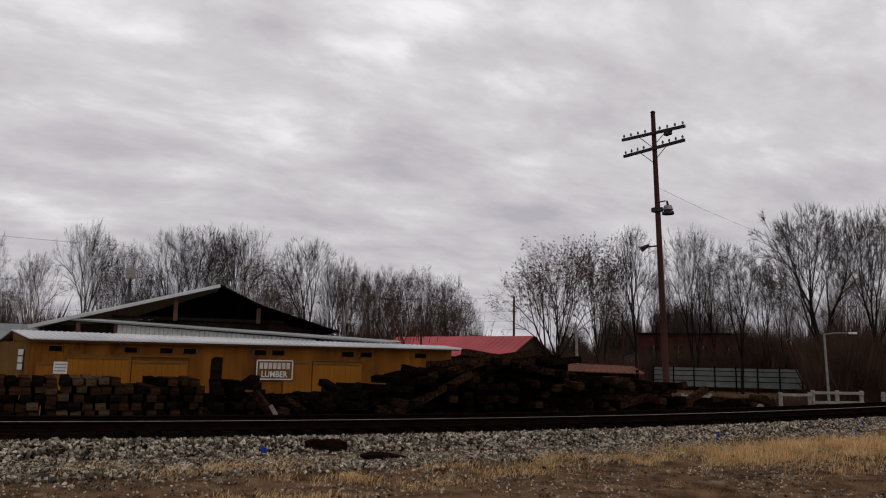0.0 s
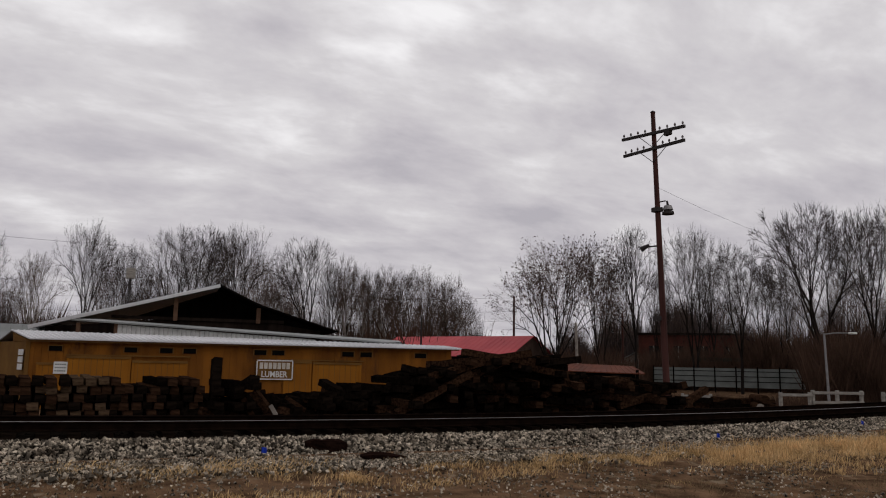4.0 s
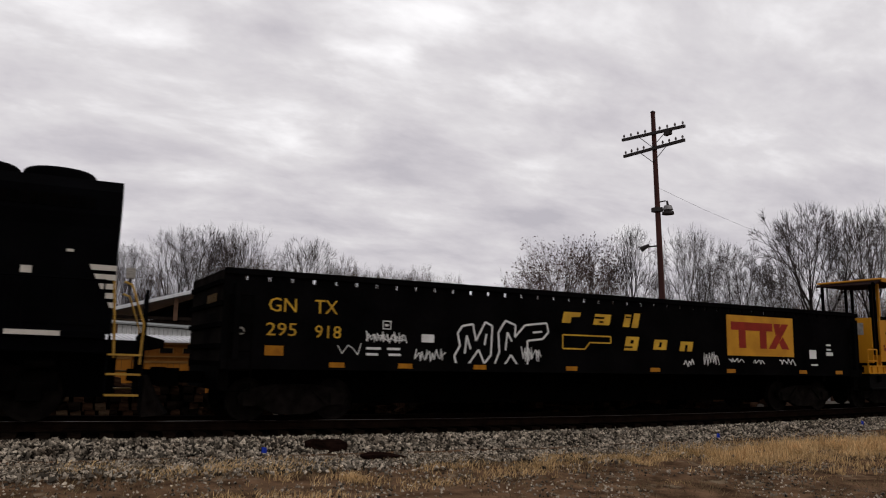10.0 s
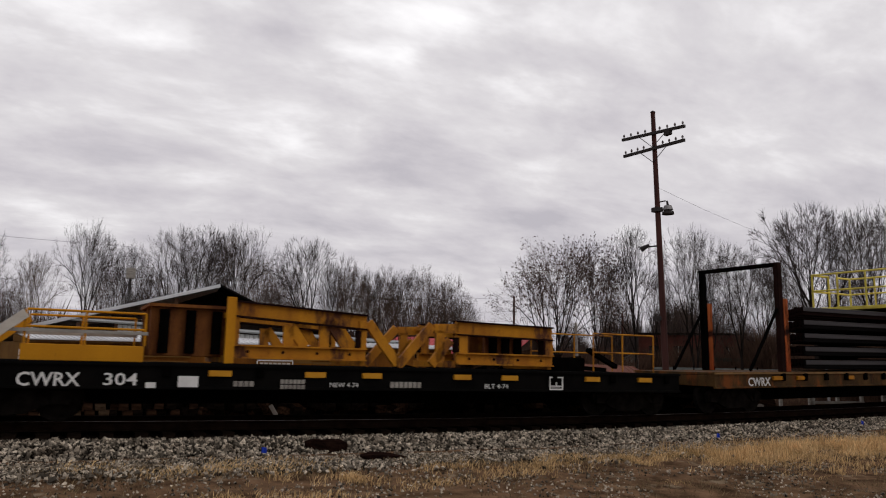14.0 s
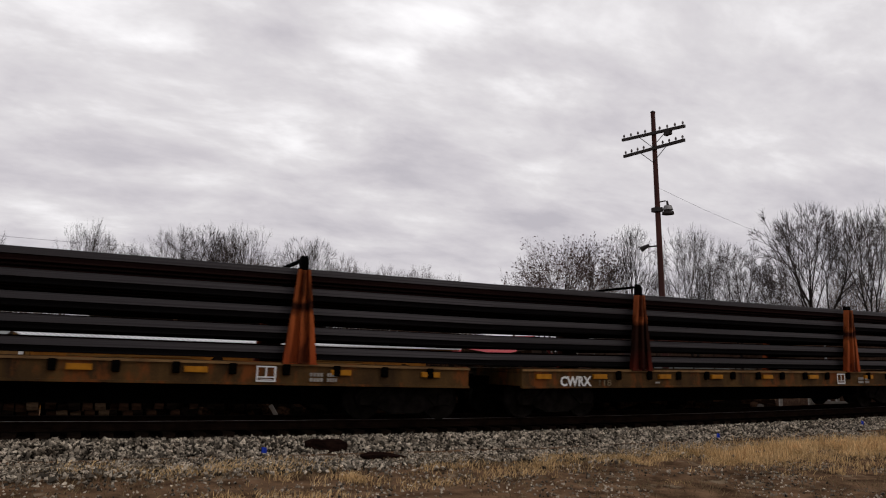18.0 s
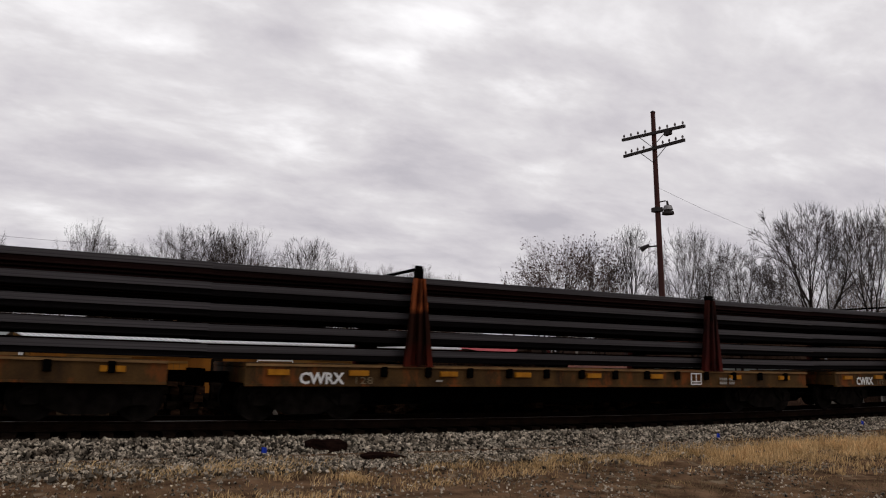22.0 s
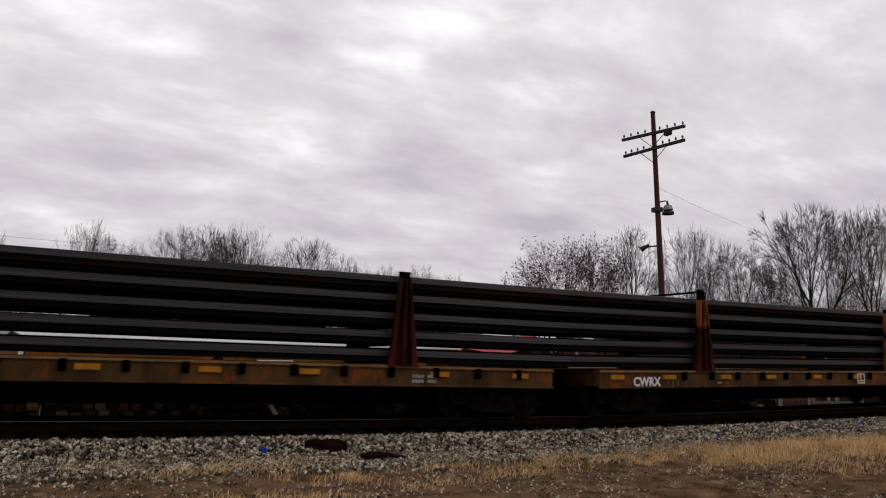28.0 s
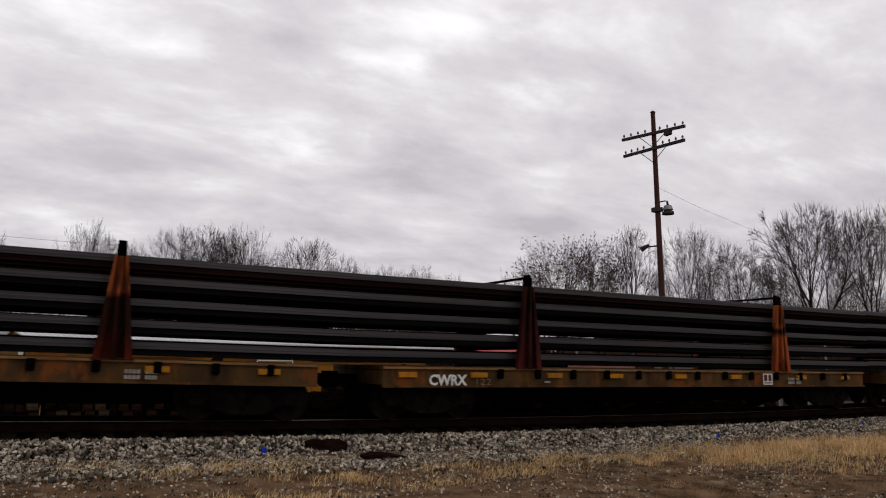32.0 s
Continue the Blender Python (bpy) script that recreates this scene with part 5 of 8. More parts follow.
# ---- this side of the track ----
def tufts(name, spots, lo, hi, mat, label, seed, per=9, spread=0.07, bend=0.7):
    """Dead grass: bent blades in small tufts."""
    rng = np.random.default_rng(seed)
    base = np.repeat(np.array(spots), per, 0)
    n = len(base)
    base = base + np.stack((rng.normal(0, spread, n), rng.normal(0, spread, n), np.zeros(n)), -1)
    h = rng.uniform(lo, hi, n)
    a = rng.uniform(0, 6.283, n)
    lean = rng.uniform(0.1, bend, n) * h
    w = rng.uniform(0.003, 0.009, n)
    tip = base + np.stack((np.cos(a) * lean, np.sin(a) * lean, h), -1)
    mid = base + np.stack((np.cos(a) * lean * 0.35, np.sin(a) * lean * 0.35, h * 0.6), -1)
    side = np.stack((-np.sin(a + 0.8) * w, np.cos(a + 0.8) * w, np.zeros(n)), -1)
    v = np.stack((base - side, base + side, mid + side * 0.8, mid - side * 0.8, tip), 1)
    me = bpy.data.meshes.new(name)
    off = 5 * np.arange(n)
    faces = [f for k in off.tolist() for f in ((k, k + 1, k + 2, k + 3), (k + 3, k + 2, k + 4))]
    me.from_pydata(v.reshape(-1, 3).tolist(), [], faces)
    return solo(name, me, mat, label, "grass", kind="stuff")


def build_grass():
    rnd = random.Random(55)
    dry, tall, dull = [], [], []
    def put(spots, x, d):
        y = track_y(x) + d
        spots.append((x, y, ground_z(x, y) - 0.01))
    while len(dry) < 7600:
        x = rnd.uniform(3, 27)
        d = rnd.gauss(-4.5, 0.36) if rnd.random() < 0.88 else rnd.uniform(-7.0, -3.0)
        k = noise.noise((x * 0.5, d * 1.2, 2.0)) * 0.8 + 0.6 * noise.noise((x * 2.3, d * 3.0, 7.0)) + smooth(8.5, 14.0, x) * 1.0 - 0.58
        if k > rnd.uniform(-0.15, 0.45):
            put(dry, x, d)
            if rnd.random() < 0.2 and k > 0.25:
                put(tall, x, d)
    for cx, cd, cn in ((3.2, -3.6, 26), (3.5, -4.0, 30), (4.6, -4.9, 20), (7.6, -4.9, 40), (8.2, -4.5, 40), (2.6, -5.6, 20), (5.6, -5.4, 24), (1.0, -3.3, 24), (2.1, -3.9, 30), (4.0, -3.3, 18), (6.4, -4.3, 30), (3.4, -5.9, 30), (9.0, -3.9, 50), (9.8, -4.2, 50)):
        for _ in range(cn):
            put(dry, rnd.gauss(cx, 0.4), rnd.gauss(cd, 0.2))
    while len(dull) < 4200:
        x, d = rnd.uniform(-2, 24), rnd.choice((rnd.uniform(-8.5, -2.9), rnd.uniform(-4.4, -2.9)))
        if noise.noise((x * 0.5 + 9, d * 1.1, 5.0)) > rnd.uniform(-0.4, 0.3):
            put(dull, x, d)
    tufts("dry_grass", dry, 0.03, 0.12, M_GRASS, "straw-coloured matted dead grass along the dirt edge", 3, 10, 0.1, 1.4)
    tufts("tall_grass", tall, 0.13, 0.3, M_GRASS, "taller straw-coloured dead grass stems", 8, 7, 0.06)
    tufts("weeds", dull, 0.02, 0.08, M_WEED, "dull low dead weeds in gravel and dirt", 4, 6, 0.12, 1.5)


build_grass()
for x, y, w, d, h, rz, lb in ((5.02, 13.9, 0.78, 0.24, 0.2, -14, "short broken sleeper end lying on the ballast"), (5.72, 12.8, 0.92, 0.2, 0.1, 4, "flat rotten plank lying on gravel")):
    s = Shape()
    rnd = random.Random(int(x * 100))
    rings = []
    for k in range(6):
        f = k / 5 - 0.5
        e = 1 - 0.5 * (abs(f) > 0.45)
        rings.append([(f * w, p * d * e / 2 + rnd.uniform(-0.02, 0.02), q * h * e / 2 + rnd.uniform(-0.02, 0.02)) for p, q in ((-1, -1), (1, -1), (1, 1), (-1, 1))])
    s.loft(rings)
    dd = y - track_y(x)
    solo("wood_scrap", s, M_SCRAP, lb, "wood", at=pose(x, y, track_z(x) + max(bed_z(dd), ground_z(x, y) - track_z(x)) + h * 0.4, 6, 4, rz))


def marker(x, y):
    """A little blue plastic flag on a wire."""
    dd = y - track_y(x)
    z = max(track_z(x) + bed_z(dd), ground_z(x, y))
    f = thing("marker_flag", "small blue plastic survey flag in the ballast", "flag", "blue marker flags", at=pose(x, y, z))
    s = Shape()
    s.rod((0, 0, -0.02), (0, 0, 0.16), 0.004, n=4)
    part("wire", s, M_WIRE, f)
    s = Shape()
    s.loft([[(0, -0.004, 0.06), (0, 0.004, 0.06), (0, 0.004, 0.16), (0, -0.004, 0.16)], [(0.05, 0.01, 0.05), (0.05, 0.018, 0.05), (0.05, 0.018, 0.15), (0.05, 0.01, 0.15)], [(0.09, -0.012, 0.045), (0.09, -0.004, 0.045), (0.09, -0.004, 0.14), (0.09, -0.012, 0.14)]])
    part("flag", s, M_BLUEFLAG, f)


marker(3.75, 13.7)
marker(14.9, 13.6)
marker(21.3, 14.1)


# ---- the train ----
SPEED = 10.11
MOVING = []          # (thing, place of its middle in the train, half the distance between its trucks)
WHEELS = []          # (wheelset, its place in the train, its pose's x)


DRIFT = [(0, 0.0), (15, 0.0), (16.5, -0.06), (19, 0.14), (23, 0.31), (28, 0.37), (32.1, 0.0)]


def travel(t):
    """How far the train has come: an even pace with a slight ease."""
    for (a, p), (b, q) in zip(DRIFT, DRIFT[1:]):
        if a <= t <= b:
            return SPEED * t + p + (q - p) * smooth(a, b, t)
    return SPEED * t


def ride(t, place, half):
    """Pose of a car whose middle has that place in the train."""
    x = place - travel(t)
    a, b = Vector((x - half, track_y(x - half), track_z(x - half))), Vector((x + half, track_y(x + half), track_z(x + half)))
    c, d = (a + b) / 2, b - a
    return pose(c.x, c.y, c.z, 0, -math.degrees(math.atan2(d.z, d.x)), math.degrees(math.atan2(d.y, d.x)))


def on_train(ob, place, half):
    MOVING.append((ob, place, half))
    ob.matrix_world = ride(0, place, half)


def wheelset_mesh(r):
    s = Shape()
    for y, w in ((-0.82, 0.13), (0.69, 0.13)):
        s.wheel(0, y, 0, r, w, 20)
    s.rod((0, -0.95, 0), (0, 0.95, 0), 0.075, n=8)
    return s.mesh("wheelset")


WHEEL_CAR, WHEEL_LOCO = wheelset_mesh(0.42), wheelset_mesh(0.5)
for me in (WHEEL_CAR, WHEEL_LOCO):
    me.materials.append(M_TRUCK)


def car_truck_mesh():
    """Two cast side frames with their bolster, journal boxes and springs."""
    s = Shape()
    for y in (-1.02, 0.9):
        s.prism([(-1.12, 0.5), (-0.98, 0.62), (-0.45, 0.72), (0.45, 0.72), (0.98, 0.62), (1.12, 0.5), (1.06, 0.3), (0.72, 0.3), (0.34, 0.14), (-0.34, 0.14), (-0.72, 0.3), (-1.06, 0.3)], "y", y, y + 0.12)
        for x in (-0.89, 0.89):
            s.box(x - 0.14, x + 0.14, y - 0.06, y + 0.18, 0.3, 0.56, 0.02)
        for x in (-0.16, 0, 0.16):
            s.rod((x, y + 0.06, 0.2), (x, y + 0.06, 0.46), 0.07, n=8)
        for x in (-1, 1):
            s.bar((x * 0.72, y - 0.02, 0.32), (x * 0.34, y - 0.02, 0.66), 0.05, 0.07)
    s.box(-0.22, 0.22, -0.95, 0.95, 0.46, 0.68, 0.02)
    return s.mesh("truck")


TRUCK_CAR = car_truck_mesh()
TRUCK_CAR.materials.append(M_TRUCK)


def add_truck(car, x, place, loco=False):
    if loco:
        s = Shape()
        for y in (-1.15, 1.0):
            s.prism([(-1.75, 0.75), (-1.5, 0.98), (1.5, 0.98), (1.75, 0.75), (1.75, 0.55), (0.95, 0.55), (0.7, 0.42), (-0.7, 0.42), (-0.95, 0.55), (-1.75, 0.55)], "y", y, y + 0.14)
            for xx in (-1.37, 1.37):
                s.box(xx - 0.2, xx + 0.2, y - 0.06, y + 0.2, 0.36, 0.7, 0.03)
                s.rod((xx - 0.34, y + 0.07, 0.55), (xx - 0.34, y + 0.07, 0.88), 0.09, n=8)
                s.rod((xx + 0.34, y + 0.07, 0.55), (xx + 0.34, y + 0.07, 0.88), 0.09, n=8)
                s.rod((xx - 0.1, y - 0.08, 0.98), (xx + 0.35, y - 0.08, 1.02), 0.09, n=8)
        s.box(-0.5, 0.5, -1.05, 1.05, 0.5, 0.95, 0.03)
        truck = part("truck", s, M_GRIMESHADE, car)
    else:
        truck = part("truck", TRUCK_CAR, M_TRUCK, car)
    truck.location = (x, 0, 0)
    base, r, me = (1.37, 0.5, WHEEL_LOCO) if loco else (0.89, 0.42, WHEEL_CAR)
    for k in (-base, base):
        w = part("wheelset", me, M_TRUCK, truck)
        w.location = (k, 0, r)
        WHEELS.append((w, place + x + k, k, r))
    return truck


def coupler_mesh():
    s = Shape()
    s.box(0, 0.45, -0.1, 0.1, 0.72, 0.95, 0.02)
    s.prism([(0.42, -0.17), (0.6, -0.2), (0.72, -0.06), (0.62, 0.02), (0.7, 0.16), (0.5, 0.2)], "z", 0.66, 1.0)
    return s.mesh("coupler")


COUPLER = coupler_mesh()
COUPLER.materials.append(M_GRIMESHADE)


def add_couplers(car, half):
    for k in (1, -1):
        c = part("coupler", COUPLER, M_GRIMESHADE, car)
        c.matrix_local = pose(k * half, 0, 0, 0, 0, 0 if k > 0 else 180)


def build_locomotive():
    place = 94.8
    loco = thing("locomotive", "black four-axle diesel freight locomotive with white striping and lit headlights", "locomotive")
    def X(p):
        return p - place
    s = Shape()
    s.box(X(87.0), X(103.0), -1.42, 1.42, 1.22, 1.47, 0.02)
    part("underframe", s, M_BLACK, loco)
    # sill drawn deep and black, to fill the shaded gap below the frame
    part("centre_sill", Shape().box(X(87.4), X(102.6), -0.4, 0.4, 0.42, 1.22), M_BLACK, loco)
    s = Shape()
    s.box(X(88.3), X(102.35), -1.53, 1.53, 1.475, 1.61, 0.01)
    part("walkway", s, M_BLACK, loco)
    k = 89.2
    for w in (1.35, 1.6, 0.95, 0.95, 0.98, 0.98, 0.98, 0.75, 0.28, 0.95, 0.75, 0.85):
        s = Shape()
        s.box(X(k), X(k + w), -1.537, -1.52, 1.5, 1.585)
        part("sill_stripe", s, M_CRATE if k < 90 else M_WHITE, loco, "worn brown stripe" if k < 90 else "white stripe")
        k += w + 0.1
    # nose
    s = Shape()
    s.prism([(X(87.36), -0.5), (X(87.52), -0.84), (X(89.0), -0.84), (X(89.0), 0.84), (X(87.52), 0.84), (X(87.36), 0.5)], "z", 1.615, 3.18)
    s.loft([[(X(87.36), -0.5, 3.18), (X(87.52), -0.84, 3.18), (X(89.0), -0.84, 3.36), (X(89.0), 0.84, 3.36), (X(87.52), 0.84, 3.18), (X(87.36), 0.5, 3.18)],
            [(X(87.46), -0.45, 3.26), (X(87.6), -0.7, 3.27), (X(89.0), -0.7, 3.44), (X(89.0), 0.7, 3.44), (X(87.6), 0.7, 3.27), (X(87.46), 0.45, 3.26)]])
    nose = part("nose", s, M_BLACK, loco)
    for k in range(5):
        z, back = 2.42 + 0.155 * k, 88.12 + 0.075 * k
        s = Shape()
        s.prism([(X(87.53), z), (X(back), z), (X(back + 0.07), z + 0.1), (X(87.53), z + 0.1)], "y", -0.852, -0.842)
        s.prism([(X(87.35), -0.5), (X(87.508), -0.846), (X(87.525), -0.852), (X(87.362), -0.5)], "z", z, z + 0.1)
        s.box(X(87.345), X(87.357), -0.5, 0.5, z, z + 0.1)
        part("nose_stripe", s, M_WHITE, nose)
    s = Shape()
    s.box(X(88.72), X(88.93), -0.856, -0.842, 3.14, 3.26)
    s.box(X(88.55), X(88.72), -1.46, -1.44, 1.66, 1.82)
    part("marker_plate", s, M_WHITE, loco)
    s = Shape()
    s.box(X(87.338), X(87.344), -0.44, 0.44, 2.5, 3.1)
    patch = part("emblem_patch", s, M_WHITE, nose, "white front patch crossed by dark bars")
    s = Shape()
    s.prism([(-0.16, 2.62), (-0.02, 2.66), (0.1, 2.9), (0.02, 3.02), (-0.12, 2.92)], "x", X(87.33), X(87.3375))
    part("patch_shape", s, M_BLACK, patch)
    for y in (-1.1, -0.32, 0.46):
        s = Shape()
        s.box(X(86.6), X(86.618), y, y + 0.72, 1.46, 1.5)
        part("front_edge_stripe", s, M_WHITE, loco)
    s = Shape()
    s.pipe([(X(86.9), -0.75, 1.22), (X(86.88), -0.5, 1.05), (X(86.88), -0.25, 1.2), (X(86.88), 0.0, 1.06), (X(86.9), 0.2, 1.22)], 0.018)
    part("air_hose", s, M_TIE_PALE, loco)
    # cab
    s = Shape()
    s.prism([(-1.5, 1.615), (1.5, 1.615), (1.5, 3.86), (0.9, 4.46), (-0.9, 4.46), (-1.5, 3.86)], "x", X(89.72), X(92.0))
    cab = part("cab", s, M_BLACK, loco)
    part("cab_brow", Shape().prism([(-0.86, 3.44), (0.86, 3.44), (0.86, 3.86), (-0.86, 3.86)], "x", X(89.2), X(89.72)), M_BLACK, cab)
    part("cab_corner", Shape().prism([(X(89.3), 1.615), (X(89.72), 1.615), (X(89.72), 3.86), (X(89.3), 3.44)], "y", -1.42, -0.86), M_BLACK, cab)
    s = Shape()
    s.prism([(-1.53, 3.84), (-0.9, 4.47), (0.9, 4.47), (1.53, 3.84), (1.53, 3.9), (0.92, 4.52), (-0.92, 4.52), (-1.53, 3.9)], "x", X(89.66), X(91.95))
    part("cab_roof", s, M_ROOFSHEEN, loco, "sloped cab roof with its grey sheen painted in")
    s = Shape()
    s.prism([(X(89.0), -0.45), (X(89.6), -0.86), (X(89.68), -0.86), (X(89.68), 0.86), (X(89.6), 0.86), (X(89.0), 0.45)], "z", 3.88, 4.42)
    box = part("number_box", s, M_BLACK, loco)
    for at in (pose(X(89.0), -0.45, 0, 0, 0, -34.3), pose(X(89.6), 0.86, 0, 0, 0, 214.3)):
        s = Shape()
        s.box(0.03, 0.7, -0.014, -0.003, 3.92, 4.39, 0.003)
        panel = part("number_panel", s, M_WHITE, box, "off-white panel with a dark number")
        panel.matrix_local = at
        part("number", lettering("3032", 0.25, 0.09, -0.018, 4.03, 0.55, bold=0.015), M_BLACK, panel)
    s = Shape()
    s.box(X(88.988), X(88.997), -0.44, 0.44, 3.92, 4.39, 0.003)
    part("lamp_panel", s, M_WHITE, box)
    for y in (-0.3, 0.3):
        s = Shape()
        s.box(X(89.19), X(89.2), y - 0.26, y + 0.26, 3.5, 3.84)
        part("windshield", s, M_GLASS, cab)
    s = Shape()
    s.box(X(90.05), X(91.35), -1.512, -1.502, 3.06, 3.78)
    part("side_window", s, M_GLASS, cab)
    for a in (90.1, 90.68, 91.24):
        s = Shape()
        s.box(X(a), X(a + (0.09 if a != 90.68 else 0.06)), -1.53, -1.513, 3.08, 3.74, 0.004)
        part("window_post", s, M_WHITE, cab, "white window post")
    part("road_number", lettering("3032", 0.33, X(89.98), -1.515, 2.55, 1.3, bold=0.014), M_WHITE, cab)
    s = Shape()
    bars(s, X(90.55), 2.33, 0.22, 0.06, -1.503, 4)
    bars(s, X(91.05), 2.33, 0.32, 0.06, -1.503, 6)
    part("stencil", s, M_WHITE, cab)
    # long hood
    s = Shape()
    s.prism([(-0.92, 1.615), (0.92, 1.615), (0.92, 4.08), (0.78, 4.36), (0.5, 4.47), (-0.5, 4.47), (-0.78, 4.36), (-0.92, 4.08)], "x", X(92.0), X(97.6))
    s.prism([(-0.92, 1.615), (0.92, 1.615), (0.92, 3.5), (0.98, 3.75), (0.98, 4.2), (0.8, 4.42), (-0.8, 4.42), (-0.98, 4.2), (-0.98, 3.75), (-0.92, 3.5)], "x", X(97.6), X(102.45))
    hood = part("long_hood", s, M_BLACK, loco)
    s = Shape()
    s.prism([(-0.85, 4.3), (0.85, 4.3), (0.8, 4.53), (-0.8, 4.53)], "x", X(92.1), X(97.5))
    s.box(X(94.0), X(95.1), -0.4, 0.4, 4.5, 4.66, 0.05)
    part("brake_housing", s, M_BLACK, hood)
    s = Shape()
    s.loft([[(X(92.05), -0.93, z0), (X(93.45), -0.93, z0), (X(93.45), -1.24 + k, z0), (X(92.05), -1.24 + k, z0)] for z0, k in ((1.615, 0), (3.3, 0), (3.44, 0.04), (3.52, 0.14))])
    # lighter than the hood: its sheen is painted in
    part("blower_housing", s, M_SHEENBLACK, hood)
    for a, r, h in ((96.05, 0.62, 4.7), (98.62, 0.64, 4.66), (99.98, 0.64, 4.65), (101.3, 0.64, 4.65)):
        s = Shape()
        s.loft([[(X(a) + q * r * math.cos(i * 0.3142), q * r * math.sin(i * 0.3142), z) for i in range(20)] for q, z in ((1.0, h - 0.2), (1.0, h - 0.04), (0.93, h), (0.8, h - 0.02), (0.25, h - 0.02))])
        part("roof_fan", s, M_BLACK, hood)
    for a in (93.6, 94.35, 95.1, 95.85, 96.6, 97.35, 98.1, 98.85, 99.6, 100.35, 101.1, 101.85):
        s = Shape()
        s.box(X(a) - 0.32, X(a) + 0.32, -0.935, -0.921, 1.72, 2.86, 0.005)
        part("hood_door", s, M_BLACK, hood)
    for a, b in ((92.2, 97.4), (97.9, 102.2)):
        s = Shape()
        n = int((b - a) / 0.16)
        for i in range(n):
            s.box(X(a + i * 0.16), X(a + i * 0.16 + 0.11), -1.0 if a > 95 else -0.94, -0.91, 3.84, 4.06)
        part("louvre_band", s, M_GRIMESHADE, hood)
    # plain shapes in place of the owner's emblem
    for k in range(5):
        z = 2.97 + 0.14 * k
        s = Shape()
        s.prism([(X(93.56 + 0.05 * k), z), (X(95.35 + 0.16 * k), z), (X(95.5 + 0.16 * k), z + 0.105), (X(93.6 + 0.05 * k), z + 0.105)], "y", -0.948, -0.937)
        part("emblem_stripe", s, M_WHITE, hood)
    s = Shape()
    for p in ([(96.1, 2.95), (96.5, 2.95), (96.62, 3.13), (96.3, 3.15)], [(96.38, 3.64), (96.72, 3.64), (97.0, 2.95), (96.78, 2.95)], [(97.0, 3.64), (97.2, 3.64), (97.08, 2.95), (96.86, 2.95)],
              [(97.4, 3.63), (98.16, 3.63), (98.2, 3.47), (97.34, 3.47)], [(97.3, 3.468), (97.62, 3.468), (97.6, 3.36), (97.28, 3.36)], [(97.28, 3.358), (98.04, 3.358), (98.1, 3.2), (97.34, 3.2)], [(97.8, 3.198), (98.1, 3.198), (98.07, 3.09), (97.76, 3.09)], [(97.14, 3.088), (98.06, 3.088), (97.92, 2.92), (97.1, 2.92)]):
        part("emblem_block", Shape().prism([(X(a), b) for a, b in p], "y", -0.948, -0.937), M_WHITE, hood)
    for x, z, w, n in ((96.02, 2.42, 1.62, 7), (95.92, 2.13, 1.95, 8)):
        for k in range(n):
            part("name_bar", bars(Shape(), X(x) + k * w / n, z, w / n * 0.78, 0.2, -0.937, 1, 0, 0.3), M_WHITE, hood)
    for a, z, w, h in ((93.62, 3.78, 0.14, 0.15), (98.78, 3.34, 0.14, 0.13), (100.9, 2.6, 0.18, 0.13), (95.6, 2.02, 0.16, 0.05), (101.6, 3.03, 0.12, 0.05), (100.4, 3.08, 0.07, 0.06)):
        s = Shape()
        s.box(X(a), X(a + w), -0.95 if z < 3.7 else -1.0, -0.937, z, z + h)
        part("white_plate", s, M_WHITE, hood)
    for k in range(5):
        s = Shape()
        z = 2.05 + 0.17 * k
        s.prism([(X(102.4 - 0.09 * k), z), (X(102.455), z), (X(102.455), z + 0.1), (X(102.36 - 0.09 * k), z + 0.1)], "y", -0.948, -0.924)
        s.box(X(102.452), X(102.462), -0.92, 0.92, z, z + 0.1)
        part("rear_stripe", s, M_WHITE, hood)
    # ends, steps, rails
    for p, k in ((87.0, 1), (103.0, -1)):
        s = Shape()
        s.box(X(p) - 0.06, X(p) + 0.06, -1.45, 1.45, 0.45, 1.62, 0.02)
        s.prism([(X(p) - k * 0.06, 1.3), (X(p) - k * 0.38, 1.36), (X(p) - k * 0.38, 1.5), (X(p) - k * 0.06, 1.58)], "y", -1.2, 1.2)
        part("end_plate", s, M_GRIMESHADE, loco)
        s = Shape()
        s.loft([[(X(p) - k * 0.08, -1.3, z) if q == 0 else (X(p) - k * q, y, z) for q, y in ((0, 0), (a, -0.6), (b, 0.0), (a, 0.6), (0.08, 1.3))] for z, a, b in ((0.12, 0.5, 0.62), (0.4, 0.36, 0.42), (0.85, 0.16, 0.2))])
        part("snow_plough", s, M_TRUCK, loco, "scuffed grey-black snow plough")
        for y in (-1.0, 1.0):
            a = 87.85 if k > 0 else 102.75
            for z in (0.5, 0.86, 1.2):
                s = Shape()
                s.box(X(a) - 0.3, X(a) + 0.26, y * 1.5 - 0.06, y * 1.5 + 0.06, z, z + 0.03)
                s.box(X(a) - 0.3, X(a) + 0.26, y * 1.56 - 0.004, y * 1.56 + 0.004, z - 0.005, z + 0.022)
                part("step", s, M_YSTEP, loco, "step with a yellow edge")
            s = Shape()
            s.box(X(a) - 0.32, X(a) - 0.29, y * 1.36, y * 1.5, 0.45, 1.6)
            s.box(X(a) + 0.26, X(a) + 0.29, y * 1.36, y * 1.5, 0.45, 1.6)
            part("step_side", s, M_BLACK, loco)
            s = Shape()
            if k > 0:
                s.pipe([(X(87.6), y * 1.5, 0.86), (X(87.63), y * 1.5, 1.75), (X(87.52), y * 1.5, 2.48)], 0.021)
                part("grab_rail", s, M_YSTEP, loco, "yellow grab rail")
                s = Shape()
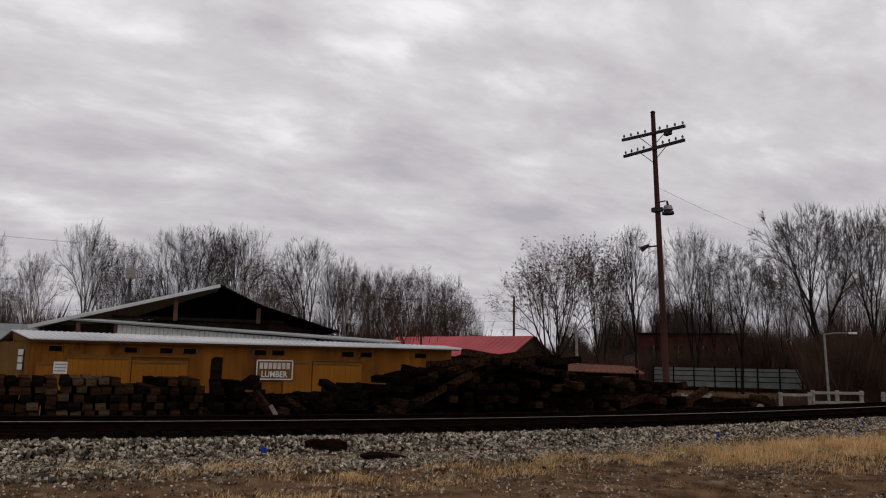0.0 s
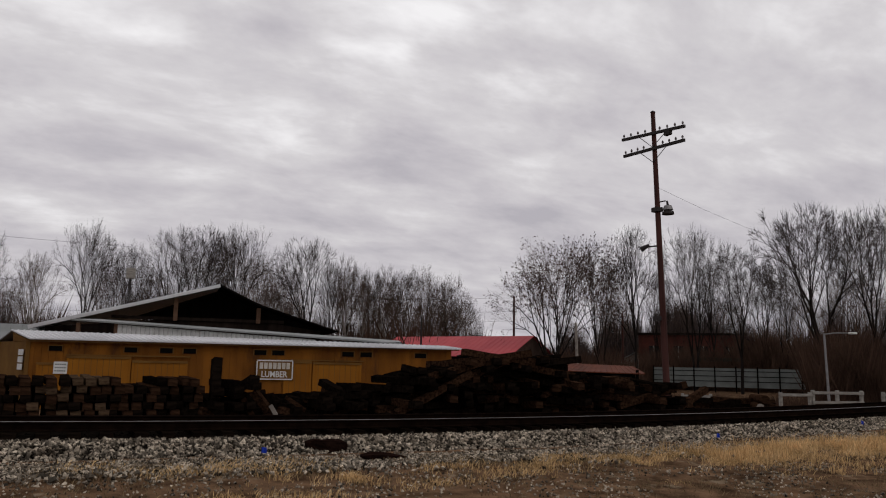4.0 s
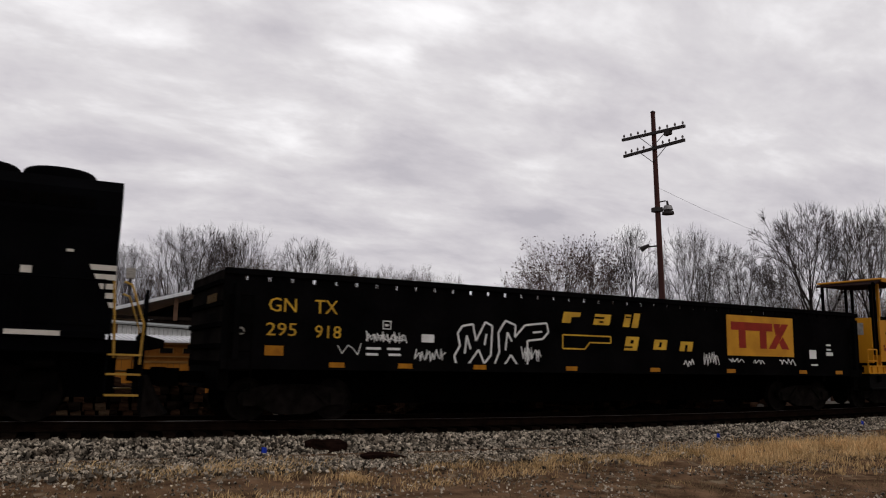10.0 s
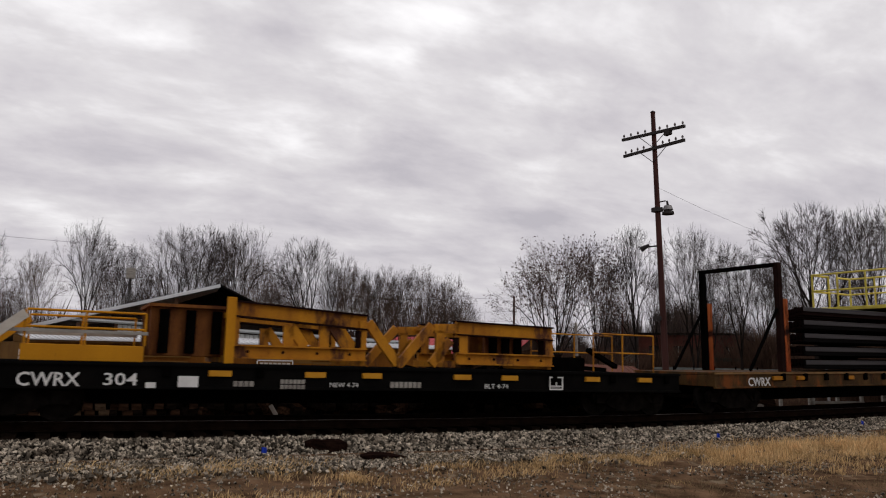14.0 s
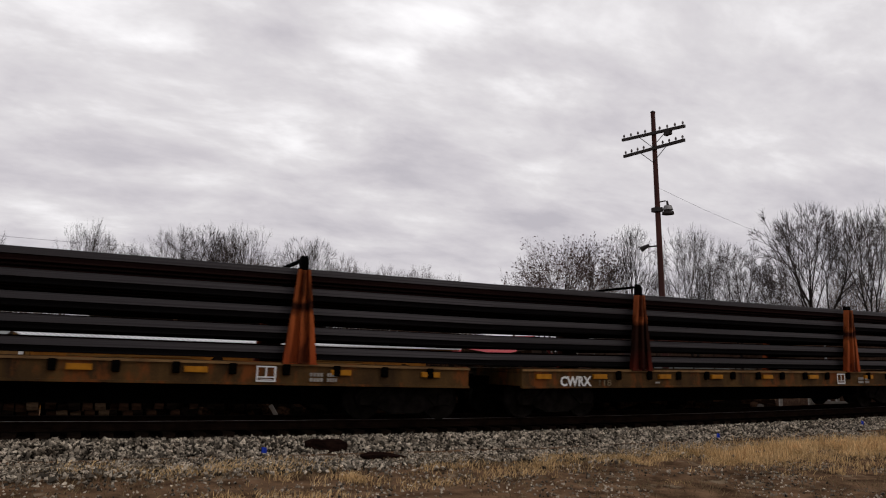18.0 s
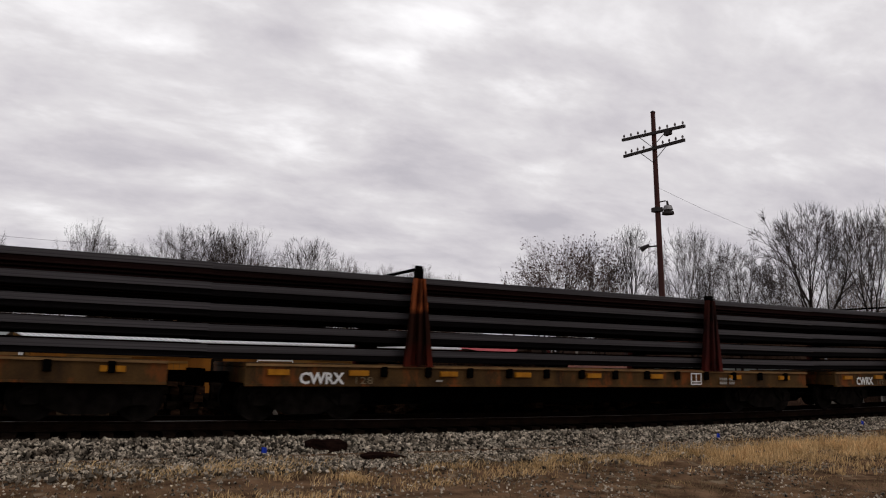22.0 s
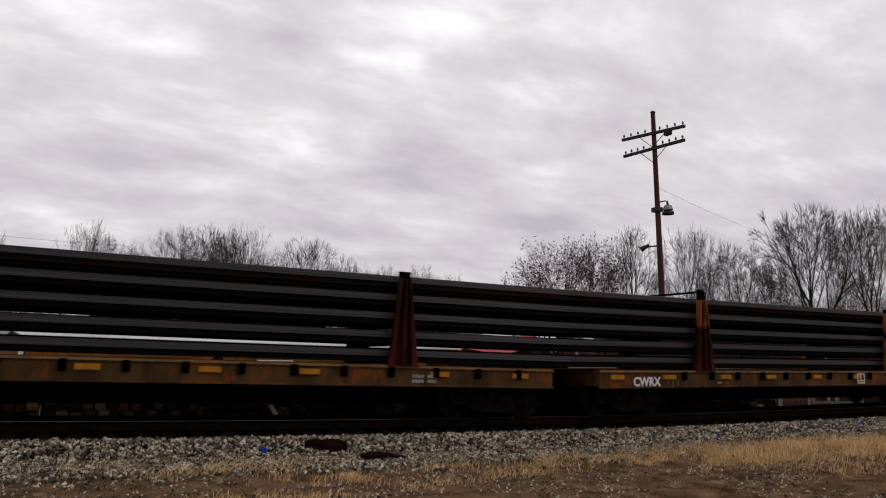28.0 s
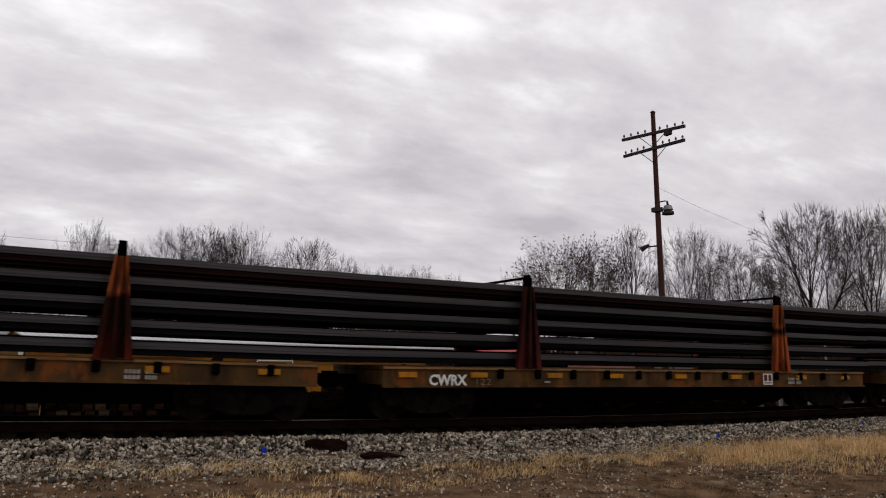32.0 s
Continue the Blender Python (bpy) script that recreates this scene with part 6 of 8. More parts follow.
                s.pipe([(X(88.14), y * 1.5, 1.1), (X(88.2), y * 1.5, 1.8), (X(88.15), y * 1.5, 2.72), (X(88.22), y * 1.5, 2.83), (X(88.75), y * 1.5, 2.85)], 0.021)
            else:
                s.pipe([(X(102.55), y * 1.5, 1.15), (X(102.5), y * 1.5, 1.9), (X(102.45), y * 1.5, 2.5)], 0.021)
                part("grab_rail", s, M_YSTEP, loco, "yellow grab rail")
                s = Shape()
                s.pipe([(X(102.98), y * 1.5, 1.05), (X(103.0), y * 1.5, 1.75), (X(102.75), y * 1.5, 2.45), (X(102.62), y * 1.5, 2.5)], 0.021)
            part("grab_rail", s, M_YSTEP, loco, "yellow grab rail")
            s = Shape()
            s.rod((X(p) - k * 0.05, y * 0.55, 1.6), (X(p) - k * 0.05, y * 0.55, 2.45), 0.03)
            s.rod((X(p) - k * 0.05, y * 0.9, 1.6), (X(p) - k * 0.05, y * 0.9, 2.4), 0.022)
            part("end_post", s, M_BLACK, loco)
    for y in (-1.5, 1.5):
        s = Shape()
        s.pipe([(X(92.2), y, 2.52), (X(102.3), y, 2.5)], 0.018)
        part("hand_rail", s, M_BLACK, loco)
        for a in np.arange(92.3, 102.4, 1.25):
            s = Shape()
            s.rod((X(a), y, 1.6), (X(a), y, 2.52), 0.018)
            part("stanchion", s, M_BLACK if abs(a - 99.8) > 0.3 else M_YSTEP, loco)
    # lamps
    for y, f in ((-1.02, 86.82), (0.4, 86.78)):
        s = Shape()
        s.rod((X(f + 0.015), y, 1.22), (X(f + 0.16), y, 1.22), 0.12, n=14)
        lamp = part("ditch_light", s, M_GRIMESHADE, loco)
        s = Shape()
        s.rod((X(f), y, 1.22), (X(f + 0.02), y, 1.22), 0.07, n=14)
        part("lens", s, M_LAMP, lamp)
    for z in (4.03, 4.27):
        s = Shape()
        s.rod((X(88.94), -0.1, z), (X(89.15), -0.1, z), 0.13, n=14)
        lamp = part("headlight", s, M_GRIMESHADE, loco)
        s = Shape()
        s.rod((X(88.925), -0.1, z), (X(88.942), -0.1, z), 0.075, n=14)
        part("lens", s, M_LAMP, lamp)
    # horn, tank, small roof things
    s = Shape()
    for (a, y, z, d, ln) in ((90.28, -0.2, 4.8, -1, 0.38), (90.4, 0.05, 4.7, -1, 0.3), (90.5, -0.1, 4.78, 1, 0.36)):
        s.rod((X(a), y, z), (X(a) + d * ln * 0.7, y, z), 0.03, 0.05, 8)
        s.rod((X(a) + d * ln * 0.7, y, z), (X(a) + d * ln, y, z), 0.05, 0.12, 8)
    s.box(X(90.22), X(90.62), -0.25, 0.08, 4.72, 4.77)
    s.rod((X(90.45), -0.12, 4.45), (X(90.45), -0.12, 4.74), 0.05)
    part("air_horn", s, M_BLACK, loco)
    s = Shape()
    s.box(X(89.3), X(89.75), -0.25, 0.25, 4.42, 4.54, 0.03)
    part("roof_beacon", s, M_GRIMESHADE, loco)
    s = Shape()
    s.prism([(-1.35, 0.75), (-1.35, 1.12), (-1.1, 1.2), (1.1, 1.2), (1.35, 1.12), (1.35, 0.75), (1.05, 0.42), (-1.05, 0.42)], "x", X(92.6), X(97.4))
    part("fuel_tank", s, M_BLACK, loco)
    s = Shape()
    s.rod((X(93.0), -1.36, 1.12), (X(97.2), -1.36, 1.1), 0.12, n=10)
    part("air_tank", s, M_SHEENBLACK, loco)
    add_couplers(loco, 8.0)
    for x in (-5.1, 5.1):
        add_truck(loco, x, place, True)
    on_train(loco, place, 5.1)


build_locomotive()


def stroke(s, pts, w, y):
    """A sprayed line as a flat ribbon on a wall that faces -y."""
    for (a, b), (c, d) in zip(pts, pts[1:]):
        q = math.hypot(c - a, d - b) or 1
        nx, nz = -(d - b) / q * w / 2, (c - a) / q * w / 2
        s.face([(a - nx, y, b - nz), (c - nx, y, d - nz), (c + nx, y, d + nz), (a + nx, y, b + nz)])


def scribble(s, x, z, w, h, y, seed, n=14, thick=0.03):
    rnd = random.Random(seed)
    pts = [(x + w * k / n + rnd.uniform(-0.06, 0.06) * w, z + h * (0.5 + 0.5 * math.sin(k * 2.3 + seed) * rnd.uniform(0.6, 1))) for k in range(n + 1)]
    stroke(s, pts, thick, y)


def stencil_box(car, x, z, size, y):
    s = Shape()
    for a, b, c, d in ((0, 1.25, 0, 0.09), (0, 1.25, 0.91, 1), (0, 0.1, 0.09, 0.91), (1.15, 1.25, 0.09, 0.91), (0.1, 1.15, 0.26, 0.33), (0.58, 0.67, 0.33, 0.91), (0.2, 1.05, 0.14, 0.18)):
        s.box(x + a * size, x + b * size, y - 0.014, y - 0.009, z + c * size, z + d * size)
    part("stencil_frame", s, M_CLEANWHITE, car)


def build_gondola():
    a, b = 104.2, 123.15
    place, h = (a + b) / 2, (b - a) / 2
    car = thing("gondola_car", "black steel gondola wagon with yellow lettering and white graffiti", "freight car")
    def X(p):
        return p - place
    s = Shape()
    s.box(-h, h, -1.5, 1.5, 1.06, 1.16)
    part("floor", s, M_WAGONBLACK, car)
    for y in (-1.55, 1.49):
        s = Shape()
        s.box(-h, h, y, y + 0.06, 1.16, 2.69)
        x = -h
        while x < h - 0.2:
            s.box(x, x + 0.37, y, y + 0.06, 2.69, 2.78)
            x += 0.45
        part("side_wall", s, M_WAGONBLACK, car)
        s = Shape()
        s.box(-h, h, y - 0.05, y + 0.1, 2.78, 2.91, 0.02)
        part("top_chord", s, M_WAGONBLACK, car)
        s = Shape()
        s.prism([(y - 0.06, 1.02), (y + 0.1, 1.02), (y + 0.1, 1.2), (y - 0.06, 1.2)], "x", -h, h)
        part("side_sill", s, M_WAGONBLACK, car)
        for k in range(15):
            x = -h + 0.25 + k * (2 * h - 0.5) / 14
            s = Shape()
            o = -0.09 if y < 0 else 0.15
            s.prism([(x - 0.08, y), (x - 0.05, y + o), (x + 0.05, y + o), (x + 0.08, y)] if y < 0 else [(x - 0.08, y + 0.06), (x + 0.08, y + 0.06), (x + 0.05, y + o), (x - 0.05, y + o)], "z", 1.2, 2.62)
            if y > 0 or k in (0, 14):
                part("side_post", s, M_WAGONBLACK, car)
    for x in (-h, h - 0.06):
        s = Shape()
        s.box(x, x + 0.06, -1.5, 1.5, 1.16, 2.88)
        wall = part("end_wall", s, M_WAGONEND, car, "faded grey-brown end wall")
        for z in (1.4, 1.8, 2.2, 2.6):
            s = Shape()
            s.box(x - 0.06, x + 0.12, -1.5, 1.5, z, z + 0.09)
            part("end_rib", s, M_WAGONBLACK, wall)
    # deep near-black sill stands in for the shade under the floor
    s = Shape()
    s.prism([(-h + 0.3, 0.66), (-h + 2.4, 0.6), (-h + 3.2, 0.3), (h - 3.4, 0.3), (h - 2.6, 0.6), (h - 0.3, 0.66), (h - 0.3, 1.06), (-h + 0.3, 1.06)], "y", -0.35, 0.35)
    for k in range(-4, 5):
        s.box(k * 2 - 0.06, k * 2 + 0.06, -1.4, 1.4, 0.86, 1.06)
    part("centre_sill", s, M_GRIMESHADE, car)
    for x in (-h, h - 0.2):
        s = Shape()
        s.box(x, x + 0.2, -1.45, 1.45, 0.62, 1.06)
        part("end_sill", s, M_GRIMESHADE, car)
    for x, k in ((-h, 1), (h, -1)):
        s = Shape()
        for z in (0.62, 1.0, 1.35, 1.7, 2.05, 2.4):
            s.rod((x + k * 0.12, -1.62, z), (x + k * 0.55, -1.62, z), 0.013)
        for q in (0.12, 0.55):
            s.rod((x + k * q, -1.62, 0.6), (x + k * q, -1.6, 2.42), 0.013)
        part("ladder", s, M_GRIMESHADE, car)
    y = -1.556
    part("lettering", lettering("GN", 0.27, X(105.06), y, 2.12, 0.55), M_GOLD, car, "gold reporting letters")
    part("lettering", lettering("TX", 0.27, X(105.98), y, 2.12, 0.48), M_GOLD, car, "gold reporting letters")
    part("lettering", lettering("295", 0.25, X(105.03), y, 1.66, 0.6), M_GOLD, car, "gold car number")
    part("lettering", lettering("918", 0.25, X(106.0), y, 1.64, 0.55), M_GOLD, car, "gold car number")
    for k in range(4):
        for z, hh in ((2.28, 0.2), (1.92, 0.18)):
            s = Shape()
            s.box(-h - 0.066, -h - 0.061, -1.2 + k * 0.22, -1.07 + k * 0.22, z, z + hh * 0.8)
            part("end_mark", s, M_FADEDGOLD if z > 2 else M_GRIMESHADE, car, "small gold mark on the end wall")
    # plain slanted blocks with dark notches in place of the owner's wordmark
    part("wordmark_block", Shape().prism([(X(112.02 + a), 2.18 + b) for a, b in ((0, 0), (0.25, 0), (0.28, 0.14), (0.54, 0.16), (0.57, 0.26), (0.07, 0.26))], "y", y - 0.006, y), M_GOLD, car, "slanted yellow notched block")
    for x, z, w, hh, notches in ((112.95, 2.17, 0.5, 0.26, ((0.0, 0.6, 0.56, 0.74), (0.35, 0.6, 0.2, 0.36))), (113.88, 2.15, 0.2, 0.31, ((0.1, 0.9, 0.72, 0.84),)), (114.16, 2.14, 0.2, 0.36, ()),
                                 (113.9, 1.58, 0.42, 0.34, ((0.38, 0.62, 0.5, 0.76), (0.0, 0.62, 0.18, 0.3))), (114.85, 1.62, 0.44, 0.25, ((0.4, 0.6, 0.25, 0.75),)), (115.75, 1.6, 0.44, 0.25, ((0.4, 0.6, 0.0, 0.66),))):
        lean = 0.27
        block = part("wordmark_block", Shape().prism([(X(x), z), (X(x + w), z), (X(x + w + lean * hh), z + hh), (X(x + lean * hh), z + hh)], "y", y - 0.006, y), M_GOLD, car, "slanted yellow block with dark notches")
        for fa, fb, ga, gb in notches:
            ends = [(x + w * f + lean * hh * g, z + hh * g) for f, g in ((fa, ga), (fb, ga), (fb, gb), (fa, gb))]
            part("notch", Shape().prism([(X(p), q) for p, q in ends], "y", y - 0.009, y - 0.0065), M_WAGONBLACK, block)
    s = Shape()
    stroke(s, [(X(112.05), 1.58), (X(112.05), 1.9), (X(113.5), 1.9), (X(113.5), 1.74), (X(112.85), 1.74), (X(112.7), 1.58), (X(112.05), 1.58)], 0.035, y)
    part("wordmark_outline", s, M_GOLD, car)
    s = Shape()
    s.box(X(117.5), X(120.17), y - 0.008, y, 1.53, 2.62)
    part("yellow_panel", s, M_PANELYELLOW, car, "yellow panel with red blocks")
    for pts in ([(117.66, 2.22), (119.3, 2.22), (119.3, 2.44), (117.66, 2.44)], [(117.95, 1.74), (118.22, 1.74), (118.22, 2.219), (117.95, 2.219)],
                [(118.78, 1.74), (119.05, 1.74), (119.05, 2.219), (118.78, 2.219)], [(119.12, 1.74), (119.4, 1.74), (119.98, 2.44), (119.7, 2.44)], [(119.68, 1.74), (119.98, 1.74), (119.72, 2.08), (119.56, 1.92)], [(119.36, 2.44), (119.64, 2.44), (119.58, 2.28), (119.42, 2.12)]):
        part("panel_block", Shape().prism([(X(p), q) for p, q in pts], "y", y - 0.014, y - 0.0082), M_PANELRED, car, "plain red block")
    for x, z, w, hh, seed, n, th in ((108.2, 1.2, 0.7, 0.3, 2, 22, 0.025), (107.12, 1.56, 0.85, 0.26, 8, 26, 0.022), (107.12, 1.58, 0.85, 0.22, 18, 22, 0.022), (115.9, 1.2, 0.35, 0.22, 4, 8, 0.03), (116.6, 1.22, 0.55, 0.45, 6, 16, 0.025), (117.55, 1.32, 0.55, 0.16, 7, 10, 0.025), (118.5, 1.3, 0.45, 0.16, 12, 8, 0.025), (119.55, 1.28, 0.65, 0.22, 13, 10, 0.03), (110.9, 1.22, 0.5, 0.4, 14, 20, 0.025), (106.45, 1.3, 0.55, 0.3, 15, 5, 0.018)):
        s = Shape()
        scribble(s, X(x), z, w, hh, y - 0.002 - 0.0004 * seed, seed, n, th)
        part("graffiti", s, M_CLEANWHITE, car, "white spray-painted scrawl")
    s = Shape()
    for pts in ([(109.2, 1.16), (109.14, 1.35), (109.28, 1.57), (109.22, 1.84), (109.33, 2.0), (109.6, 2.05), (109.68, 1.69), (109.92, 2.11), (110.1, 2.03), (110.07, 1.39), (109.9, 1.2), (109.75, 1.5), (109.5, 1.18), (109.2, 1.16)], [(110.13, 1.11), (110.29, 1.46), (110.26, 1.89), (110.45, 2.16), (110.72, 2.07), (110.7, 1.8), (110.98, 2.08), (111.58, 2.15), (111.63, 1.94), (111.46, 1.78), (111.04, 1.73), (111.05, 1.19), (110.8, 1.14), (110.6, 1.4), (110.4, 1.14), (110.13, 1.11)], [(109.4, 1.4), (109.45, 1.8), (109.55, 1.5)], [(110.45, 1.5), (110.5, 1.9), (110.62, 1.7)], [(111.2, 1.92), (111.45, 1.95)], [(109.9, 1.6), (109.95, 1.85)]):
        stroke(s, [(X(p), q) for p, q in pts], 0.045, y - 0.012)
    part("graffiti", s, M_CLEANWHITE, car, "tall white spray-painted scrawl")
    s = Shape()
    for x, w, z, hh in ((107.45, 0.19, 2.02, 0.02), (107.45, 0.19, 1.86, 0.02), (107.45, 0.02, 1.88, 0.14), (107.62, 0.02, 1.88, 0.14), (107.5, 0.08, 1.92, 0.05), (107.1, 0.32, 1.44, 0.05), (107.56, 0.3, 1.44, 0.05), (107.1, 0.26, 1.32, 0.05), (107.6, 0.28, 1.32, 0.05), (108.35, 0.3, 1.62, 0.17), (120.85, 0.3, 1.5, 0.25), (120.9, 0.3, 1.3, 0.05), (121.6, 0.3, 1.6, 0.1), (121.62, 0.2, 1.75, 0.05), (121.62, 0.2, 1.88, 0.05)):
        s.box(X(x), X(x + w), y - 0.005, y, z, z + hh)
    part("stencil", s, M_CLEANWHITE, car)
    s = Shape()
    s.rod((X(104.55), y, 1.73), (X(104.55), y - 0.006, 1.73), 0.075, n=14)
    part("round_mark", s, M_DULLWHITE, car)
    s = Shape()
    s.rod((X(104.55), y - 0.0065, 1.73), (X(104.55), y - 0.009, 1.73), 0.04, n=12)
    part("mark_centre", s, M_WAGONBLACK, car)
    s = Shape()
    s.box(X(105.02), X(105.38), y - 0.006, y, 1.28, 1.47)
    part("orange_plate", s, M_ORANGE, car, "square orange plate")
    for x in (106.3, 106.9 + 0.9, 109.6, 112.1, 114.7, 117.4, 120.3, 121.9):
        s = Shape()
        s.box(X(x), X(x + 0.32), -1.617, -1.611, 1.07, 1.17)
        part("reflector", s, M_ORANGE, car, "yellow reflective strip")
    add_couplers(car, h)
    for x in (-h + 1.6, h - 1.9):
        add_truck(car, x, place)
    on_train(car, place, h - 1.7)


build_gondola()


def flat_body(car, a, b, place, top, bottom, paint, edge, pocket=1.25, reflect=(), clear=()):
    """Deck, sills, pockets, couplers and trucks of a flat wagon from a to b of the train."""
    def X(p):
        return p - place
    h = (b - a) / 2
    s = Shape()
    s.box(-h, h, -1.36, 1.36, top - 0.07, top, 0.006)
    part("deck", s, M_GRIMESHADE if paint is M_FLATDARK else paint, car)
    for y in (-1.42, 1.36):
        s = Shape()
        s.box(-h, h, y, y + 0.06, bottom, top + 0.01, 0.006)
        part("side_sill", s, paint, car)
        for z in (top - 0.05, bottom):
            s = Shape()
            s.box(-h, h, y - 0.05 if y < 0 else y + 0.062, y - 0.002 if y < 0 else y + 0.11, z, z + 0.045)
            part("sill_flange", s, edge if z > bottom else paint, car)
    x = -h + (0.5 if pocket > 1.1 else 2.85)
    while x < h - 0.3:
        if not any(p <= x + place <= q for p, q in clear):
            s = Shape()
            s.box(x - 0.07, x + 0.07, -1.5, -1.42, top - 0.24, top - 0.03, 0.015)
            part("stake_pocket", s, M_GRIMESHADE, car)
        x += pocket
    for x in (-h, h - 0.14):
        s = Shape()
        s.box(x, x + 0.14, -1.36, 1.36, bottom + 0.05, top - 0.08, 0.01)
        part("end_sill", s, paint, car)
    # sill deepened at mid-length: its near black keeps the underside in shade
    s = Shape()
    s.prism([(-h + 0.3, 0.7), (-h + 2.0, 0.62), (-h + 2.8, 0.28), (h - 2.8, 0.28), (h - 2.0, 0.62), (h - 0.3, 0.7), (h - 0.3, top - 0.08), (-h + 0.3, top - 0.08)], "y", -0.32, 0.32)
    part("centre_sill", s, M_GRIMESHADE, car)
    for x in reflect:
        s = Shape()
        s.box(X(x) - 0.2, X(x) + 0.2, -1.484, -1.472, top - 0.215, top - 0.115)
        s.box(X(x) - 0.21, X(x) + 0.21, -1.474, -1.42, top - 0.22, top - 0.11)
        part("reflector", s, M_PANELYELLOW if paint is M_FLATDARK else M_ORANGE, car, "yellow reflective strip")
    add_couplers(car, h)
    for x in (-h + 1.3, h - 1.3):
        add_truck(car, x, place)
    on_train(car, place, h - 1.3)


def loaded(name, label, category, place, half, group=""):
    ob = thing(name, label, category, group)
    on_train(ob, place, half)
    return ob


def railing(car, posts, z0, z1, y, mat, mids=1, r=0.022, label=""):
    for x in posts:
        s = Shape()
        s.rod((x, y, z0), (x, y, z1), r)
        part("railing_post", s, mat, car, label)
    for k in range(mids + 1):
        s = Shape()
        z = z1 - (z1 - z0) * k / (mids + 1)
        s.rod((posts[0], y, z), (posts[-1], y, z), r)
        part("railing_bar", s, mat, car, label)


def build_machine_car():
    a, b = 123.75, 139.45
    place = (a + b) / 2
    half = (b - a) / 2 - 1.3
    car = thing("machine_flat_car", "black flat wagon with a rusty yellow operator's cab and machinery", "freight car")
    def X(p):
        return p - place
    flat_body(car, a, b, place, 1.06, 0.6, M_FLATDARK, M_FLATDARK, 1.6, (125.1, 128.7, 132.4, 136.0, 137.5, 138.4), ((126.0, 128.1), (132.9, 134.7)))
    # yellow frame beams on the deck
    for p, q, z0, z1 in ((123.95, 125.0, 1.07, 1.32), (127.0, 128.15, 1.07, 1.35), (128.2, 130.35, 1.0, 1.26), (130.5, 132.3, 1.05, 1.33), (132.55, 135.1, 1.07, 1.3)):
        s = Shape()
        s.box(X(p), X(q), -1.3, -1.16, z0, z1, 0.01)
        s.box(X(p), X(q), -1.34, -1.1, z1 - 0.03, z1)
        s.box(X(p), X(q), -1.34, -1.1, z0, z0 + 0.03)
        for k in range(3):
            xx = X(p) + (k + 0.5) * (q - p) / 3
            s.box(xx - 0.012, xx + 0.012, -1.34, -1.3, z0, z1)
        part("frame_beam", s, M_YELLOW, car, "yellow steel frame beam")
        s = Shape()
        s.box(X(p), X(q), 1.1, 1.24, z0, z1, 0.01)
        part("frame_beam", s, M_YELLOW, car, "yellow steel frame beam")
    s = Shape()
    s.box(X(128.0), X(135.2), -1.2, 1.2, 1.28, 1.34)
    part("machine_bed", s, M_GRIMESHADE, car)
    # cab
    s = Shape()
    s.box(X(124.95), X(126.7), -1.2, 1.2, 1.44, 1.66, 0.01)
    cab = part("operator_cab", s, M_YELLOW, car, "rust-spotted yellow operator's cab")
    s = Shape()
    s.box(X(124.98), X(126.76), -1.2, -1.15, 1.66, 2.88, 0.008)
    part("cab_side", s, M_YELLOW, cab)
    s = Shape()
    s.box(X(125.04), X(126.66), 0.54, 0.59, 1.66, 2.5, 0.008)
    part("cab_side", s, M_YELLOW, cab)
    s = Shape()
    s.box(X(124.66), X(124.72), -1.1, 0.54, 1.4, 2.84, 0.008)
    part("cab_front", s, M_YELLOW, cab)
    s = Shape()
    s.box(X(124.645), X(124.655), -0.85, -0.5, 2.3, 2.68)
    part("white_sign", s, M_DULLWHITE, cab)
    # solid panel for the doorway: the opening's darkness is in its colour
    s = Shape()
    s.box(X(124.78), X(125.02), -1.1, -1.04, 1.66, 3.9)
    part("doorway", s, M_RUSTSHADE, cab, "dark narrow doorway")
    s = Shape()
    s.box(X(125.1), X(126.5), -0.7, 0.7, 1.07, 1.44)
    part("cab_pedestal", s, M_GRIMESHADE, cab)
    for x in (125.0, 125.6, 126.2, 126.58):
        s = Shape()
        s.box(X(x), X(x + 0.08), -1.15, -1.07, 1.07, 1.44)
        part("cab_leg", s, M_YELLOWRUST, cab)
    s = Shape()
    s.box(X(126.62), X(126.68), -1.15, 0.54, 1.66, 2.84, 0.008)
    part("cab_back", s, M_YELLOWRUST, cab)
    s = Shape()
    n = 24
    for k in range(n):
        x = X(125.06) + k * 1.58 / n
        s.box(x, x + 0.035, -1.215, -1.14, 2.78, 2.88)
    part("cab_trim", s, M_GRIMESHADE, cab, "dark scalloped trim")
    for x, y in ((124.75, -1.1), (124.95, -1.1), (125.1, -1.15), (126.6, -1.15), (124.75, 0.5), (126.2, 0.5), (126.6, 0.5)):
        s = Shape()
        s.box(X(x) - 0.045, X(x) + 0.045, y - 0.035, y + 0.035, 2.8 if x > 125 and y < 0 else 1.66, 3.95)
        part("cab_post", s, M_GRIMESHADE if x != 125.1 else M_YELLOW, cab)
    s = Shape()
    n, x0, x1 = 26, 124.6, 126.85
    for k in range(n):
        p, q = x0 + (x1 - x0) * k / n, x0 + (x1 - x0) * (k + 1) / n
        m = (p + q) / 2
        def rz(y):
            return 4.06 - 0.012 * (y + 1.5)
        for u, v, h0, h1 in ((p, m, 0.0, 0.035), (m, q, 0.035, 0.0)):
            s.face([(X(u), -1.55, rz(-1.5) + h0), (X(v), -1.55, rz(-1.5) + h1), (X(v), 0.6, rz(0.6) + h1), (X(u), 0.6, rz(0.6) + h0)])
            s.face([(X(u), 0.6, rz(0.6) + h0 - 0.02), (X(v), 0.6, rz(0.6) + h1 - 0.02), (X(v), -1.55, rz(-1.5) + h1 - 0.02), (X(u), -1.55, rz(-1.5) + h0 - 0.02)])
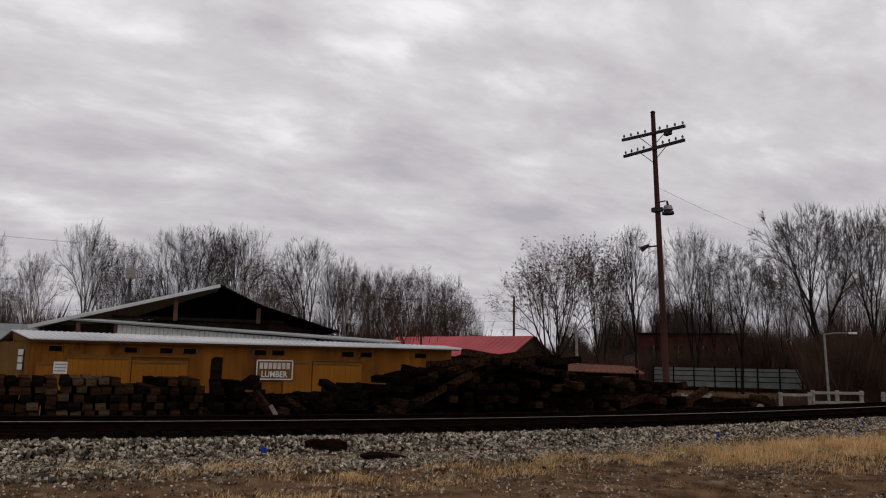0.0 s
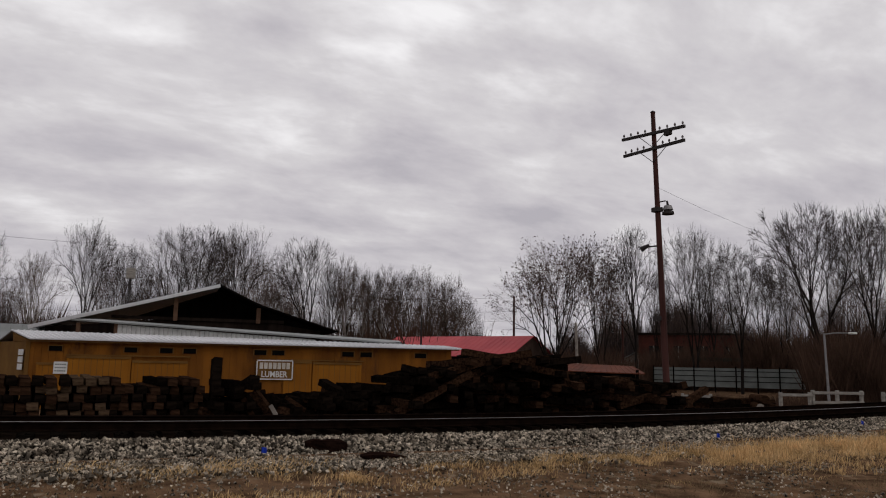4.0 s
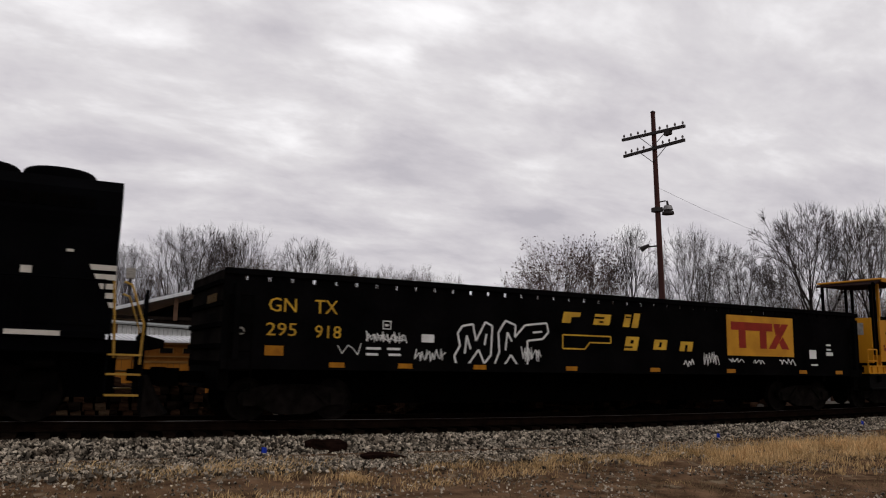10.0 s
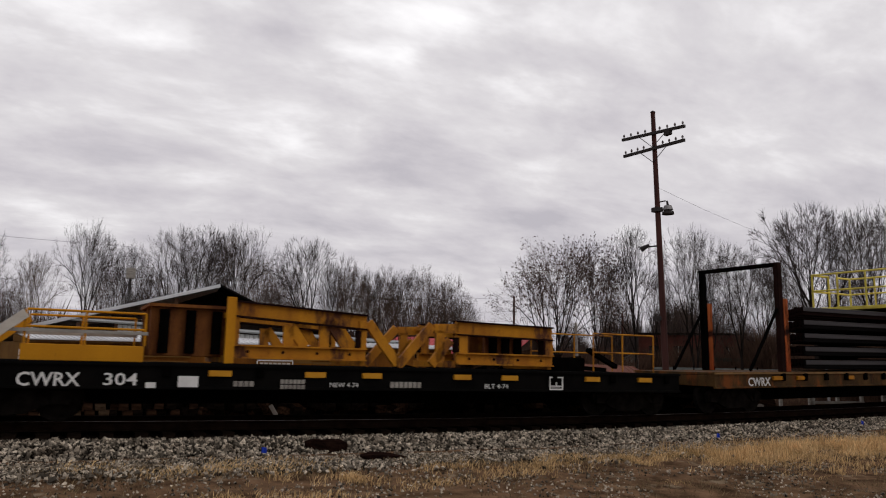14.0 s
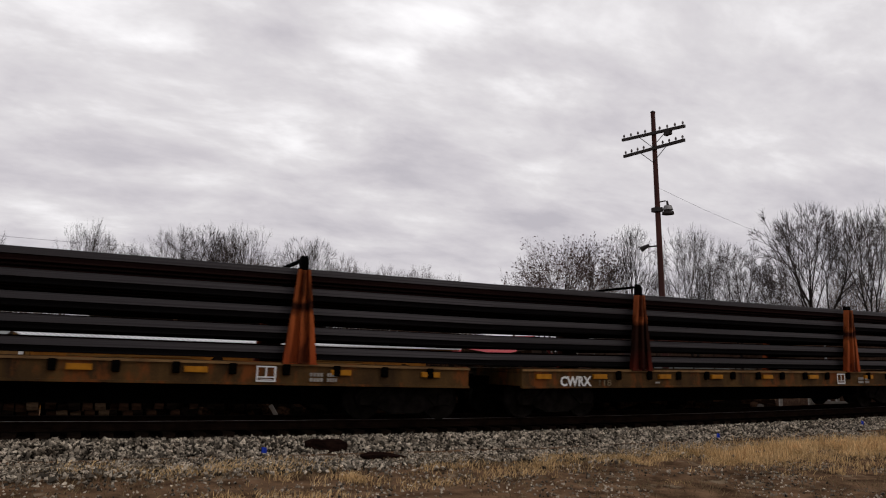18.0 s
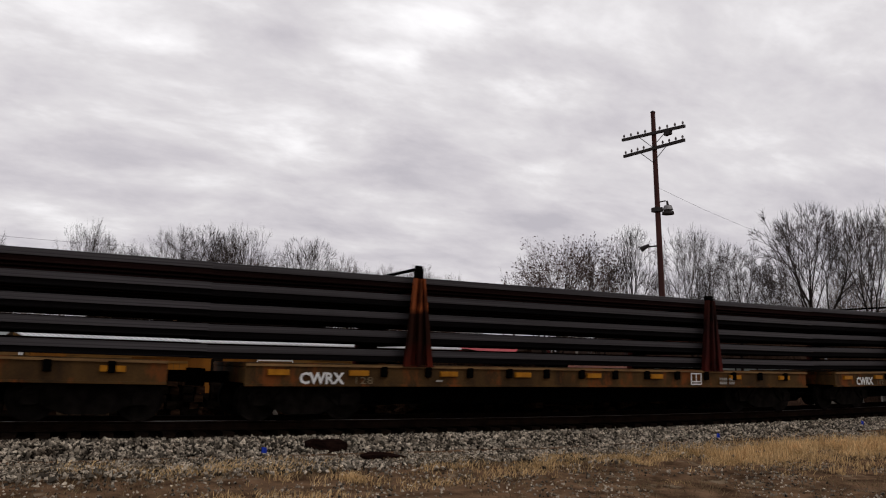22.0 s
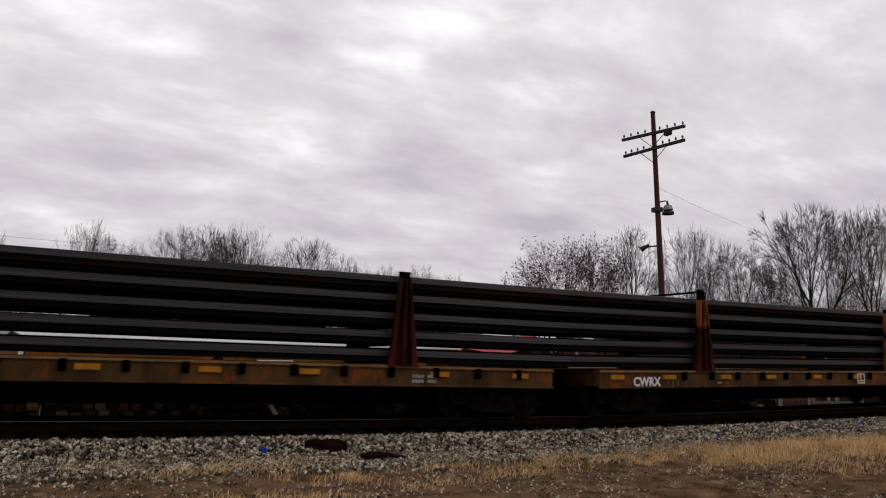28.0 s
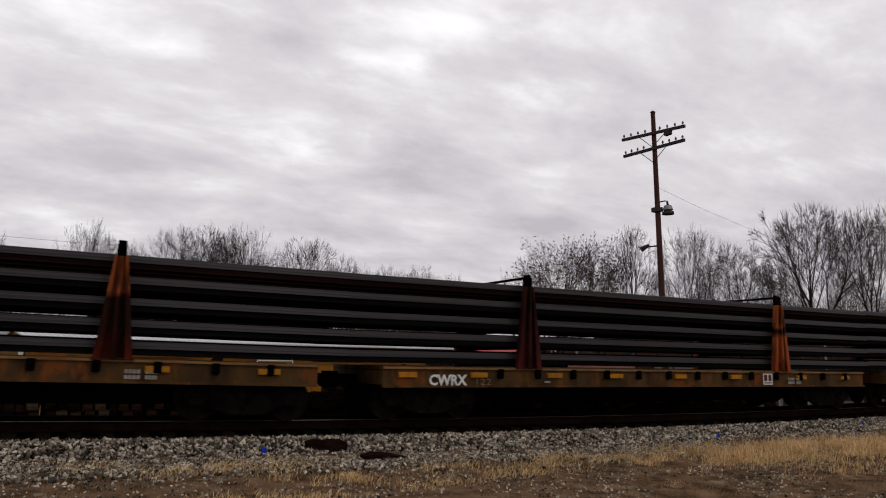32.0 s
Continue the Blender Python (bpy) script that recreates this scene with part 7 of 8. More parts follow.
            s.face([(X(u), -1.55, rz(-1.5) + h0 - 0.11), (X(v), -1.55, rz(-1.5) + h1 - 0.11), (X(v), -1.55, rz(-1.5) + h1), (X(u), -1.55, rz(-1.5) + h0)])
    part("cab_roof", s, M_YELLOW, cab, "corrugated yellow canopy roof")
    s = Shape()
    s.loft([[(X(124.62), -1.5, 4.03), (X(124.22), -1.5, 3.87), (X(124.24), -1.5, 3.83), (X(124.64), -1.5, 3.97)], [(X(124.62), 0.58, 4.0), (X(124.5), 0.58, 3.93), (X(124.51), 0.58, 3.9), (X(124.64), 0.58, 3.94)]])
    part("roof_visor", s, M_RUSTSHADE, cab)
    # plate added below the canopy: its dark colour stands for the shade there
    s = Shape()
    s.loft([[(X(124.64), -1.5, 3.955), (X(126.82), -1.5, 3.955), (X(126.82), 0.58, 3.93), (X(124.64), 0.58, 3.93)], [(X(124.64), -1.5, 3.985), (X(126.82), -1.5, 3.985), (X(126.82), 0.58, 3.96), (X(124.64), 0.58, 3.96)]])
    part("roof_lining", s, M_RUSTSHADE, cab, "added dark plate for the shaded underside of the canopy")
    s = Shape()
    s.rod((X(126.75), -1.55, 4.03), (X(126.93), -1.58, 4.03), 0.05, 0.08, 10)
    s.rod((X(124.25), -1.5, 3.85), (X(124.12), -1.52, 3.87), 0.04, 0.06, 10)
    s.rod((X(124.75), -1.4, 4.05), (X(124.72), -1.4, 4.2), 0.012)
    part("roof_lamp", s, M_GRIMESHADE, cab)
    for x in (125.35, 125.95):
        s = Shape()
        s.rod((X(x), -1.205, 2.35), (X(x), -1.2, 2.35), 0.035, n=10)
        part("bolt_head", s, M_GRIMESHADE, cab)
    s = Shape()
    s.rod((X(125.22), -1.208, 1.84), (X(125.22), -1.2, 1.84), 0.06, n=10)
    s.rod((X(125.18), -1.208, 1.94), (X(125.18), -1.2, 1.94), 0.04, n=10)
    part("bolt_head", s, M_REDBOX, cab)
    for x in (125.2, 125.6, 126.0, 126.4):
        s = Shape()
        for z in np.arange(2.9, 3.8, 0.12):
            s.rod((X(x) - 0.2, 0.52, z), (X(x) + 0.2, 0.52, z), 0.006, n=4)
        for k in range(5):
            s.rod((X(x) - 0.2 + 0.1 * k, 0.52, 2.5), (X(x) - 0.2 + 0.1 * k, 0.52, 3.8), 0.006, n=4)
        part("mesh_screen", s, M_LAMPGREY, cab, "wire mesh screen")
    for y in (-1.3, 1.2):
        railing(car, [X(126.82), X(128.15)], 1.35, 2.14, y, M_YELLOW, 1, 0.022, "yellow platform railing")
    railing(car, [X(123.95), X(124.5)], 1.1, 1.82, -1.3, M_YELLOW, 1, 0.02)
    s = Shape()
    s.box(X(126.75), X(128.15), -1.3, 1.2, 1.47, 1.51)
    part("platform", s, M_TIN_OLD, car)
    s = Shape()
    s.rod((X(128.45), -1.38, 1.12), (X(128.45), -1.25, 1.12), 0.2, n=18)
    part("round_cover", s, M_YELLOW, car)
    # claws hung over the side
    for p, z0, z1 in ((130.35, 0.42, 1.16), (135.45, 1.0, 1.82)):
        for k in range(4):
            s = Shape()
            x = X(p) - 0.22 + 0.13 * k
            s.prism([(-1.5, z0 + 0.05), (-1.42, z0), (-1.36, z0 + 0.12), (-1.36, z1 - 0.08), (-1.42, z1), (-1.5, z1 - 0.12)], "x", x, x + 0.075)
            part("claw_arm", s, M_CLAW if k != 1 else M_YELLOW, car, "bright yellow claw arm")
        s = Shape()
        s.box(X(p) - 0.42, X(p) + 0.3, -1.4, -1.2, z1 - 0.2, z1 - 0.08)
        s.box(X(p) - 0.42, X(p) - 0.35, -1.45, -1.2, z0 + 0.3, z1)
        part("claw_frame", s, M_YELLOW, car)
    y = -1.476
    part("lettering", lettering("CWRX", 0.24, X(126.25), y, 0.64, 0.98, bold=0.015), M_CLEANWHITE, car, "white reporting letters")
    part("lettering", lettering("306", 0.22, X(127.42), y, 0.66, 0.55, bold=0.01), M_CLEANWHITE, car, "white car number")
    part("lettering", lettering("LTH OVER END SILL 54", 0.1, X(133.07), y, 0.8, 1.46), M_CLEANWHITE, car)
    part("lettering", lettering("BLT 2-73", 0.1, X(133.6), y, 0.66, 0.6), M_CLEANWHITE, car)
    s = Shape()
    s.box(X(125.55), X(125.96), -1.482, -1.472, 0.78, 1.0)
    s.box(X(127.22), X(127.38), -1.482, -1.472, 0.84, 0.98)
    plate = part("notice_plate", s, M_CLEANWHITE, car, "white notice plate with dark print")
    s = Shape()
    for z in (0.82, 0.88, 0.94):
        bars(s, X(125.58), z, 0.34, 0.03, -1.483, 6, 0.25, 0, 0.003)
    part("print", s, M_GRIMESHADE, plate)
    stencil_box(car, X(136.3), 0.68, 0.28, y)
    s = Shape()
    s.box(X(136.75), X(136.9), -1.482, -1.472, 0.7, 0.9)
    part("white_plate", s, M_CLEANWHITE, car)
    # loads on the deck
    tank = loaded("blue_tank", "blue steel fuel tank strapped on the wagon's deck", "tank", place, half)
    s = Shape()
    s.box(X(128.45), X(129.85), -0.9, 0.7, 1.36, 2.24, 0.05)
    part("body", s, M_BLUE, tank)
    s = Shape()
    s.box(X(128.4), X(129.9), -0.95, 0.75, 1.335, 1.4, 0.01)
    part("base_rim", s, M_BLUE, tank)
    s = Shape()
    for x in (128.7, 129.3, 129.75):
        s.rod((X(x), -0.4, 2.23), (X(x), -0.4, 2.33), 0.07, n=10)
    part("filler_cap", s, M_GRIMESHADE, tank)
    eng = loaded("engine_unit", "yellow enclosed diesel power unit with a radiator grille", "engine", place, half)
    s = Shape()
    s.box(X(131.08), X(132.3), -1.0, 0.8, 1.34, 2.46, 0.03)
    part("housing", s, M_YELLOW, eng)
    s = Shape()
    s.box(X(131.3), X(132.02), -1.03, -1.0, 1.54, 2.32, 0.01)
    grille = part("radiator_grille", s, M_GRILLE, eng, "dull ochre radiator grille")
    for k in range(16):
        s = Shape()
        s.box(X(131.34), X(131.98), -1.042, -1.03, 1.57 + k * 0.046, 1.59 + k * 0.046)
        part("grille_slat", s, M_YELLOW, grille)
    s = Shape()
    s.box(X(130.6), X(131.1), -1.08, -0.98, 1.3, 1.72, 0.02)
    part("side_guard", s, M_YELLOW, eng)
    s = Shape()
    s.rod((X(130.2), -0.6, 2.1), (X(131.1), -0.6, 2.1), 0.17, n=12)
    s.rod((X(130.35), -0.6, 2.2), (X(130.35), -0.6, 2.42), 0.08, n=8)
    s.pipe([(X(130.6), -0.8, 1.4), (X(130.4), -0.85, 1.7), (X(130.55), -0.85, 2.0)], 0.035)
    s.box(X(130.3), X(131.08), -0.7, 0.6, 1.34, 1.75, 0.04)
    part("air_cleaner", s, M_GRIMESHADE, eng)
    s = Shape()
    s.rod((X(131.42), -0.3, 2.6), (X(132.0), -0.3, 2.6), 0.12, n=12)
    s.rod((X(131.52), -0.3, 2.44), (X(131.52), -0.3, 2.52), 0.03)
    s.rod((X(131.9), -0.3, 2.44), (X(131.9), -0.3, 2.52), 0.03)
    part("exhaust_silencer", s, M_DECKEDGE, eng, "tan drum-shaped exhaust silencer")
    box = loaded("green_tool_box", "dark green steel tool box on the wagon's deck", "box", place, half)
    s = Shape()
    s.box(X(132.45), X(133.7), -0.92, 0.5, 1.35, 2.07, 0.015)
    part("body", s, M_GREEN, box)
    s = Shape()
    s.box(X(132.41), X(133.74), -0.96, 0.54, 2.07, 2.14, 0.02)
    part("lid", s, M_GREEN, box)
    s = Shape()
    for x in (132.8, 133.4):
        s.box(X(x), X(x + 0.1), -0.975, -0.96, 1.99, 2.1)
    part("latch", s, M_GRIMESHADE, box)
    crate = loaded("wooden_crate", "orange-brown plank crate on the wagon's deck", "crate", place, half)
    s = Shape()
    s.box(X(133.88), X(134.9), -1.02, 0.2, 1.36, 1.9)
    part("inner_box", s, M_CRATE, crate)
    for k in range(4):
        s = Shape()
        s.box(X(133.85), X(134.94), -1.06, -1.02, 1.36 + 0.145 * k, 1.49 + 0.145 * k, 0.006)
        part("plank", s, M_CRATE, crate)
    for x in (133.86, 134.83):
        s = Shape()
        s.box(X(x), X(x + 0.1), -1.09, -1.06, 1.36, 1.92, 0.005)
        part("corner_batten", s, M_CRATE, crate)
    red = loaded("red_box", "dark red steel box on the wagon's low deck", "box", place, half)
    s = Shape()
    s.box(X(136.0), X(137.0), -1.05, 0.4, 1.065, 1.68, 0.02)
    part("body", s, M_REDBOX, red)
    s = Shape()
    s.box(X(135.98), X(137.02), -1.07, 0.42, 1.68, 1.72, 0.01)
    part("lid", s, M_REDBOX, red)
    for x in (137.9, 138.35, 138.8, 139.2):
        s = Shape()
        s.rod((X(x), -1.2, 1.06), (X(x), -1.2, 1.9 + 0.12 * math.sin(x * 7)), 0.022)
        part("stake", s, M_GRIMESHADE, car)


build_machine_car()


def truss(car, x0, x1, z0, z1, y, braces, mat, fall=0.0, end=0.16):
    """One side of a welded yellow frame: deep chords with flanges, end posts and slanting braces; the top may fall towards x1."""
    for za, zb, lower in ((z0, z0 + 0.24, 0.0), (z1 - 0.3, z1, fall)):
        s = Shape()
        s.prism([(x0, za), (x1, za - lower), (x1, zb - lower), (x0, zb)], "y", y - 0.05, y + 0.05)
        chord = part("chord", s, mat, car)
        for z in (za - 0.012, zb - 0.02):
            t = Shape()
            t.prism([(x0, z), (x1, z - lower), (x1, z + 0.032 - lower), (x0, z + 0.032)], "y", y - 0.13, y + 0.13)
            part("flange", t, M_RUSTSHADE if z > z0 + 0.1 and lower else mat, chord)
    for x in (x0, x1 - end):
        s = Shape()
        s.box(x, x + end, y - 0.09, y + 0.09, z0 + 0.23, z1 - 0.28, 0.006)
        post = part("end_post", s, mat, car)
        part("rust_edge", Shape().box(x - 0.02, x + 0.03, y - 0.12, y + 0.12, z0 + 0.26, z1 - 0.32 - fall), M_RUSTSHADE, post)
    for a, b, c, d in braces:
        s = Shape()
        s.bar((a, y, b), (c, y, d), 0.1, 0.2)
        part("brace", s, mat, car)
    for k in range(4):
        x = x0 + (k + 0.5) * (x1 - x0) / 4
        part("bolt", Shape().rod((x, y - 0.07, z0 + 0.12), (x, y - 0.05, z0 + 0.12), 0.03, n=8), M_RUSTSHADE, car)


def build_threader_car():
    a, b = 139.9, 156.15
    place = (a + b) / 2
    half = (b - a) / 2 - 1.3
    car = thing("rail_threader_car", "black flat wagon carrying rust-streaked yellow rail guide frames", "freight car")
    def X(p):
        return p - place
    flat_body(car, a, b, place, 1.06, 0.6, M_FLATDARK, M_FLATDARK, 1.7, (144.75, 146.6, 147.8, 149.9, 151.1, 153.4, 155.0), ((141.2, 143.6), (145.8, 147.6), (148.1, 149.0), (150.3, 151.2)))
    for y in (-1.2, 0.85):
        part("ramp_beam", Shape().bar((X(140.55), y, 1.12), (X(141.45), y, 1.88), 0.12, 0.16), M_WHITE if y < 0 else M_YELLOW, car, "pale sloping ramp beam")
    s = Shape()
    s.box(X(141.4), X(143.4), -1.2, 0.9, 1.07, 1.36, 0.01)
    part("platform", s, M_YELLOW, car)
    for y in (-1.2, 0.9):
        railing(car, [X(141.45), X(142.4), X(143.4)], 1.36, 1.95, y, M_YELLOW, 1, 0.022)
        s = Shape()
        s.box(X(141.0), X(143.45), y - 0.03, y + 0.03, 1.56, 1.62)
        part("railing_bar", s, M_DULLWHITE, car)
    for y, m in ((-1.1, M_YELLOWRUST), (0.9, M_YELLOWRUST)):
        truss(car, X(144.95), X(147.75), 1.2, 2.3, y, [(X(146.1), 1.42, X(146.1), 1.86), (X(146.15), 1.84, X(146.45), 1.44), (X(146.85), 1.42, X(146.85), 2.0), (X(146.95), 1.98, X(147.35), 1.44), (X(147.8), 2.0, X(148.5), 1.15)], m, 0.16)
        truss(car, X(149.9), X(152.45), 1.18, 2.12, y, [(X(148.5), 1.1, X(149.3), 2.0), (X(149.35), 1.94, X(149.95), 1.96), (X(149.3), 1.15, X(149.75), 1.7), (X(149.5), 1.2, X(149.5), 1.9)], m, 0.04, 0.26)
    for x in (144.9, 147.7, 149.85, 152.4):
        s = Shape()
        s.box(X(x) - 0.06, X(x) + 0.06, -1.1, 0.9, 1.96, 2.06)
        s.box(X(x) - 0.06, X(x) + 0.06, -1.1, 0.9, 1.1, 1.24)
        part("cross_beam", s, M_YELLOWRUST, car)
    # roller boxes
    for p, q, z in ((143.5, 144.95, 2.12), (150.75, 151.75, 1.98)):
        for y in (-0.85, -0.1, 0.6):
            s = Shape()
            s.box(X(p), X(q), y - 0.06, y + 0.06, 1.2, z, 0.01)
            part("roller_plate", s, M_ROLLERRUST, car, "brown rusty roller plate")
        for k in range(3):
            s = Shape()
            x = X(p) + (k + 0.5) * (q - p) / 3
            s.rod((x, -1.0, 1.25), (x, -1.0, z - 0.05), 0.1, n=10)
            part("guide_roller", s, M_GRIMESHADE, car)
        s = Shape()
        s.box(X(p) - 0.05, X(q) + 0.05, -1.05, 0.7, z, z + 0.06)
        part("roller_cap", s, M_ROLLERRUST, car)
    s = Shape()
    s.box(X(144.84), X(145.02), -1.26, -1.2, 1.08, 2.36, 0.01)
    part("tall_post", s, M_YELLOW, car)
    s = Shape()
    s.box(X(152.6), X(153.6), -0.9, 0.4, 1.07, 1.4, 0.02)
    part("winch", s, M_GRIMESHADE, car)
    railing(car, [X(153.7), X(154.6), X(155.6)], 1.08, 2.0, -1.1, M_YELLOWRUST, 1, 0.02)
    railing(car, [X(153.2), X(154.6), X(155.9)], 1.08, 2.05, 0.9, M_YELLOWRUST, 1, 0.02)
    s = Shape()
    s.bar((X(153.7), -0.9, 1.6), (X(154.7), -0.7, 1.2), 0.14, 0.1)
    s.bar((X(152.7), -0.7, 1.2), (X(154.2), -0.9, 1.12), 0.16, 0.1)
    part("guide_bar", s, M_GRIMESHADE, car)
    y = -1.476
    part("lettering", lettering("CWRX", 0.24, X(141.4), y, 0.64, 0.98, bold=0.015), M_CLEANWHITE, car, "white reporting letters")
    part("lettering", lettering("304", 0.22, X(142.75), y, 0.66, 0.56, bold=0.01), M_CLEANWHITE, car, "white car number")
    part("lettering", lettering("NEW 4-74", 0.09, X(146.9), y, 0.66, 0.6), M_CLEANWHITE, car)
    part("lettering", lettering("BLT 4-74", 0.1, X(150.45), y, 0.66, 0.6), M_CLEANWHITE, car)
    for p, z, w, hh, n in ((148.2, 0.66, 0.72, 0.12, 7), (145.0, 0.66, 0.4, 0.1, 4), (145.9, 0.72, 0.5, 0.08, 6), (145.9, 0.62, 0.5, 0.08, 6)):
        for k in range(n):
            part("stencil_bar", bars(Shape(), X(p) + k * w / n, z, w / n * 0.78, hh, y), M_DULLWHITE, car)
    for p, q, z0, z1 in ((143.45, 143.62, 0.62, 0.72), (144.0, 144.36, 0.64, 0.84)):
        s = Shape()
        s.box(X(p), X(q), y - 0.006, y, z0, z1)
        part("notice_plate", s, M_CLEANWHITE, car)
    stencil_box(car, X(152.15), 0.64, 0.3, y)
    s = Shape()
    bars(s, X(140.2), 0.62, 0.5, 0.05, y)
    part("sill_strip", s, M_LAMPGREY, car)


build_threader_car()


# ---- wagons with long rails ----
PITCH_CAR = 17.265
TIERS = [1.2, 1.594, 1.988, 2.382, 2.776]       # undersides of the five layers


def load_rail_mesh(length, inner=False, web=M_LOADSHADE):
    s = Shape()
    # head drawn deep, so its grey takes in the lit upper web
    half = [(0.078, 0), (0.078, 0.018), (0.014, 0.04), (0.014, 0.105), (0.04, 0.12), (0.042, 0.24), (0.03, 0.25)]
    prof = [(-a, z) for a, z in half] + [(a, z) for a, z in reversed(half)]
    s.loft([[(x, a, z) for a, z in prof] for x in (-length / 2, length / 2)])
    me = s.mesh("rail")
    me.materials.append(M_LOADRAIL)
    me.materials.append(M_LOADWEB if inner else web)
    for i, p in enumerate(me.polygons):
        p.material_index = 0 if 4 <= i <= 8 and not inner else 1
    return me


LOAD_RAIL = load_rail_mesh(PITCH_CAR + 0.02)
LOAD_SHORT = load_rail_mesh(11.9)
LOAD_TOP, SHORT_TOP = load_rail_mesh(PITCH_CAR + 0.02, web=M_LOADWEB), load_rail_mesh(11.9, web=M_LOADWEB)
# inner rails all dark: the shade inside the stack is in their colour
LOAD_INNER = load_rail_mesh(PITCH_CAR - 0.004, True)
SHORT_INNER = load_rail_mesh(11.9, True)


def stand_meshes():
    """A tapered upright of a rail rack: web, side legs and foot; then its swinging top arm."""
    near = Shape().prism([(-0.3, 1.13), (0.3, 1.13), (0.1, 2.98), (-0.1, 2.98)], "y", -1.4, -1.34).mesh("upright")
    more = []
    for k in (-1, 1):
        more.append(("side_leg", Shape().prism([(k * 0.33, 1.13), (k * 0.2, 1.13), (k * 0.07, 2.98), (k * 0.115, 2.98)], "y", -1.5, -1.402).mesh("side_leg")))
    more.append(("rib", Shape().prism([(-0.04, 1.13), (0.04, 1.13), (0.025, 2.96), (-0.025, 2.96)], "y", -1.53, -1.402).mesh("rib")))
    more.append(("foot_plate", Shape().box(-0.36, 0.36, -1.5, -1.3, 1.11, 1.128).mesh("foot_plate")))
    s = Shape()
    s.box(-0.085, 0.085, -1.46, -1.32, 2.98, 3.2, 0.01)
    s.box(-0.075, 0.075, -1.42, -1.34, 3.2, 3.26)
    s.box(-0.045, 0.045, -1.4, 1.4, 3.17, 3.22)
    arm = s.mesh("top_arm")
    cap = Shape().box(-0.1, 0.1, -1.46, -1.32, 2.98, 3.06, 0.01).box(-0.12, 0.12, -1.44, -1.34, 3.06, 3.1).mesh("rack_cap")
    s = Shape()
    s.box(-0.09, 0.09, -1.33, 1.33, -0.05, -0.003)
    tier = s.mesh("tier_beam")
    return near, more, arm, cap, tier


UPRIGHT, PIECES, TOP_ARM, TOP_CAP, TIER_BEAMS = stand_meshes()
RACKS = {}                      # meshes of the three states of rust, and what they are called
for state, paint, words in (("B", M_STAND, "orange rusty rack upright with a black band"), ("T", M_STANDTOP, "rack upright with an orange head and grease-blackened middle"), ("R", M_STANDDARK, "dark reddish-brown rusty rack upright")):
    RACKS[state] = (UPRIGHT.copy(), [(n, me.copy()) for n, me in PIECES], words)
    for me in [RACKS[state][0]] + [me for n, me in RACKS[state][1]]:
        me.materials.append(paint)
TOP_ARM.materials.append(M_GRIMESHADE)
TOP_CAP.materials.append(M_GRIMESHADE)
TIER_BEAMS.materials.append(M_GRIMESHADE)


def rail_rack(car, x, state, swung):
    """A pair of uprights; its top arm lies across the load where it is swung over."""
    me, pieces, words = RACKS[state]
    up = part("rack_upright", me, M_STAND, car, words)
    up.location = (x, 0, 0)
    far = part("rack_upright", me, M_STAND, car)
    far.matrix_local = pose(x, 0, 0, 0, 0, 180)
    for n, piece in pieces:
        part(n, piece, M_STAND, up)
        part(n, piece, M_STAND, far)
    arm = part("rack_arm" if swung else "rack_cap", TOP_ARM if swung else TOP_CAP, M_GRIMESHADE, car)
    arm.location = (x, 0, 0)
    for z in TIERS:
        beam = part("tier_beam", TIER_BEAMS, M_GRIMESHADE, car)
        beam.location = (x, 0, z)


def rail_load(place, half, mesh, shift, seed):
    load = loaded("rail_load", "stack of long steel rails in five layers on the wagon's racks", "rails", place, half, "rail stacks on the wagons")
    for k, z in enumerate(TIERS):
        for j in range(8):
            y = -1.16 + j * 0.33
            full = mesh is LOAD_RAIL
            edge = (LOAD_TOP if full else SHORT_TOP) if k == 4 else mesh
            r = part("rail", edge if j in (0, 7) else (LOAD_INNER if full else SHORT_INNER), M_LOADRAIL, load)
            r.location = (shift, y, z + (0 if j in (0, 7) else 0.012 * ((j * 7 + k * 5) % 5)))
            if not full:                  # their ends stand back in echelon
                r.location.x += 0.165 * j - 0.2
                r.scale = (1 - (0.33 * j - 0.4) / 11.9, 1, 1)
            if full:
                r.scale = (1 - y * 0.088 / PITCH_CAR, 1, 1)     # rails at the bend's outside are longer
    return load


NUMBERS = {0: "104", 1: "118", 2: "123", 3: "128", 4: "112", 5: "108", 7: "111", 8: "131", 9: "122"}


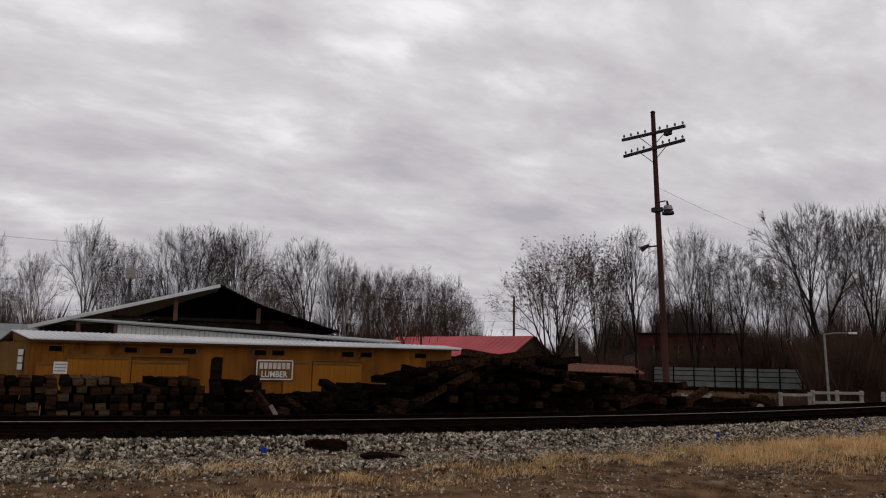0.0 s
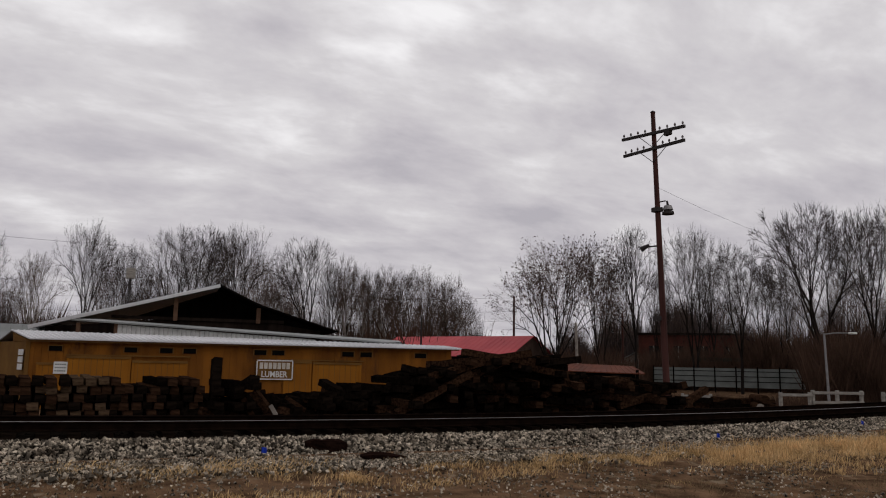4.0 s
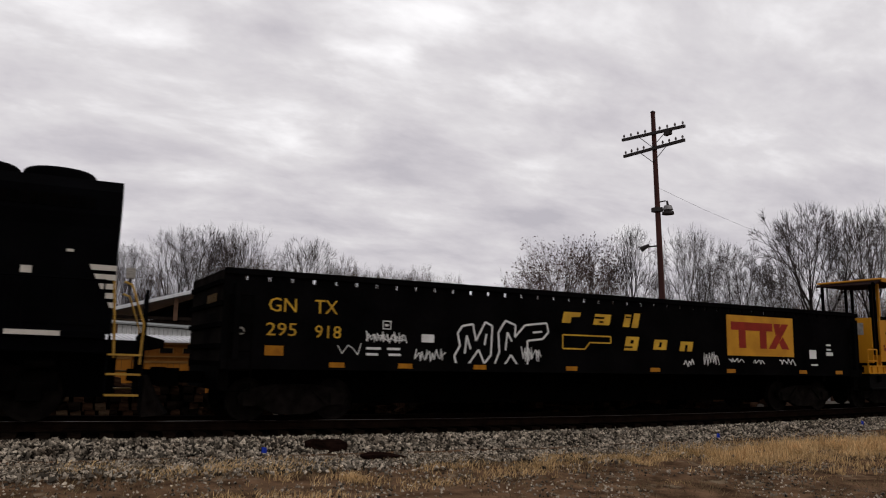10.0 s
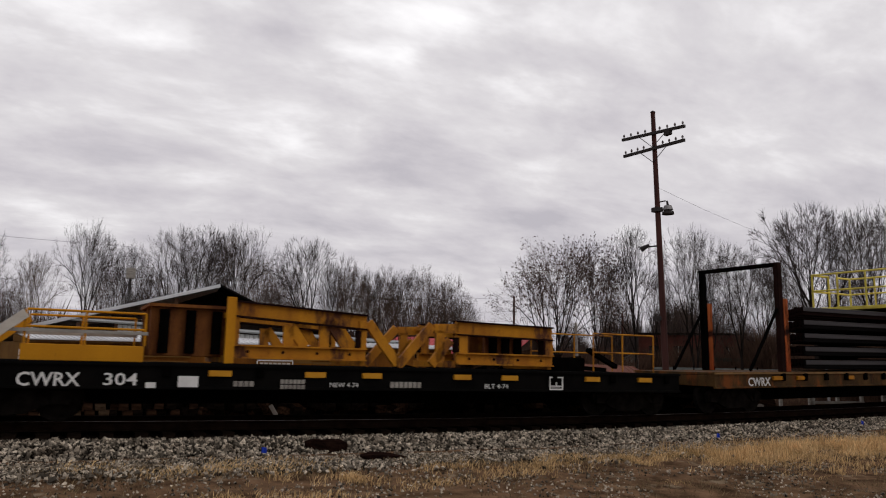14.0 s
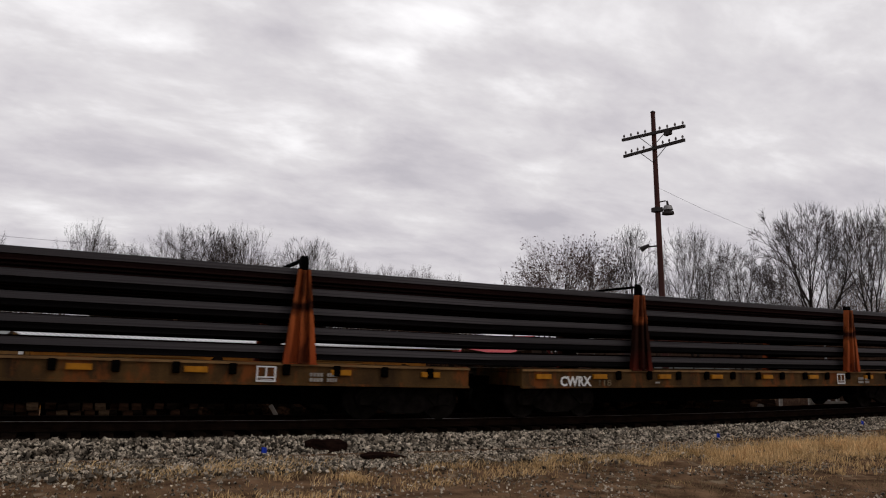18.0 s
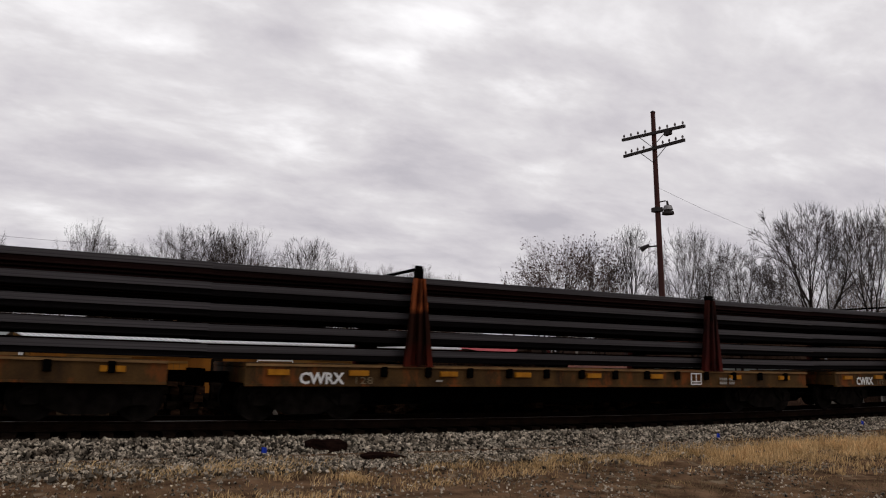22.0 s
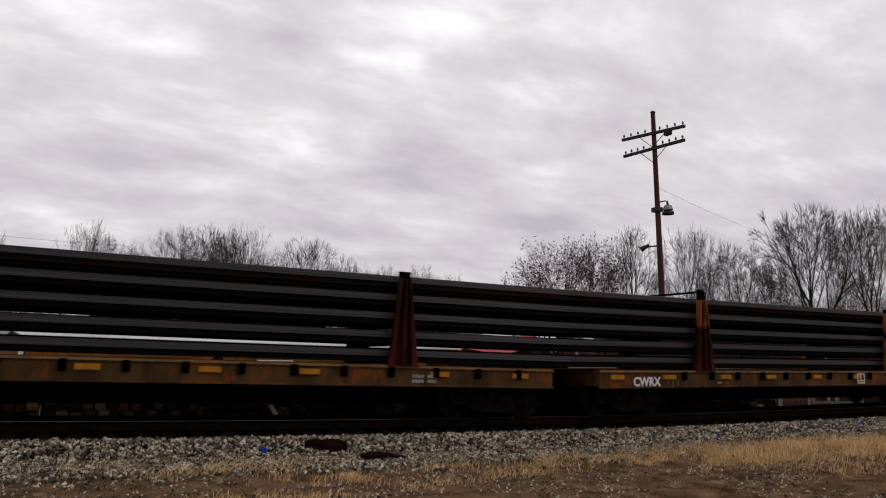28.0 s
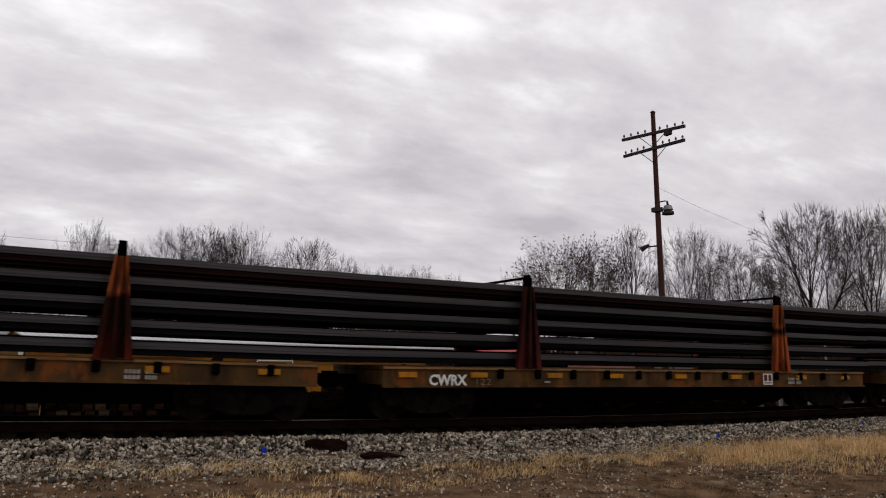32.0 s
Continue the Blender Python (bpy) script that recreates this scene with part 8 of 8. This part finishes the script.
def rail_car(k, states):
    a = 174.52 + PITCH_CAR * k
    b = a + 16.02
    place, half = (a + b) / 2, 8.01 - 1.3
    car = thing("rail_flat_car", "drab brown flat wagon with rusty racks for long rails", "freight car", "wagons of the rail train")
    rnd = random.Random(100 + k)
    refl = [a + q + rnd.uniform(-0.06, 0.06) for q in (0.58, 2.3, 4.34, 6.25, 8.35, 10.35, 13.1, 15.1)]
    flat_body(car, a, b, place, 1.13, 0.7, M_FLAT, M_DECKEDGE, 1.02, refl)
    for x, state in ((3.62, states[0:2]), (12.28, states[2:4])):
        rail_rack(car, a + x - place, state[0], state[1] == "+")
    y = -1.476
    part("lettering", lettering("CWRX", 0.235, a + 1.05 - place, y, 0.74, 0.93, bold=0.035), M_CLEANWHITE, car, "white reporting letters")
    if k in NUMBERS:
        part("car_number", lettering(NUMBERS[k], 0.14, a + 2.22 - place, y, 0.75, 0.38), M_FADEDMARK if k else M_FADEDGOLD, car, "faded car number")
    else:
        part("car_number", bars(Shape(), a + 2.2 - place, 0.74, 0.42, 0.14, y, 3, 0.6), M_TIE_PALE, car, "faded car number")
    s = Shape()
    s.box(a + 4.05 - place, a + 4.2 - place, y - 0.006, y, 0.8, 0.84)
    part("small_plate", s, M_DULLWHITE, car)
    if k not in (4, 5, 6):
        stencil_box(car, a + (8.4 if k in (2, 8) else 10.3 if k == 7 else 11.45) - place, 0.76, 0.3, y)
    for i in range(2):
        for p, w in ((12.5, 0.26), (12.85, 0.2)):
            part("stencil", bars(Shape(), a + p - place, 0.78 + 0.1 * i, w, 0.07, y, 4), M_DULLWHITE, car)
    rail_load(place, half, LOAD_RAIL, 0.0, k)
    return car


def build_end_car():
    """First wagon of rails: a portal, a plated bulkhead with a railed platform, a heavy post."""
    a, b = 157.31, 173.35
    place, half = (a + b) / 2, 8.02 - 1.3
    car = thing("rail_end_car", "rusty flat wagon with a steel portal and plated bulkhead", "freight car", "wagons of the rail train")
    def X(p):
        return p - place
    flat_body(car, a, b, place, 1.11, 0.69, M_FLAT, M_DECKEDGE, 1.02, (159.9, 161.0, 163.4, 165.7, 170.0, 172.2))
    for y in (-1.33, 1.33):
        s = Shape()
        s.box(X(160.22), X(160.4), y - 0.08, y + 0.08, 1.12, 4.24, 0.01)
        part("portal_post", s, M_GRIMESHADE if y > 0 else M_RUSTSHADE, car, "dark rusty portal post")
        s = Shape()
        s.box(X(160.42), X(160.62), y - 0.07, y + 0.09, 1.12, 3.2, 0.01)
        part("portal_stay", s, M_STAND, car)
        part("portal_brace", Shape().bar((X(160.22), y, 2.9), (X(158.9), y, 1.15), 0.06, 0.07), M_GRIMESHADE, car)
    s = Shape()
    s.box(X(160.22), X(160.4), -1.33, 1.33, 4.13, 4.24, 0.01)
    part("portal_beam", s, M_GRIMESHADE, car)
    for y in (-1.44, 1.36):
        for k in range(4):
            s = Shape()
            s.box(X(166.3) + k * 0.59, X(166.3) + k * 0.59 + 0.575, y, y + 0.08, 1.13, 3.18, 0.008)
            part("bulkhead_plate", s, M_BULK, car, "grey-brown weathered steel plate")
        for x in (166.28, 167.45, 168.62):
            s = Shape()
            s.box(X(x), X(x) + 0.07, y - 0.04, y + 0.12, 1.13, 3.2)
            part("bulkhead_post", s, M_BULK, car)
    s = Shape()
    s.box(X(166.25), X(168.72), -1.47, 1.47, 3.18, 3.3, 0.01)
    part("platform", s, M_SAFETY, car, "yellow-edged platform")
    for y in (-1.43, 1.43):
        for p0, p1 in ((166.3, 167.3), (167.85, 168.66)):
            railing(car, [X(p0), X(p1)], 3.3, 4.48, y, M_SAFETY, 1, 0.035, "yellow platform railing")
        railing(car, [X(167.3), X(167.85)], 3.3, 3.9, y, M_SAFETY, 0, 0.02)
    for x in (166.3, 168.66):
        for z in (3.9, 4.48):
            s = Shape()
            s.rod((X(x), -1.43, z), (X(x), 1.43, z), 0.03)
            part("railing_bar", s, M_SAFETY, car)
        for y in (-0.5, 0.5):
            s = Shape()
            s.rod((X(x), y, 3.3), (X(x), y, 4.48), 0.03)
            part("railing_post", s, M_SAFETY, car)
    for y, d, top in ((-1.36, 0.0, 3.74), (1.36, -0.62, 3.7)):
        s = Shape()
        s.prism([(X(171.94 + d), 1.12), (X(172.76 + d), 1.12), (X(172.55 + d), 2.6), (X(172.52 + d), top), (X(172.24 + d), top), (X(172.2 + d), 3.0)], "y", y - 0.1, y + 0.1)
        part("heavy_post", s, M_GRIMESHADE, car, "wide black tapered post")
    s = Shape()
    s.bar((X(172.4), -1.26, 3.55), (X(171.78), 1.26, 3.55), 0.12, 0.24)
    part("heavy_beam", s, M_LAMPGREY, car, "grey cross beam")
    for z in TIERS:
        for x in (172.35, 166.5):
            beam = part("tier_beam", TIER_BEAMS, M_GRIMESHADE, car)
            beam.location = (X(x), 0, z)
    y = -1.476
    part("lettering", lettering("CWRX", 0.23, X(158.6), y, 0.74, 0.95, bold=0.015), M_CLEANWHITE, car, "white reporting letters")
    stencil_box(car, X(170.6), 0.74, 0.32, y)
    s = Shape()
    s.box(X(168.85), X(169.15), y - 0.006, y, 0.62, 0.7)
    part("sill_plate", s, M_GRIMESHADE, car)
    rail_load(place, half, LOAD_SHORT, 2.675, 1)


build_end_car()
# rust of each wagon's two racks (B banded, T orange-headed, R red-brown), and whether the arm is swung over
for number, states in enumerate(("T+B+", "T+B-", "T+R+", "T+R-", "T+R+", "R+R+", "T+R-", "T+B-", "R-T+", "R+B+", "R+B+", "R+T+")):
    rail_car(number, states)


# ---- what moves ----
def motions():
    times = [0.5 * k for k in range(int(SECONDS * 2) + 1)]
    for ob, place, half in MOVING:
        walk(ob, [(t, ride(t, place, half)) for t in times])
    for wheel, place, k, r in WHEELS:
        first, last = (place - 31.0) / SPEED, (place + 4.0) / SPEED
        first, last = max(0.0, first), min(SECONDS, last)
        rows = [(0.0, pose(k, 0, r))]
        n = int((last - first) * FPS)
        start = round(first * FPS)
        for i in range(n + 1):
            t = (start + i) / FPS
            if t > 0:
                rows.append((t, pose(k, 0, r, 0, -math.degrees(SPEED * i / FPS / r), 0)))
        if rows[-1][0] < SECONDS:
            rows.append((SECONDS, rows[-1][1]))
        walk(wheel, rows)
    # the deck drifts off to the east and away
    sink = Matrix.Rotation(radians(-0.85), 4, Vector((math.cos(YAW), -math.sin(YAW), 0)))
    walk(backdrop, [(0.0, pose(0, 0, 0)), (SECONDS, sink @ pose(0, 0, 0, 0, 0, -1.35))])


motions()
